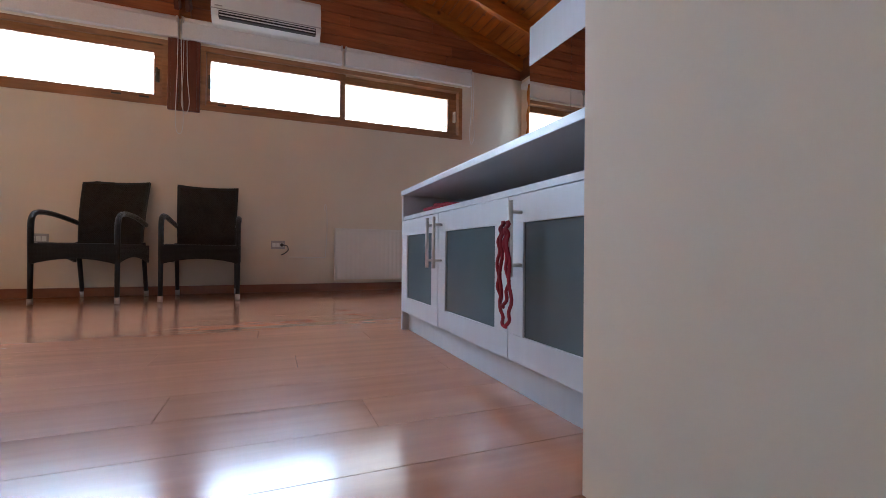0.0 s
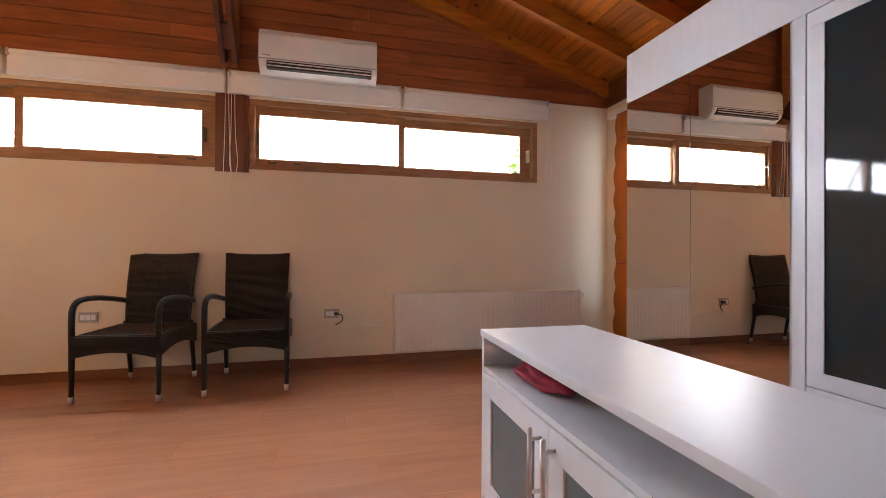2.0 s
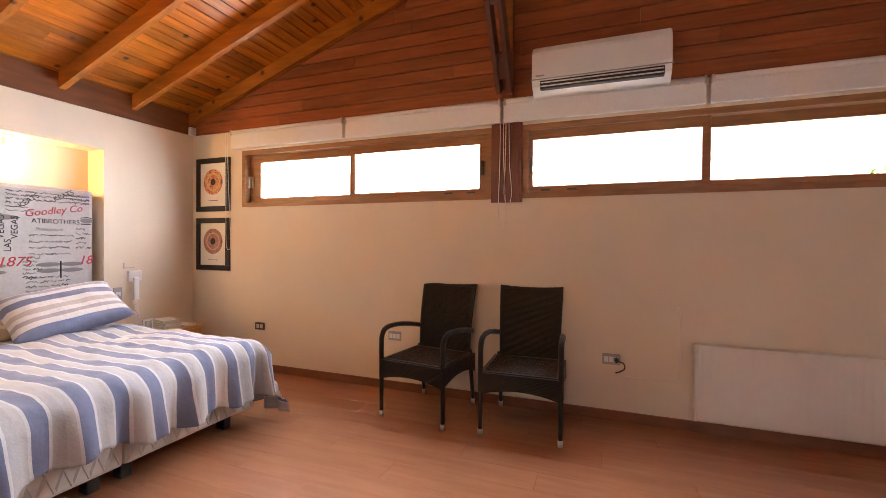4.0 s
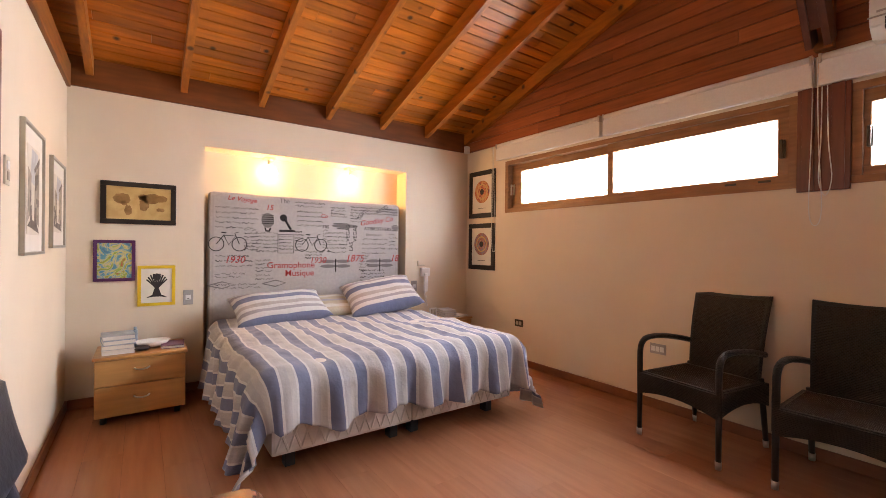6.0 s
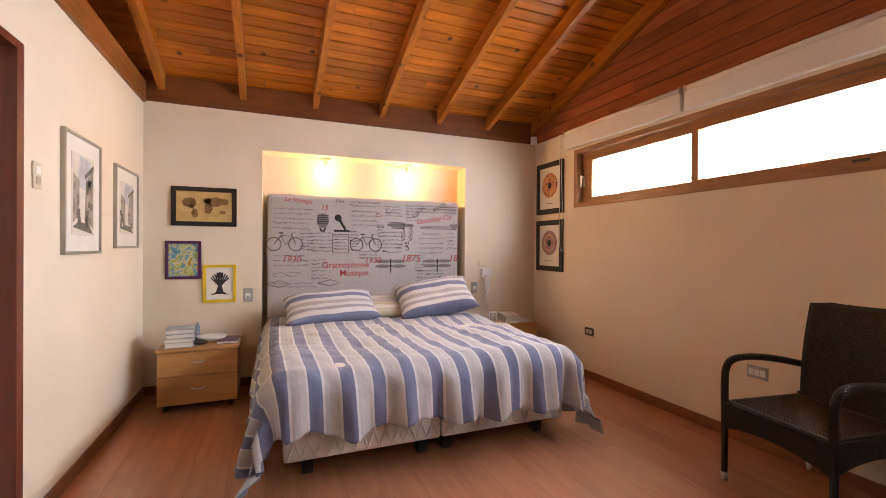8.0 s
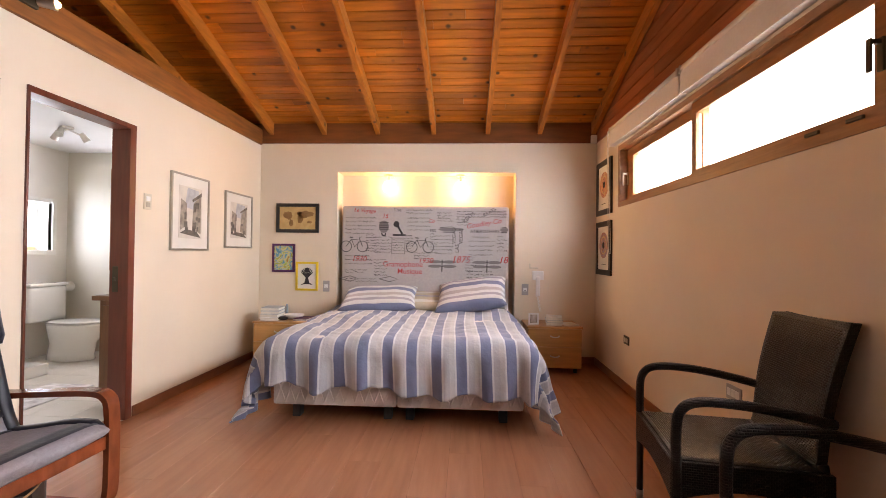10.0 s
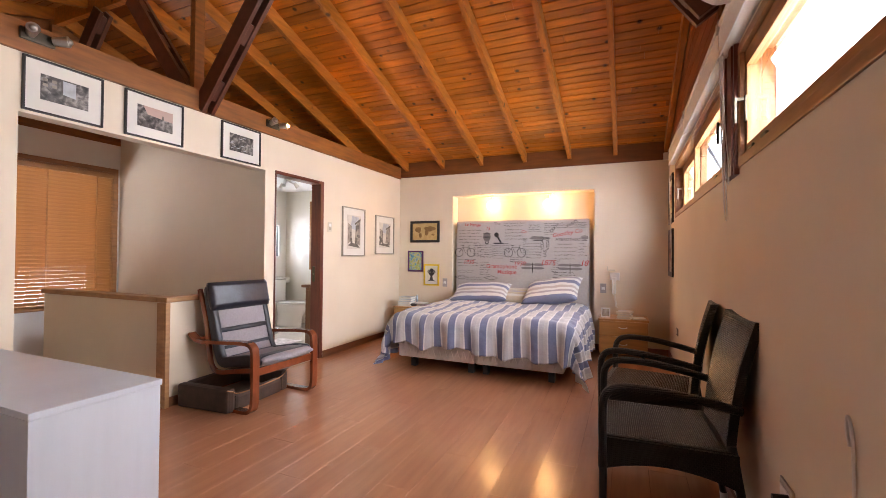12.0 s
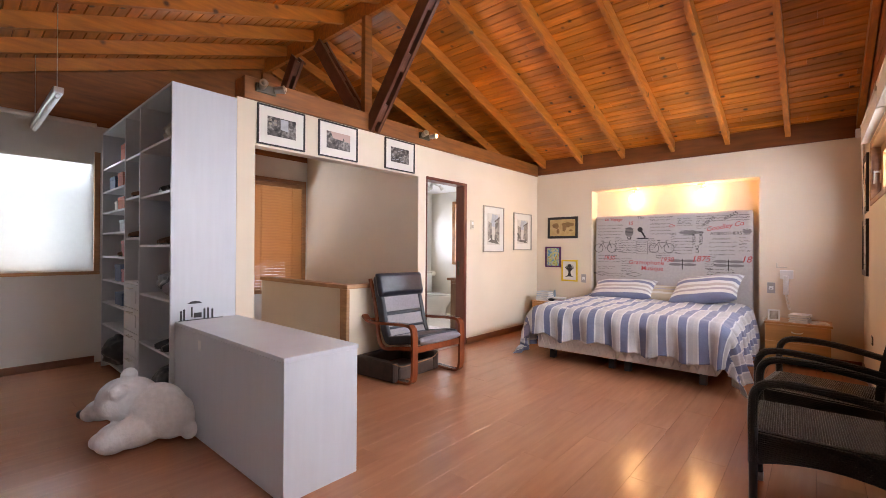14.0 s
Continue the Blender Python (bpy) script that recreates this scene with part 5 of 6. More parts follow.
def street_view(ob, w, h, seed):
    """A narrow street: sky, facades on both sides, roofs, openings and paving, within half sizes w, h."""
    rng = random.Random(seed)
    drawn(ob, "sky_wash", "wash_sky", [[(-0.5 * w, 0.2 * h), (0.6 * w, 0.1 * h), (0.7 * w, 0.9 * h), (-0.3 * w, 0.95 * h)]], 0.0122)
    drawn(ob, "facade_wash", "wash_mid", [[(0.1 * w, -0.6 * h), (0.9 * w, -0.8 * h), (0.9 * w, 0.75 * h), (0.25 * w, 0.4 * h)],
                                          [(-0.9 * w, -0.7 * h), (-0.35 * w, -0.5 * h), (-0.35 * w, 0.35 * h), (-0.85 * w, 0.5 * h)]], 0.0124)
    dark = [[(0.15 * w, 0.42 * h), (0.95 * w, 0.72 * h), (0.95 * w, 0.86 * h), (0.1 * w, 0.52 * h)], [(-0.9 * w, -0.8 * h), (0.9 * w, -0.95 * h), (0.5 * w, -0.7 * h), (-0.4 * w, -0.65 * h)]]
    for k in range(16):
        x, y = rng.uniform(-0.85, 0.8) * w, rng.uniform(-0.7, 0.35) * h
        a, b = rng.uniform(0.05, 0.15) * w, rng.uniform(0.05, 0.20) * h
        if abs(x) > 0.2 * w:
            dark.append([(x - a, y - b), (x + a, y - b * 0.9), (x + a * 0.9, y + b), (x - a, y + b * 0.8)])
    drawn(ob, "ink_wash", "wash_dark", dark)


for x0, x1, z0, z1, seed in ((-3.13, -2.62, 1.20, 1.845, 3), (-3.93, -3.40, 1.23, 1.80, 9)):
    po, w, h = picture("framed_watercolour", "s", x0, x1, z0, z1, "frame_silver", 0.016, 0.085, 0, "wash_paper", "street watercolour with wide mount in a slim silver frame", "watercolours")
    street_view(po, w - 0.10, h - 0.10, seed)
for x0, x1, seed in ((0.10, 0.53, 5), (-0.48, -0.04, 0), (-1.28, -0.84, 7)):
    po, w, h = picture("framed_photo", "s", x0, x1, 2.087, 2.42, "frame_black", 0.012, 0.075, 0, "art_photo", "black and white photograph with white mount in a thin black frame", "photographs over the stairs")
    w, h = w - 0.087, h - 0.087
    if seed == 0:
        drawn(po, "dusk_sky", "art_dusk", [[(-w * 0.7, h), (-w * 0.45, h * 0.25), (w, 0.05 * h), (w, h)]])
        drawn(po, "steeple", "wash_dark", [[(w * 0.35, 0.1 * h), (w * 0.47, 0.1 * h), (w * 0.45, 0.45 * h), (w * 0.37, 0.45 * h)]], 0.0130)
    elif seed == 5:
        drawn(po, "pale_facade", "wash_sky", [[(-0.1 * w, -0.2 * h), (0.45 * w, -0.3 * h), (0.45 * w, 0.9 * h), (-0.1 * w, 0.9 * h)]], 0.0123)
        drawn(po, "window_row", "wash_mid", [[(x * w, y * h), ((x + 0.2) * w, y * h), ((x + 0.2) * w, (y + 0.22) * h), (x * w, (y + 0.22) * h)] for x in (-0.92, -0.55) for y in (0.1, 0.5)])
    else:
        rng = random.Random(seed)
        drawn(po, "pale_mark", "wash_sky", [[(x, y), (x + 0.035, y + 0.002), (x + 0.035, y + 0.007), (x, y + 0.006)] for x, y in ((rng.uniform(-w, w - 0.04), rng.uniform(-0.9, 0.8) * h) for k in range(9))])
for z0, z1, im in ((1.625, 2.19, "art_red"), (1.0, 1.555, "art_blue")):
    ro, w, h = picture("framed_mandala", "n", -4.07, -3.60, z0, z1, "frame_black", 0.055, 0.0, 0, "paper", "round mandala print on white paper in a broad black frame", "mandala prints")
    for r, mt, zz in ((0.135, im, 0.0124), (0.095, "art_map", 0.0130), (0.080, im, 0.0136), (0.035, "print_black", 0.0142)):
        bm = B()
        cyl(bm, (0, 0.03, 0.0115), (0, 0.03, zz), r, seg=32)
        part("mandala", bm, mt, ro)
    bm = B()
    box(bm, -0.07, 0.07, -0.17, -0.165, 0.0121, 0.0126)
    part("caption_line", bm, "print_black", ro)


# ---- switches, sockets and small wall things ----
def wall_plate(name, label, m, w, h, mat, marks):
    ob = thing(name, label, "switch" if "switch" in name else "socket", group="wall plates")
    ob.matrix_world = m
    bm = B()
    box(bm, -w / 2, w / 2, -h / 2, h / 2, 0.001, 0.009, 0.003)
    part("plate", bm, mat, ob)
    for x0, x1, y0, y1, mk in marks:
        bm = B()
        box(bm, x0, x1, y0, y1, 0.009, 0.012, 0.001)
        part("rocker" if "switch" in name else "outlet", bm, mk, ob)


WEST = Matrix(((0, 0, 1, 0), (1, 0, 0, 0), (0, 1, 0, 0), (0, 0, 0, 1)))
for y in (1.295, 3.555):
    wall_plate("switch_plate", "grey metal switch plate on the wall", Matrix.Translation((XW, y, 0.81)) @ WEST, 0.075, 0.125, "switch_grey", ((-0.02, 0.02, -0.02, 0.02, "white_plastic"), (-0.008, 0.008, -0.016, -0.006, "black_plastic")))
wall_plate("switch_plate", "cream double switch plate by the bathroom door", Matrix.Translation((-2.38, YS, 1.56)) @ pose(0, 0, 0, 90, 0, 180), 0.075, 0.12, "handle_cream", ((-0.02, 0.02, 0.005, 0.04, "white_plastic"), (-0.02, 0.02, -0.04, -0.005, "frame_silver")))
NORTH = pose(0, 0, 0, 90, 0, 0)
wall_plate("wall_socket", "small bronze wall socket", Matrix.Translation((-3.20, YN, 0.45)) @ NORTH, 0.12, 0.075, "bronze", ((-0.04, -0.005, -0.02, 0.02, "handle_cream"), (0.005, 0.04, -0.02, 0.02, "handle_cream")))
wall_plate("wall_socket", "grey wall socket behind the chairs", Matrix.Translation((-1.67, YN, 0.475)) @ NORTH, 0.125, 0.08, "switch_grey", ((-0.05, -0.02, -0.02, 0.02, "white_plastic"), (-0.015, 0.015, -0.02, 0.02, "white_plastic"), (0.02, 0.05, -0.02, 0.02, "white_plastic")))
wall_plate("wall_socket", "grey wall socket with a plugged-in black cable", Matrix.Translation((0.12, YN, 0.45)) @ NORTH, 0.125, 0.08, "switch_grey", ((-0.05, -0.02, -0.02, 0.02, "white_plastic"), (-0.015, 0.015, -0.02, 0.02, "white_plastic"), (0.02, 0.05, -0.02, 0.02, "white_plastic")))
ob = thing("power_plug", "black power plug and short cable in the socket", "plug")
bm = B()
cyl(bm, (0.155, YN - 0.012, 0.45), (0.155, YN - 0.055, 0.45), 0.018, 0.014)
part("plug", bm, "black_plastic", ob)
bm = B()
tube(bm, arc([(0.155, YN - 0.05, 0.45), (0.20, YN - 0.06, 0.44), (0.21, YN - 0.045, 0.40), (0.18, YN - 0.03, 0.37), (0.15, YN - 0.02, 0.355)], 5), 0.005, 6)
part("cable", bm, "black_plastic", ob)
bm = B()
tube(bm, arc([(0.56, YN - 0.006, 0.33), (0.575, YN - 0.006, 0.60), (0.57, YN - 0.006, 0.80), (0.555, YN - 0.01, 0.86), (0.545, YN - 0.008, 0.82), (0.56, YN - 0.008, 0.79)], 6), 0.004, 6)
tube(bm, [(0.22, YN - 0.006, 0.335), (0.56, YN - 0.006, 0.33)], 0.004, 6)
tagged(part("wall_cable", bm, "radiator_paint"), "painted-over cable clipped to the wall", "cable")
ob = thing("intercom_handset", "white wall intercom handset with a coiled cord", "intercom")
bm = B()
box(bm, XW + 0.001, XW + 0.035, 3.635, 3.755, 0.92, 1.02, 0.006)
part("base", bm, "white_plastic", ob)
bm = B()
box(bm, XW + 0.036, XW + 0.062, 3.665, 3.715, 0.74, 0.96, 0.012)
part("handset", bm, "white_plastic", ob)
bm = B()
tube(bm, [(XW + 0.03 + 0.012 * math.cos(k * 0.9), 3.69 + 0.012 * math.sin(k * 0.9) + 0.0004 * k, 0.745 - 0.0022 * k) for k in range(80)], 0.003, 5)
part("cord", bm, "white_plastic", ob)
bm = B()
box(bm, XW + 0.001, XW + 0.012, 3.60, 3.70, 1.045, 1.058, 0.002)
box(bm, XW + 0.001, XW + 0.012, 3.60, 3.612, 1.058, 1.10, 0.002)
tagged(part("wall_bracket", bm, "handle_cream"), "small angled bracket on the wall", "bracket")
ob = thing("motion_detector", "small white alarm sensor in the corner under the ceiling", "sensor")
bm = B()
box(bm, XW + 0.015, XW + 0.065, YN - 0.075, YN - 0.012, 2.44, 2.53, 0.012)
part("body", bm, "white_plastic", ob)
bm = B()
box(bm, XW + 0.064, XW + 0.070, YN - 0.065, YN - 0.022, 2.45, 2.49, 0.004)
part("lens", bm, "shade_fabric", ob)

# ---- air conditioner ----
ob = thing("air_conditioner", "white split air conditioner unit on the timber gable", "air conditioner")
bm = B()
prism(bm, [(YN - 0.005, 2.405), (YN - 0.12, 2.405), (YN - 0.195, 2.46), (YN - 0.21, 2.52), (YN - 0.205, 2.70), (YN - 0.17, 2.755), (YN - 0.005, 2.755)], "x", -0.45, 0.475)
bmesh.ops.bevel(bm, geom=[e for e in bm.edges], offset=0.008, segments=2, affect="EDGES")
part("body", bm, "white_plastic", ob, smooth=False)
bm = B()
box(bm, -0.39, 0.43, YN - 0.206, YN - 0.15, 2.435, 2.495, 0.003, Matrix.Identity(4))
part("air_outlet", bm, "black_plastic", ob)
for k, z in enumerate((2.452, 2.478)):
    bm = B()
    box(bm, -0.385, 0.425, YN - 0.213, YN - 0.17, z - 0.004, z + 0.004, 0.002)
    part("louvre", bm, "white_plastic", ob)
bm = B()
box(bm, -0.455, 0.48, YN - 0.2135, YN - 0.205, 2.502, 2.508)
part("panel_seam", bm, "switch_grey", ob)
bm = B()
box(bm, -0.42, -0.36, YN - 0.2130, YN - 0.2085, 2.525, 2.535)
part("badge", bm, "switch_grey", ob)

# ---- radiator ----
ob = thing("radiator", "white ribbed panel radiator under the window", "radiator")
bm = B()
outline = []
x, k = 0.66, 0
while x < 2.45:
    outline += [(x, YN - 0.092), (x + 0.012, YN - 0.0935), (x + 0.026, YN - 0.0935), (x + 0.036, YN - 0.092)]
    x += 0.0445
outline += [(2.46, YN - 0.088), (2.46, YN - 0.075), (0.66, YN - 0.075)]
prism(bm, outline, "z", 0.115, 0.605)
part("front_panel", bm, "radiator_paint", ob)
bm = B()
box(bm, 0.66, 2.46, YN - 0.045, YN - 0.030, 0.115, 0.605)
part("back_panel", bm, "radiator_paint", ob)
bm = B()
box(bm, 0.645, 2.475, YN - 0.10, YN - 0.025, 0.606, 0.622, 0.004)
for x in (0.645, 2.463):
    box(bm, x, x + 0.012, YN - 0.10, YN - 0.025, 0.105, 0.605, 0.003)
part("casing", bm, "radiator_paint", ob)
for x in (0.9, 2.2):
    bm = B()
    box(bm, x, x + 0.03, YN - 0.03, YN - 0.001, 0.15, 0.58)
    part("bracket", bm, "radiator_paint", ob)
bm = B()
cyl(bm, (2.476, YN - 0.06, 0.57), (2.52, YN - 0.06, 0.57), 0.012)
cyl(bm, (2.505, YN - 0.06, 0.57), (2.505, YN - 0.001, 0.57), 0.009)
part("valve", bm, "white_plastic", ob)

# ---- low cabinet ----
CX0, CX1, CY0, CY1 = 0.68, 1.11, 0.515, 2.04
ob = thing("low_cabinet", "white sideboard with three frosted glass doors and an open shelf", "cabinet")
bm = B()
bm.free()
for nm, a in (("side_panel", (CX0 + 0.02, CX1, CY0, CY0 + 0.018, 0.09, 0.676)), ("side_panel", (CX0 + 0.002, CX1, CY1 - 0.02, CY1, 0.0, 0.676)), ("bottom", (CX0 + 0.02, CX1 - 0.016, CY0 + 0.018, CY1 - 0.02, 0.09, 0.108)),
              ("shelf", (CX0 + 0.004, CX1 - 0.016, CY0 + 0.018, CY1 - 0.02, 0.552, 0.570)), ("plinth", (CX0 + 0.035, CX1 - 0.016, CY0 + 0.018, CY1 - 0.02, 0.0, 0.089))):
    bm = B()
    box(bm, *a)
    part(nm, bm, "white_board", ob)
bm = B()
box(bm, CX1 - 0.015, CX1 + 0.004, CY0, CY1 + 0.001, 0.004, 0.675, 0.001)
part("back_panel", bm, "white_board", ob)
bm = B()
box(bm, CX0 - 0.004, CX1 + 0.006, CY0, CY1 + 0.004, 0.678, 0.702, 0.002)
part("top", bm, "white_top", ob)
for y0, y1, hy in ((1.525, 2.018, 1.56), (0.982, 1.521, 1.485), (0.520, 0.978, 0.912)):
    bm = B()
    z0, z1, s = 0.095, 0.548, 0.075
    for a in ((y0, y1, z0, z0 + s), (y0, y1, z1 - s, z1), (y0, y0 + s, z0 + s, z1 - s), (y1 - s, y1, z0 + s, z1 - s)):
        box(bm, CX0, CX0 + 0.019, a[0], a[1], a[2], a[3], 0.0015)
    d = part("door", bm, "white_board", ob)
    bm = B()
    box(bm, CX0 + 0.006, CX0 + 0.011, y0 + s - 0.004, y1 - s + 0.004, z0 + s - 0.004, z1 - s + 0.004)
    part("glass_panel", bm, "frosted_glass", d, "frosted grey-blue glass")
    bm = B()
    cyl(bm, (CX0 - 0.034, hy, 0.33), (CX0 - 0.034, hy, 0.53), 0.007)
    for z in (0.36, 0.50):
        cyl(bm, (CX0 - 0.034, hy, z), (CX0, hy, z), 0.005)
    part("handle", bm, "steel", d, "brushed steel bar handle", smooth=True)
bm = B()
box(bm, CX1 + 0.0045, CX1 + 0.009, 0.965, 1.005, 0.575, 0.635, 0.004)
part("cover_plate", bm, "white_plastic", ob)
for y in (1.22, 0.86):
    bm = B()
    cyl(bm, (CX1 - 0.0165, y, 0.63), (CX1 - 0.0150, y, 0.63), 0.028, seg=24)
    part("cable_hole", bm, "switch_grey", ob, "grey plastic cable hole cover")
# no opening here: the hole's dark inside is the disc's black colour
bm = B()
cyl(bm, (CX1 - 0.15, 0.92, 0.5702), (CX1 - 0.15, 0.92, 0.572), 0.03, seg=24)
part("cable_hole", bm, "black_plastic", ob, "flat black disc for an open cable hole")
ob = thing("red_cord", "twisted dark red cord looped over the cabinet handle", "cord")
for k, (dy, zl) in enumerate(((0.0, 0.20), (0.014, 0.25))):
    bm = B()
    x = CX0 - 0.048
    line = arc([(x, 0.900 + dy * 0.3, 0.475), (x - 0.004, 0.895 + dy, 0.42), (x, 0.885 + dy, zl + 0.06), (x - 0.004, 0.905 + dy, zl), (x, 0.935 + dy, zl + 0.06),
                (x - 0.004, 0.925 + dy, 0.42), (x, 0.925 + dy * 0.3, 0.475)], 10)
    line = [p + Vector((0.003 * math.sin(i * 1.1), 0.003 * math.cos(i * 1.1), 0)) for i, p in enumerate(line)]
    tube(bm, line, 0.0048, 7)
    part("loop", bm, "red_cloth", ob, smooth=True)
# cut-out metal ornament
bm = B()
y = 0.545
box(bm, 0.80, 1.10, y - 0.004, y + 0.004, 0.7025, 0.708)
for x, h in ((1.085, 0.055), (1.065, 0.065), (0.93, 0.06), (0.905, 0.065), (0.875, 0.055)):
    box(bm, x - 0.006, x + 0.006, y - 0.002, y + 0.002, 0.708, 0.708 + h)
    ball(bm, (x, y, 0.708 + h + 0.006), (0.008, 0.002, 0.008), 10, 6)
prism(bm, [(1.02, 0.725), (1.02, 0.80), (1.01, 0.80), (1.01, 0.725)], "y", y - 0.002, y + 0.002)
prism(bm, [(0.945, 0.822), (0.96, 0.835), (0.99, 0.842), (1.02, 0.838), (1.045, 0.825), (1.02, 0.822)], "y", y - 0.002, y + 0.002)
prism(bm, [(0.95, 0.72), (0.95, 0.755), (1.0, 0.755), (1.0, 0.72)], "y", y - 0.002, y + 0.002)
tagged(part("metal_ornament", bm, "black_plastic"), "black cut-out metal street scene ornament on the cabinet", "ornament")

# ---- tall shelf unit ----
SX0, SX1, SY0, SY1, SZ = 0.69, 1.14, -1.62, 0.50, 2.41
ob = thing("shelf_unit", "tall open white shelf unit, half full of shoes and boxes", "shelf unit")
bm = B()
box(bm, SX0, SX1, SY1 - 0.018, SY1 + 0.006, 0.0, SZ)
part("side_panel", bm, "white_board", ob)
for y in (-0.28, -0.74, SY0):
    bm = B()
    box(bm, SX0, SX1, y - 0.009, y + 0.009, 0.0, SZ - 0.02)
    part("divider", bm, "white_board", ob)
bm = B()
box(bm, SX0, SX1, SY0, SY1 - 0.019, SZ - 0.02, SZ)
part("top", bm, "white_board", ob)
bm = B()
box(bm, SX0 - 0.003, SX0 + 0.012, SY0, SY1 - 0.019, 0.0, SZ - 0.021)
part("back_panel", bm, "white_board", ob)
BAYS = ((-0.271, 0.481, (2.03, 1.645, 1.25, 0.853, 0.454, 0.09)), (-0.731, -0.289, (2.02, 1.667, 1.315, 0.93)), (-1.611, -0.749, (2.035, 1.80, 1.586, 1.376, 1.142, 0.903, 0.675, 0.447, 0.09)))
for y0, y1, zs in BAYS:
    for z in zs:
        bm = B()
        box(bm, SX0 + 0.013, SX1 - 0.006, y0, y1, z - 0.018, z)
        part("shelf", bm, "white_board", ob)
for k in range(4):
    z0 = 0.09 + 0.205 * k
    bm = B()
    box(bm, SX1 - 0.02, SX1, -0.729, -0.291, z0 + 0.003, z0 + 0.20, 0.002)
    d = part("drawer", bm, "white_board", ob)
    bm = B()
    box(bm, SX1 + 0.0005, SX1 + 0.006, -0.66, -0.36, z0 + 0.05, z0 + 0.155, 0.002)
    part("inset_panel", bm, "white_top", d)
    bm = B()
    cyl(bm, (SX1 + 0.028, -0.58, z0 + 0.17), (SX1 + 0.028, -0.44, z0 + 0.17), 0.005)
    for y in (-0.565, -0.455):
        cyl(bm, (SX1, y, z0 + 0.17), (SX1 + 0.028, y, z0 + 0.17), 0.004)
    part("handle", bm, "steel", d)
material("box_blue", (0.12, 0.18, 0.30), 0.6, vary=0.2)
material("box_coral", (0.55, 0.17, 0.11), 0.6, vary=0.2)
material("box_pink", (0.55, 0.25, 0.28), 0.6, vary=0.2)
material("bag_red", (0.22, 0.02, 0.02), 0.4, vary=0.2)
material("shoe_black", (0.018, 0.018, 0.02), 0.4, vary=0.2)
material("shoe_brown", (0.20, 0.10, 0.05), 0.5, vary=0.2)


def stored_box(y, z, sy, sz, mat, label, x=0.98, sx=0.26):
    ob = thing("storage_box", label, "box", (x, y, z), 0, "boxes on the shelves")
    bm = B()
    box(bm, -sx / 2, sx / 2, -sy / 2, sy / 2, 0.001, sz * 0.75, 0.003)
    part("body", bm, mat, ob)
    bm = B()
    box(bm, -sx / 2 - 0.003, sx / 2 + 0.003, -sy / 2 - 0.003, sy / 2 + 0.003, sz * 0.75 + 0.001, sz, 0.003)
    part("lid", bm, mat, ob)


for y, z, sy, sz, mat in ((-0.95, 2.035, 0.16, 0.16, "box_coral"), (-1.35, 1.80, 0.20, 0.13, "box_blue"), (-1.05, 1.80, 0.18, 0.14, "box_coral"), (-1.02, 1.586, 0.22, 0.12, "box_coral"),
                          (-1.20, 1.586, 0.10, 0.09, "cover_white"), (-0.98, 1.376, 0.16, 0.11, "cover_blue"), (-0.92, 1.142, 0.14, 0.15, "box_pink"), (-1.12, 0.903, 0.22, 0.16, "box_blue"),
                          (-0.90, 0.903, 0.16, 0.12, "box_pink"), (-1.08, 0.675, 0.26, 0.12, "box_blue")):
    stored_box(y, z, sy, sz, mat, {"box_coral": "coral cardboard box on a shelf", "box_blue": "dark blue cardboard box on a shelf", "cover_white": "small white box on a shelf",
                                   "cover_blue": "pale blue box on a shelf", "box_pink": "dusty pink box on a shelf"}[mat])


def shoe(y, z, mat, rz=0.0, x=1.0):
    ob = thing("shoe", {"shoe_black": "black leather shoe on a shelf", "shoe_brown": "brown leather shoe on a shelf"}[mat], "shoe", (x, y, z), rz, "shoes on the shelves")
    bm = B()
    segs = []
    for px, w, h in ((-0.13, 0.025, 0.07), (-0.10, 0.036, 0.095), (-0.04, 0.034, 0.085), (0.02, 0.038, 0.06), (0.08, 0.044, 0.045), (0.12, 0.036, 0.032), (0.14, 0.018, 0.022)):
        segs.append([bm.verts.new((px, w * math.cos(a), 0.014 + h * max(0, math.sin(a)))) for a in (k * math.pi / 8 for k in range(9))])
    for a, b in zip(segs, segs[1:]):
        for k in range(8):
            bm.faces.new((a[k], a[k + 1], b[k + 1], b[k]))
    bm.faces.new(segs[0])
    bm.faces.new(segs[-1][::-1])
    part("upper", bm, mat, ob, smooth=True)
    bm = B()
    prism(bm, [(-0.135, -0.028), (-0.05, -0.034), (0.08, -0.046), (0.135, -0.025), (0.135, 0.025), (0.08, 0.046), (-0.05, 0.034), (-0.135, 0.028)], "z", 0.001, 0.014)
    part("sole", bm, "shoe_black", ob)


for y, z, mt, rz in ((0.30, 1.25, "shoe_brown", 20), (0.18, 1.25, "shoe_brown", 10), (0.36, 1.645, "shoe_black", 15), (0.24, 1.645, "shoe_black", 5), (-0.52, 1.667, "shoe_brown", -5), (-0.62, 1.315, "shoe_brown", 5),
                     (0.28, 0.454, "shoe_black", 12), (0.16, 0.454, "shoe_black", -4), (0.36, 0.09, "shoe_black", 8), (0.22, 0.09, "shoe_black", 0), (-0.98, 1.142 + 0.0, "shoe_brown", 0)):
    shoe(y, z, mt, rz)


def bundle(name, label, c, r, mat, seed):
    bm = B()
    bmesh.ops.create_icosphere(bm, subdivisions=4, radius=1)
    for v in bm.verts:
        k = 1 + 0.28 * noise.noise(v.co * 1.9 + Vector((seed, 0, 0))) + 0.12 * noise.noise(v.co * 5 + Vector((0, seed, 0)))
        v.co = Vector((c[0] + v.co.x * r[0] * k, c[1] + v.co.y * r[1] * k, max(c[2] + 0.001, c[2] + r[2] + v.co.z * r[2] * k)))
    tagged(part(name, bm, mat, smooth=True), label, name.replace("_", " "))


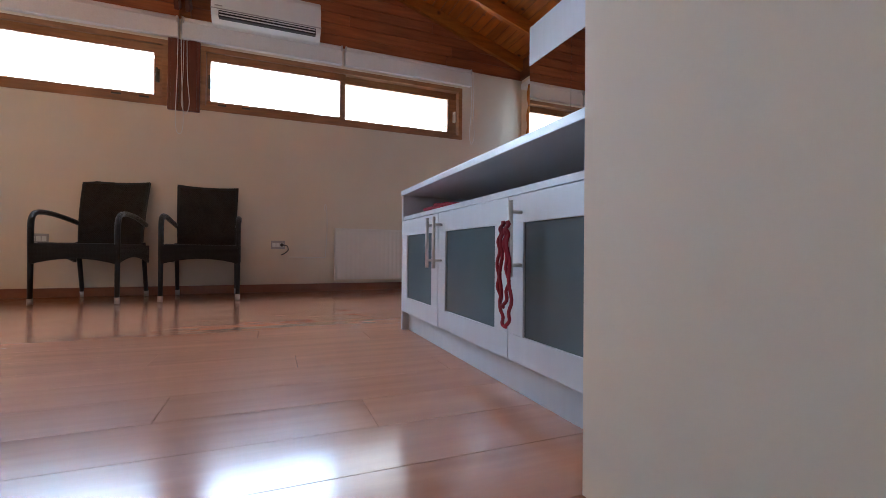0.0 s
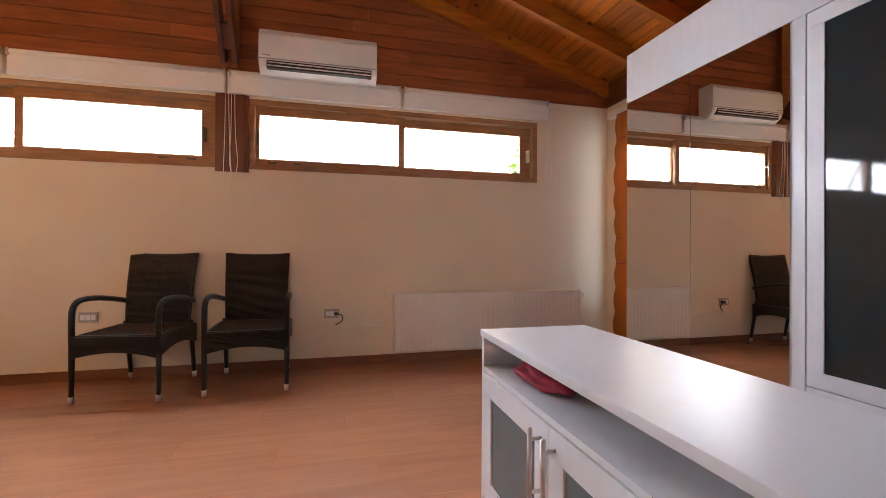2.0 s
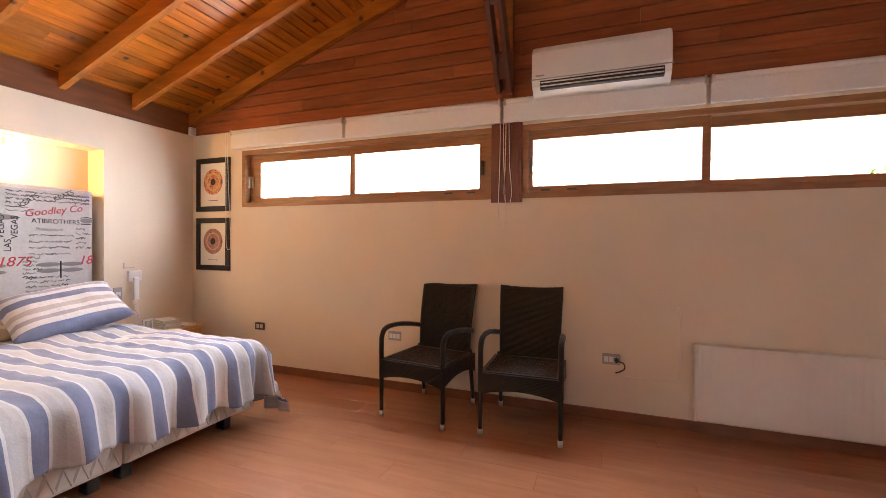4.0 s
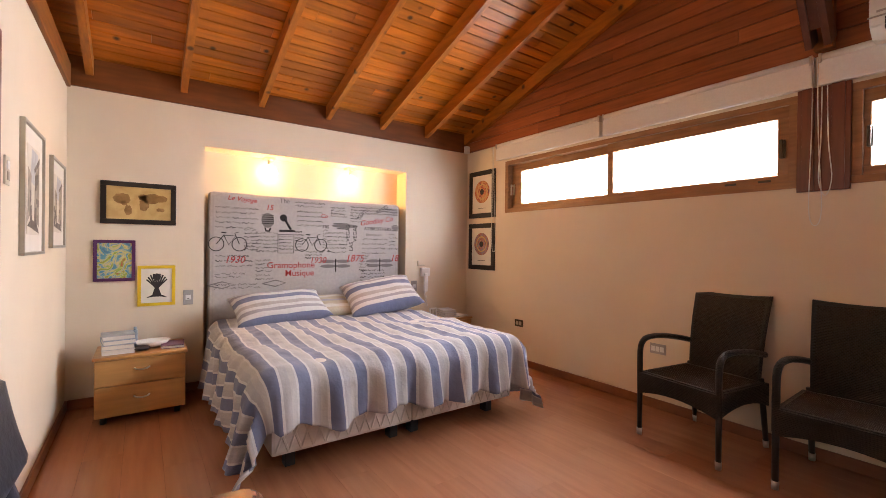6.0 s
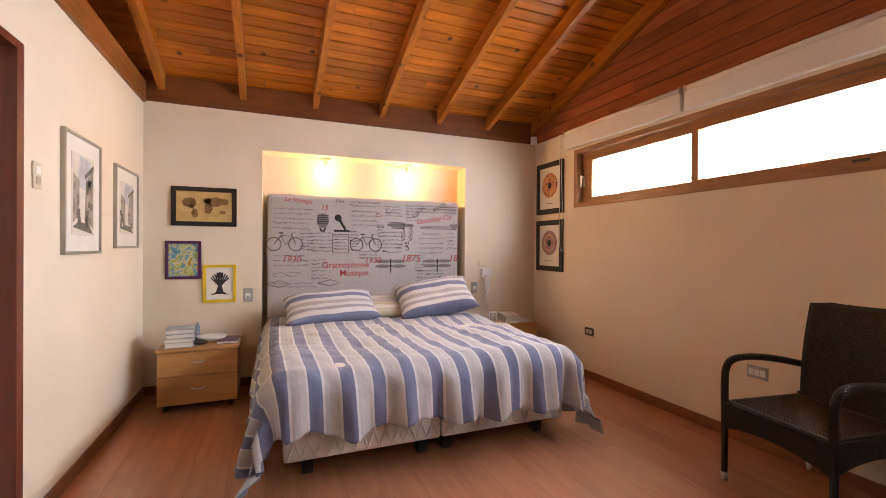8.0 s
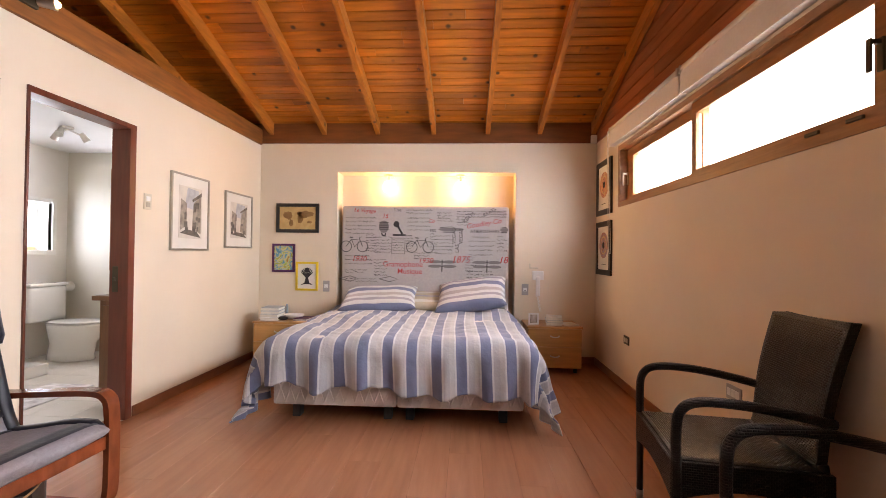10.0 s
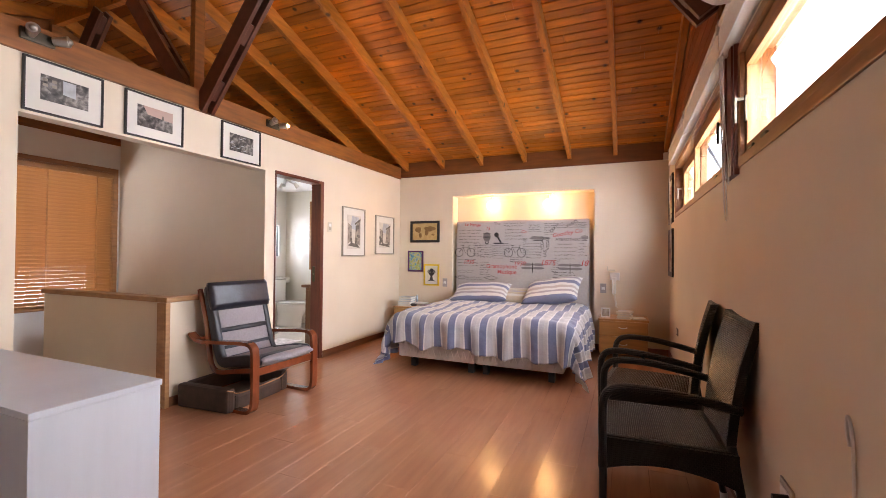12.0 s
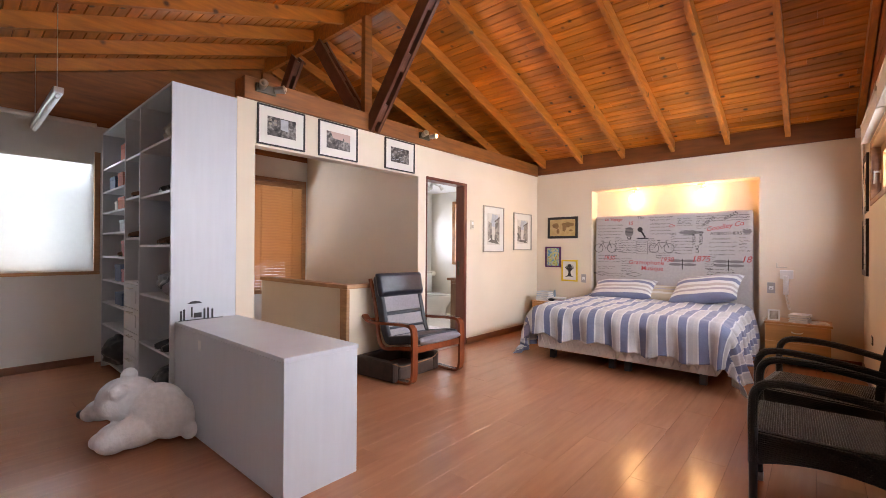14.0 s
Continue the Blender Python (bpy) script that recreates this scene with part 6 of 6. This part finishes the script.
bundle("folded_cloth", "folded dark red cloth bag on the open shelf", (0.83, 1.76, 0.5705), (0.10, 0.16, 0.024), "red_cloth", 2)
bundle("plastic_bag", "crumpled silvery plastic bag on the top shelf", (0.97, 0.22, 2.03), (0.13, 0.18, 0.09), "frame_silver", 3)
bundle("hand_bag", "dark handbag lying on a shelf", (0.97, 0.16, 0.853), (0.14, 0.22, 0.10), "shoe_black", 5)
bundle("folded_jumper", "grey folded jumper on a shelf", (1.02, 0.33, 0.853), (0.10, 0.10, 0.07), "grey_fabric", 7)
bundle("hand_bag", "small red handbag on a shelf", (1.0, -0.48, 0.93), (0.08, 0.10, 0.06), "bag_red", 9)
bundle("dark_bag", "black bag slumped beside the shelf bottom", (1.03, -1.15, 0.09), (0.18, 0.25, 0.14), "shoe_black", 11)
bundle("dark_bag", "black bag on the lowest shelf", (0.98, 0.10, 0.09), (0.14, 0.18, 0.10), "shoe_black", 13)

# ---- mirrored wardrobe ----
GX = 2.20
ob = thing("wardrobe", "white built-in wardrobe with mirror doors and dark glass doors", "wardrobe")
bm = B()
box(bm, GX + 0.02, XE - 0.002, 0.60, 3.215, 0.0, 2.42)
part("body", bm, "white_board", ob)
bm = B()
box(bm, GX, GX + 0.019, 0.60, 3.215, 2.075, 2.42, 0.001)
part("top_panel", bm, "white_board", ob)
bm = B()
box(bm, GX, GX + 0.019, 2.05, 3.215, 0.0, 0.345, 0.001)
part("bottom_panel", bm, "white_board", ob)
for y0, y1 in ((2.642, 3.213), (2.062, 2.638)):
    bm = B()
    box(bm, GX + 0.004, GX + 0.018, y0, y1, 0.348, 2.072)
    part("mirror_door", bm, "mirror", ob)
bm = B()
box(bm, GX - 0.002, GX + 0.019, 1.99, 2.048, 0.0, 2.073, 0.001)
part("stile", bm, "white_board", ob)
for y0, y1, hy in ((1.545, 1.985, 1.585), (1.095, 1.535, 1.495), (0.645, 1.085, 0.685)):
    bm = B()
    z0, z1, s = 0.40, 2.07, 0.07
    for a in ((y0, y1, z0, z0 + s), (y0, y1, z1 - s, z1), (y0, y0 + s, z0 + s, z1 - s), (y1 - s, y1, z0 + s, z1 - s)):
        box(bm, GX, GX + 0.019, a[0], a[1], a[2], a[3], 0.0015)
    d = part("door", bm, "white_board", ob)
    bm = B()
    box(bm, GX + 0.006, GX + 0.012, y0 + s - 0.004, y1 - s + 0.004, z0 + s - 0.004, z1 - s + 0.004)
    part("glass_panel", bm, "dark_glass", d, "dark grey glass")
    bm = B()
    cyl(bm, (GX - 0.036, hy, 1.02), (GX - 0.036, hy, 1.36), 0.008)
    for z in (1.06, 1.32):
        cyl(bm, (GX - 0.036, hy, z), (GX, hy, z), 0.006)
    part("handle", bm, "steel", d, "brushed steel bar handle", smooth=True)
    bm = B()
    box(bm, GX, GX + 0.019, y0, y1, 0.06, 0.395, 0.0015)
    part("drawer", bm, "white_board", ob)
# ribbed stack by the shade, added for a striped object not identified
bm = B()
for k in range(16):
    cyl(bm, (2.60 - 0.004 * k, 3.36 - 0.003 * k, 0.10 + 0.035 * k), (2.60 - 0.004 * k, 3.36 - 0.003 * k, 0.122 + 0.035 * k), 0.05 - 0.002 * k)
cyl(bm, (2.60, 3.36, 0.0), (2.60, 3.36, 0.10), 0.055)
tagged(part("ribbed_vase", bm, "brown_leather"), "tall ribbed dark object on the floor by the wardrobe", "ornament")

# ---- lounge chair ----
ob = thing("lounge_chair", "bentwood lounge chair with grey fabric and dark leather cushions", "armchair", (-0.895, 0.90, 0), -2)
ob.scale = (1.05, 1.06, 0.985)
for sx in (-1, 1):
    bm = B()
    x = sx * 0.305
    ribbon(bm, arc([(x, -0.30, 0.015), (x, 0.0, 0.015), (x, 0.24, 0.015), (x, 0.31, 0.035), (x, 0.335, 0.10), (x, 0.338, 0.30), (x, 0.335, 0.46), (x, 0.315, 0.525), (x, 0.24, 0.545), (x, 0.0, 0.53),
                    (x, -0.20, 0.515), (x, -0.30, 0.53), (x, -0.36, 0.57)], 5), (1, 0, 0), 0.058, 0.026)
    part("side_frame", bm, "bent_wood", ob)
    bm = B()
    x = sx * 0.262
    ribbon(bm, arc([(x, 0.33, 0.335), (x, 0.10, 0.30), (x, -0.08, 0.27), (x, -0.165, 0.30), (x, -0.205, 0.42), (x, -0.25, 0.70), (x, -0.33, 0.94)], 6), (1, 0, 0), 0.022, 0.035)
    part("seat_rail", bm, "bent_wood", ob)
for y, z in ((0.325, 0.325), (-0.30, 0.035), (-0.26, 0.52)):
    bm = B()
    box(bm, -0.30, 0.30, y - 0.012, y + 0.012, z - 0.03, z + 0.03, 0.004)
    part("cross_rail", bm, "bent_wood", ob)
PROFILE = arc([(0, 0.37, 0.375), (0, 0.22, 0.375), (0, 0.06, 0.345), (0, -0.06, 0.33), (0, -0.115, 0.375), (0, -0.16, 0.50), (0, -0.205, 0.68), (0, -0.25, 0.85), (0, -0.275, 0.99)], 10)


def pad(name, i0, i1, w, thick, lift, mat, x0=0.0, taper=0.55):
    bm = B()
    pts = [p + Vector((x0, 0, 0)) for p in PROFILE[i0:i1 + 1]]
    rings = []
    for i, p in enumerate(pts):
        d = (pts[min(i + 1, len(pts) - 1)] - pts[max(i - 1, 0)]).normalized()
        n = d.cross(Vector((1, 0, 0)))
        end = min(1.0, 1 - taper + taper * min(i, len(pts) - 1 - i) / 2)
        ring = []
        for k in range(16):
            a = k * math.tau / 16
            cx, cz = math.cos(a), math.sin(a)
            sxx = math.copysign(abs(cx) ** 0.35, cx) * w / 2
            szz = math.copysign(abs(cz) ** 0.6, cz) * thick / 2 * end
            ring.append(bm.verts.new(p + Vector((sxx, 0, 0)) + n * (szz + lift)))
        rings.append(ring)
    for a, b in zip(rings, rings[1:]):
        for k in range(16):
            bm.faces.new((a[k], a[(k + 1) % 16], b[(k + 1) % 16], b[k]))
    bm.faces.new(rings[0][::-1])
    bm.faces.new(rings[-1])
    bmesh.ops.recalc_face_normals(bm, faces=bm.faces)
    return part(name, bm, mat, ob, smooth=True)


pad("seat_cushion", 0, 33, 0.52, 0.080, 0.02, "grey_fabric")
pad("back_cushion", 36, 80, 0.52, 0.075, 0.02, "grey_fabric")
for a, b in ((45, 47), (54, 56)):
    pad("leather_band", a, b, 0.53, 0.084, 0.022, "navy_leather", 0.0, 0.0)
pad("front_band", 1, 9, 0.528, 0.086, 0.022, "navy_leather")
pad("rear_band", 26, 33, 0.528, 0.086, 0.022, "navy_leather")
pad("headrest", 64, 80, 0.56, 0.105, 0.060, "navy_leather", 0.0, 0.8)
for sx in (-1, 1):
    pad("piping", 2, 78, 0.050, 0.088, 0.022, "navy_leather", sx * 0.243)

ob = thing("pet_bed", "dark brown leather pet bed under the lounge chair", "pet bed", (-0.80, 0.80, 0), 4)
bm = B()
box(bm, -0.30, 0.30, -0.25, 0.20, 0.0, 0.06, 0.02)
part("base", bm, "brown_leather", ob, smooth=False)
for nm, a in (("side_wall", (-0.34, -0.26, -0.28, 0.24)), ("side_wall", (0.26, 0.34, -0.28, 0.24)), ("end_wall", (-0.26, 0.26, -0.28, -0.21)), ("front_wall", (-0.26, 0.26, 0.17, 0.24))):
    bm = B()
    box(bm, a[0], a[1], a[2], a[3], 0.005, 0.19 if nm != "front_wall" else 0.13, 0.025)
    part(nm, bm, "brown_leather", ob)
bm = B()
tube(bm, arc([(-0.34, 0.235, 0.185), (-0.30, 0.245, 0.17), (-0.20, 0.242, 0.135), (0.20, 0.242, 0.135), (0.30, 0.245, 0.17), (0.34, 0.235, 0.185)], 5), 0.005, 6)
part("piping", bm, "cap_wood", ob)

# ---- toy polar bear ----
bm = B()


def bb(c, r, rz=0):
    ball(bm, c, r, 28, 18, Matrix.Rotation(radians(rz), 4, "Z"))


bb((1.28, 0.74, 0.175), (0.175, 0.165, 0.175), -45)
bb((1.22, 0.82, 0.14), (0.14, 0.14, 0.135))
bb((1.385, 0.635, 0.245), (0.150, 0.145, 0.145), -45)
bb((1.43, 0.595, 0.255), (0.145, 0.145, 0.135), -45)
bb((1.525, 0.515, 0.190), (0.095, 0.075, 0.068), -45)
bb((1.570, 0.472, 0.165), (0.060, 0.054, 0.048), -45)
for c in ((1.375, 0.495, 0.375), (1.480, 0.715, 0.335)):
    bb(c, (0.050, 0.045, 0.050))
bb((1.38, 0.80, 0.10), (0.20, 0.090, 0.10), 12)
bb((1.52, 0.815, 0.085), (0.105, 0.085, 0.080), 20)
bb((1.45, 0.68, 0.075), (0.13, 0.075, 0.070), -10)
bb((1.55, 0.71, 0.060), (0.075, 0.060, 0.055), 0)
bb((1.15, 0.92, 0.06), (0.05, 0.05, 0.06))
for v in bm.verts:
    v.co.z = max(0.004, v.co.z)
bear = part("toy_bear", bm, "fur", smooth=True)
md = bear.modifiers.new("join", "REMESH")
md.mode, md.voxel_size, md.use_smooth_shade = "VOXEL", 0.009, True
md = bear.modifiers.new("round", "SMOOTH")
md.factor, md.iterations = 0.5, 5
for nm, c, r in (("nose", (1.612, 0.436, 0.165), 0.028), ("eye", (1.553, 0.588, 0.245), 0.013), ("eye", (1.460, 0.475, 0.250), 0.013)):
    bm = B()
    ball(bm, c, r, 14, 8)
    part(nm, bm, "black_plastic", bear, smooth=True)
tagged(bear, "large white plush polar bear lying on the floor", "soft toy")

# ---- lamps on the beam and the tube light ----
for x, lit in ((0.47, False), (-1.42, True)):
    ob = thing("beam_spotlight", "small steel twin spotlight on the tie beam" + (", one bulb lit" if lit else ", unlit"), "spotlight", (x, YS + 0.022, 2.535), 0, "beam spotlights")
    bm = B()
    box(bm, -0.085, 0.085, 0.001, 0.022, -0.035, 0.035, 0.005)
    part("base_plate", bm, "bronze", ob)
    for dx, ax in ((0.045, 0.25), (-0.09, -0.9)):
        bm = B()
        d = Vector((ax, 0.9, 0.15)).normalized() if not lit or dx > 0 else Vector((-0.45, 0.88, 0.05)).normalized()
        o = Vector((dx, 0.05, 0.01))
        tube(bm, [(dx, 0.02, 0.0), tuple(o)], 0.008)
        cyl(bm, o - d * 0.03, o + d * 0.05, 0.024, 0.034, seg=18)
        head = part("lamp_head", bm, "steel", ob, smooth=False)
        bm = B()
        ball(bm, o + d * 0.048, 0.022)
        part("bulb", bm, "bulb_glow" if lit and dx < 0 else "steel", head, smooth=True)
ob = thing("tube_light", "hanging fluorescent tube light, switched off", "light")
bm = B()
box(bm, 1.615, 1.675, -1.78, -0.30, 2.375, 2.42, 0.006)
part("housing", bm, "steel", ob)
bm = B()
cyl(bm, (1.645, -1.74, 2.358), (1.645, -0.34, 2.358), 0.016)
part("tube", bm, "white_plastic", ob)
for y in (-1.70, -0.38):
    bm = B()
    cyl(bm, (1.645, y, 2.42), (1.645, y, roof(1.645) - 0.002), 0.003, seg=6)
    part("hanging_wire", bm, "steel", ob)

# ---- tree outside ----
tree = thing("tree", "leafy green garden tree outside the window", "tree", (2.66, 5.75, -2.8))
bm = B()
tube(bm, arc([(0, 0, 0), (0.05, 0.02, 1.6), (-0.03, 0, 3.2), (0.02, 0, 4.6)], 5), 0.07, 8)
for k in range(6):
    a = k * 1.1
    tube(bm, arc([(0, 0, 2.6 + 0.3 * k), (0.25 * math.cos(a), 0.18 * math.sin(a), 3.0 + 0.3 * k), (0.45 * math.cos(a), 0.32 * math.sin(a), 3.2 + 0.3 * k)], 4), 0.02, 6)
part("trunk", bm, "brown_leather", tree)
bm = B()
rng = random.Random(8)
for k in range(1500):
    a, r, z = rng.uniform(0, math.tau), rng.random() ** 0.6, rng.uniform(2.7, 5.35)
    rad = 0.62 * max(0.05, 1 - ((z - 3.8) / 1.7) ** 2) * r
    c = Vector((rad * math.cos(a), 0.65 * rad * math.sin(a), z))
    m = Matrix.Translation(c) @ Euler((rng.uniform(0, 6), rng.uniform(0, 6), rng.uniform(0, 6))).to_matrix().to_4x4()
    vs = [bm.verts.new(m @ Vector(p)) for p in ((0, -0.035, 0), (0.018, 0, 0.004), (0, 0.045, 0), (-0.018, 0, 0.004))]
    bm.faces.new(vs)
material("leaf", (0.10, 0.22, 0.04), 0.6, vary=0.3, island=0.3)
part("crown", bm, "leaf", tree)

# ---- bathroom tiles ----
bm = B()
box(bm, -0.158, 0.158, -0.158, 0.158, -0.0039, 0.0)
tile = None
for i in range(9):
    for j in range(8):
        x, y = XW + 0.16 + 0.32 * i, YB + 0.16 + 0.32 * j
        if x + 0.158 > OX0 - 0.11 or y + 0.158 > YS:
            continue
        if tile is None:
            tile = part("tile", bm, "tile", bath_floor)
            t2 = tile
        else:
            t2 = new("tile", tile.data)
            t2.parent = bath_floor
        t2.location = (x, y, 0)

# ---- floor planks ----
rng = random.Random(4)
PW, PL, cache = 0.192, 1.285, {}


def plank(x0, x1, y0, y1):
    key = (round(x1 - x0, 3), round(y1 - y0, 3))
    if key not in cache:
        a, b = key[0] / 2 - 0.0003, key[1] / 2 - 0.0003
        bm = B()
        v = [bm.verts.new(p) for p in ((-a, -b, -0.0008), (a, -b, -0.0008), (a, b, -0.0008), (-a, b, -0.0008), (-a + 0.0008, -b + 0.0008, 0), (a - 0.0008, -b + 0.0008, 0), (a - 0.0008, b - 0.0008, 0), (-a + 0.0008, b - 0.0008, 0),
                                       (-a, -b, -0.0115), (a, -b, -0.0115), (a, b, -0.0115), (-a, b, -0.0115))]
        for q in ((4, 5, 6, 7), (0, 1, 5, 4), (1, 2, 6, 5), (2, 3, 7, 6), (3, 0, 4, 7), (8, 9, 1, 0), (9, 10, 2, 1), (10, 11, 3, 2), (11, 8, 0, 3)):
            bm.faces.new([v[k] for k in q])
        cache[key] = part("plank", bm, "floor_wood", floor)
        ob = cache[key]
    else:
        ob = new("plank", cache[key].data)
        ob.parent = floor
    ob.location = ((x0 + x1) / 2, (y0 + y1) / 2, 0)


y = YB
row = 0
while y < YN - 0.01:
    y1 = min(y + PW, YN)
    spans = [(XW, XE)] if y > YS - 0.005 else [(0.69, XE)]
    if y < YS - 0.005 < y1:
        y1 = YS
    for xa, xb in spans:
        x = XW - PL * ((row * 0.37) % 1.0)
        while x < xb:
            a, b = max(x, xa), min(x + PL, xb)
            if b - a > 0.02:
                plank(a, b, y, y1)
            x += PL
    y = y1
    row += 1
for xa, xb in ((DX0 + 0.03, DX1 - 0.012),):
    bm = B()
    box(bm, xa, xb, YS - 0.12, YS, -0.0035, 0.003, 0.001)
    setting("trim_threshold", bm, "skirting_wood", "wooden door threshold strip", "trim")
bm = B()
box(bm, OX0, OX1, YS - 0.12, YS - 0.001, -0.0115, -0.0005)
box(bm, -0.40, OX1, YS - 0.105, YS - 0.098, -0.05, -0.012)
setting("trim_stair_nosing", bm, "floor_wood", "wooden nosing at the stair head", "trim")
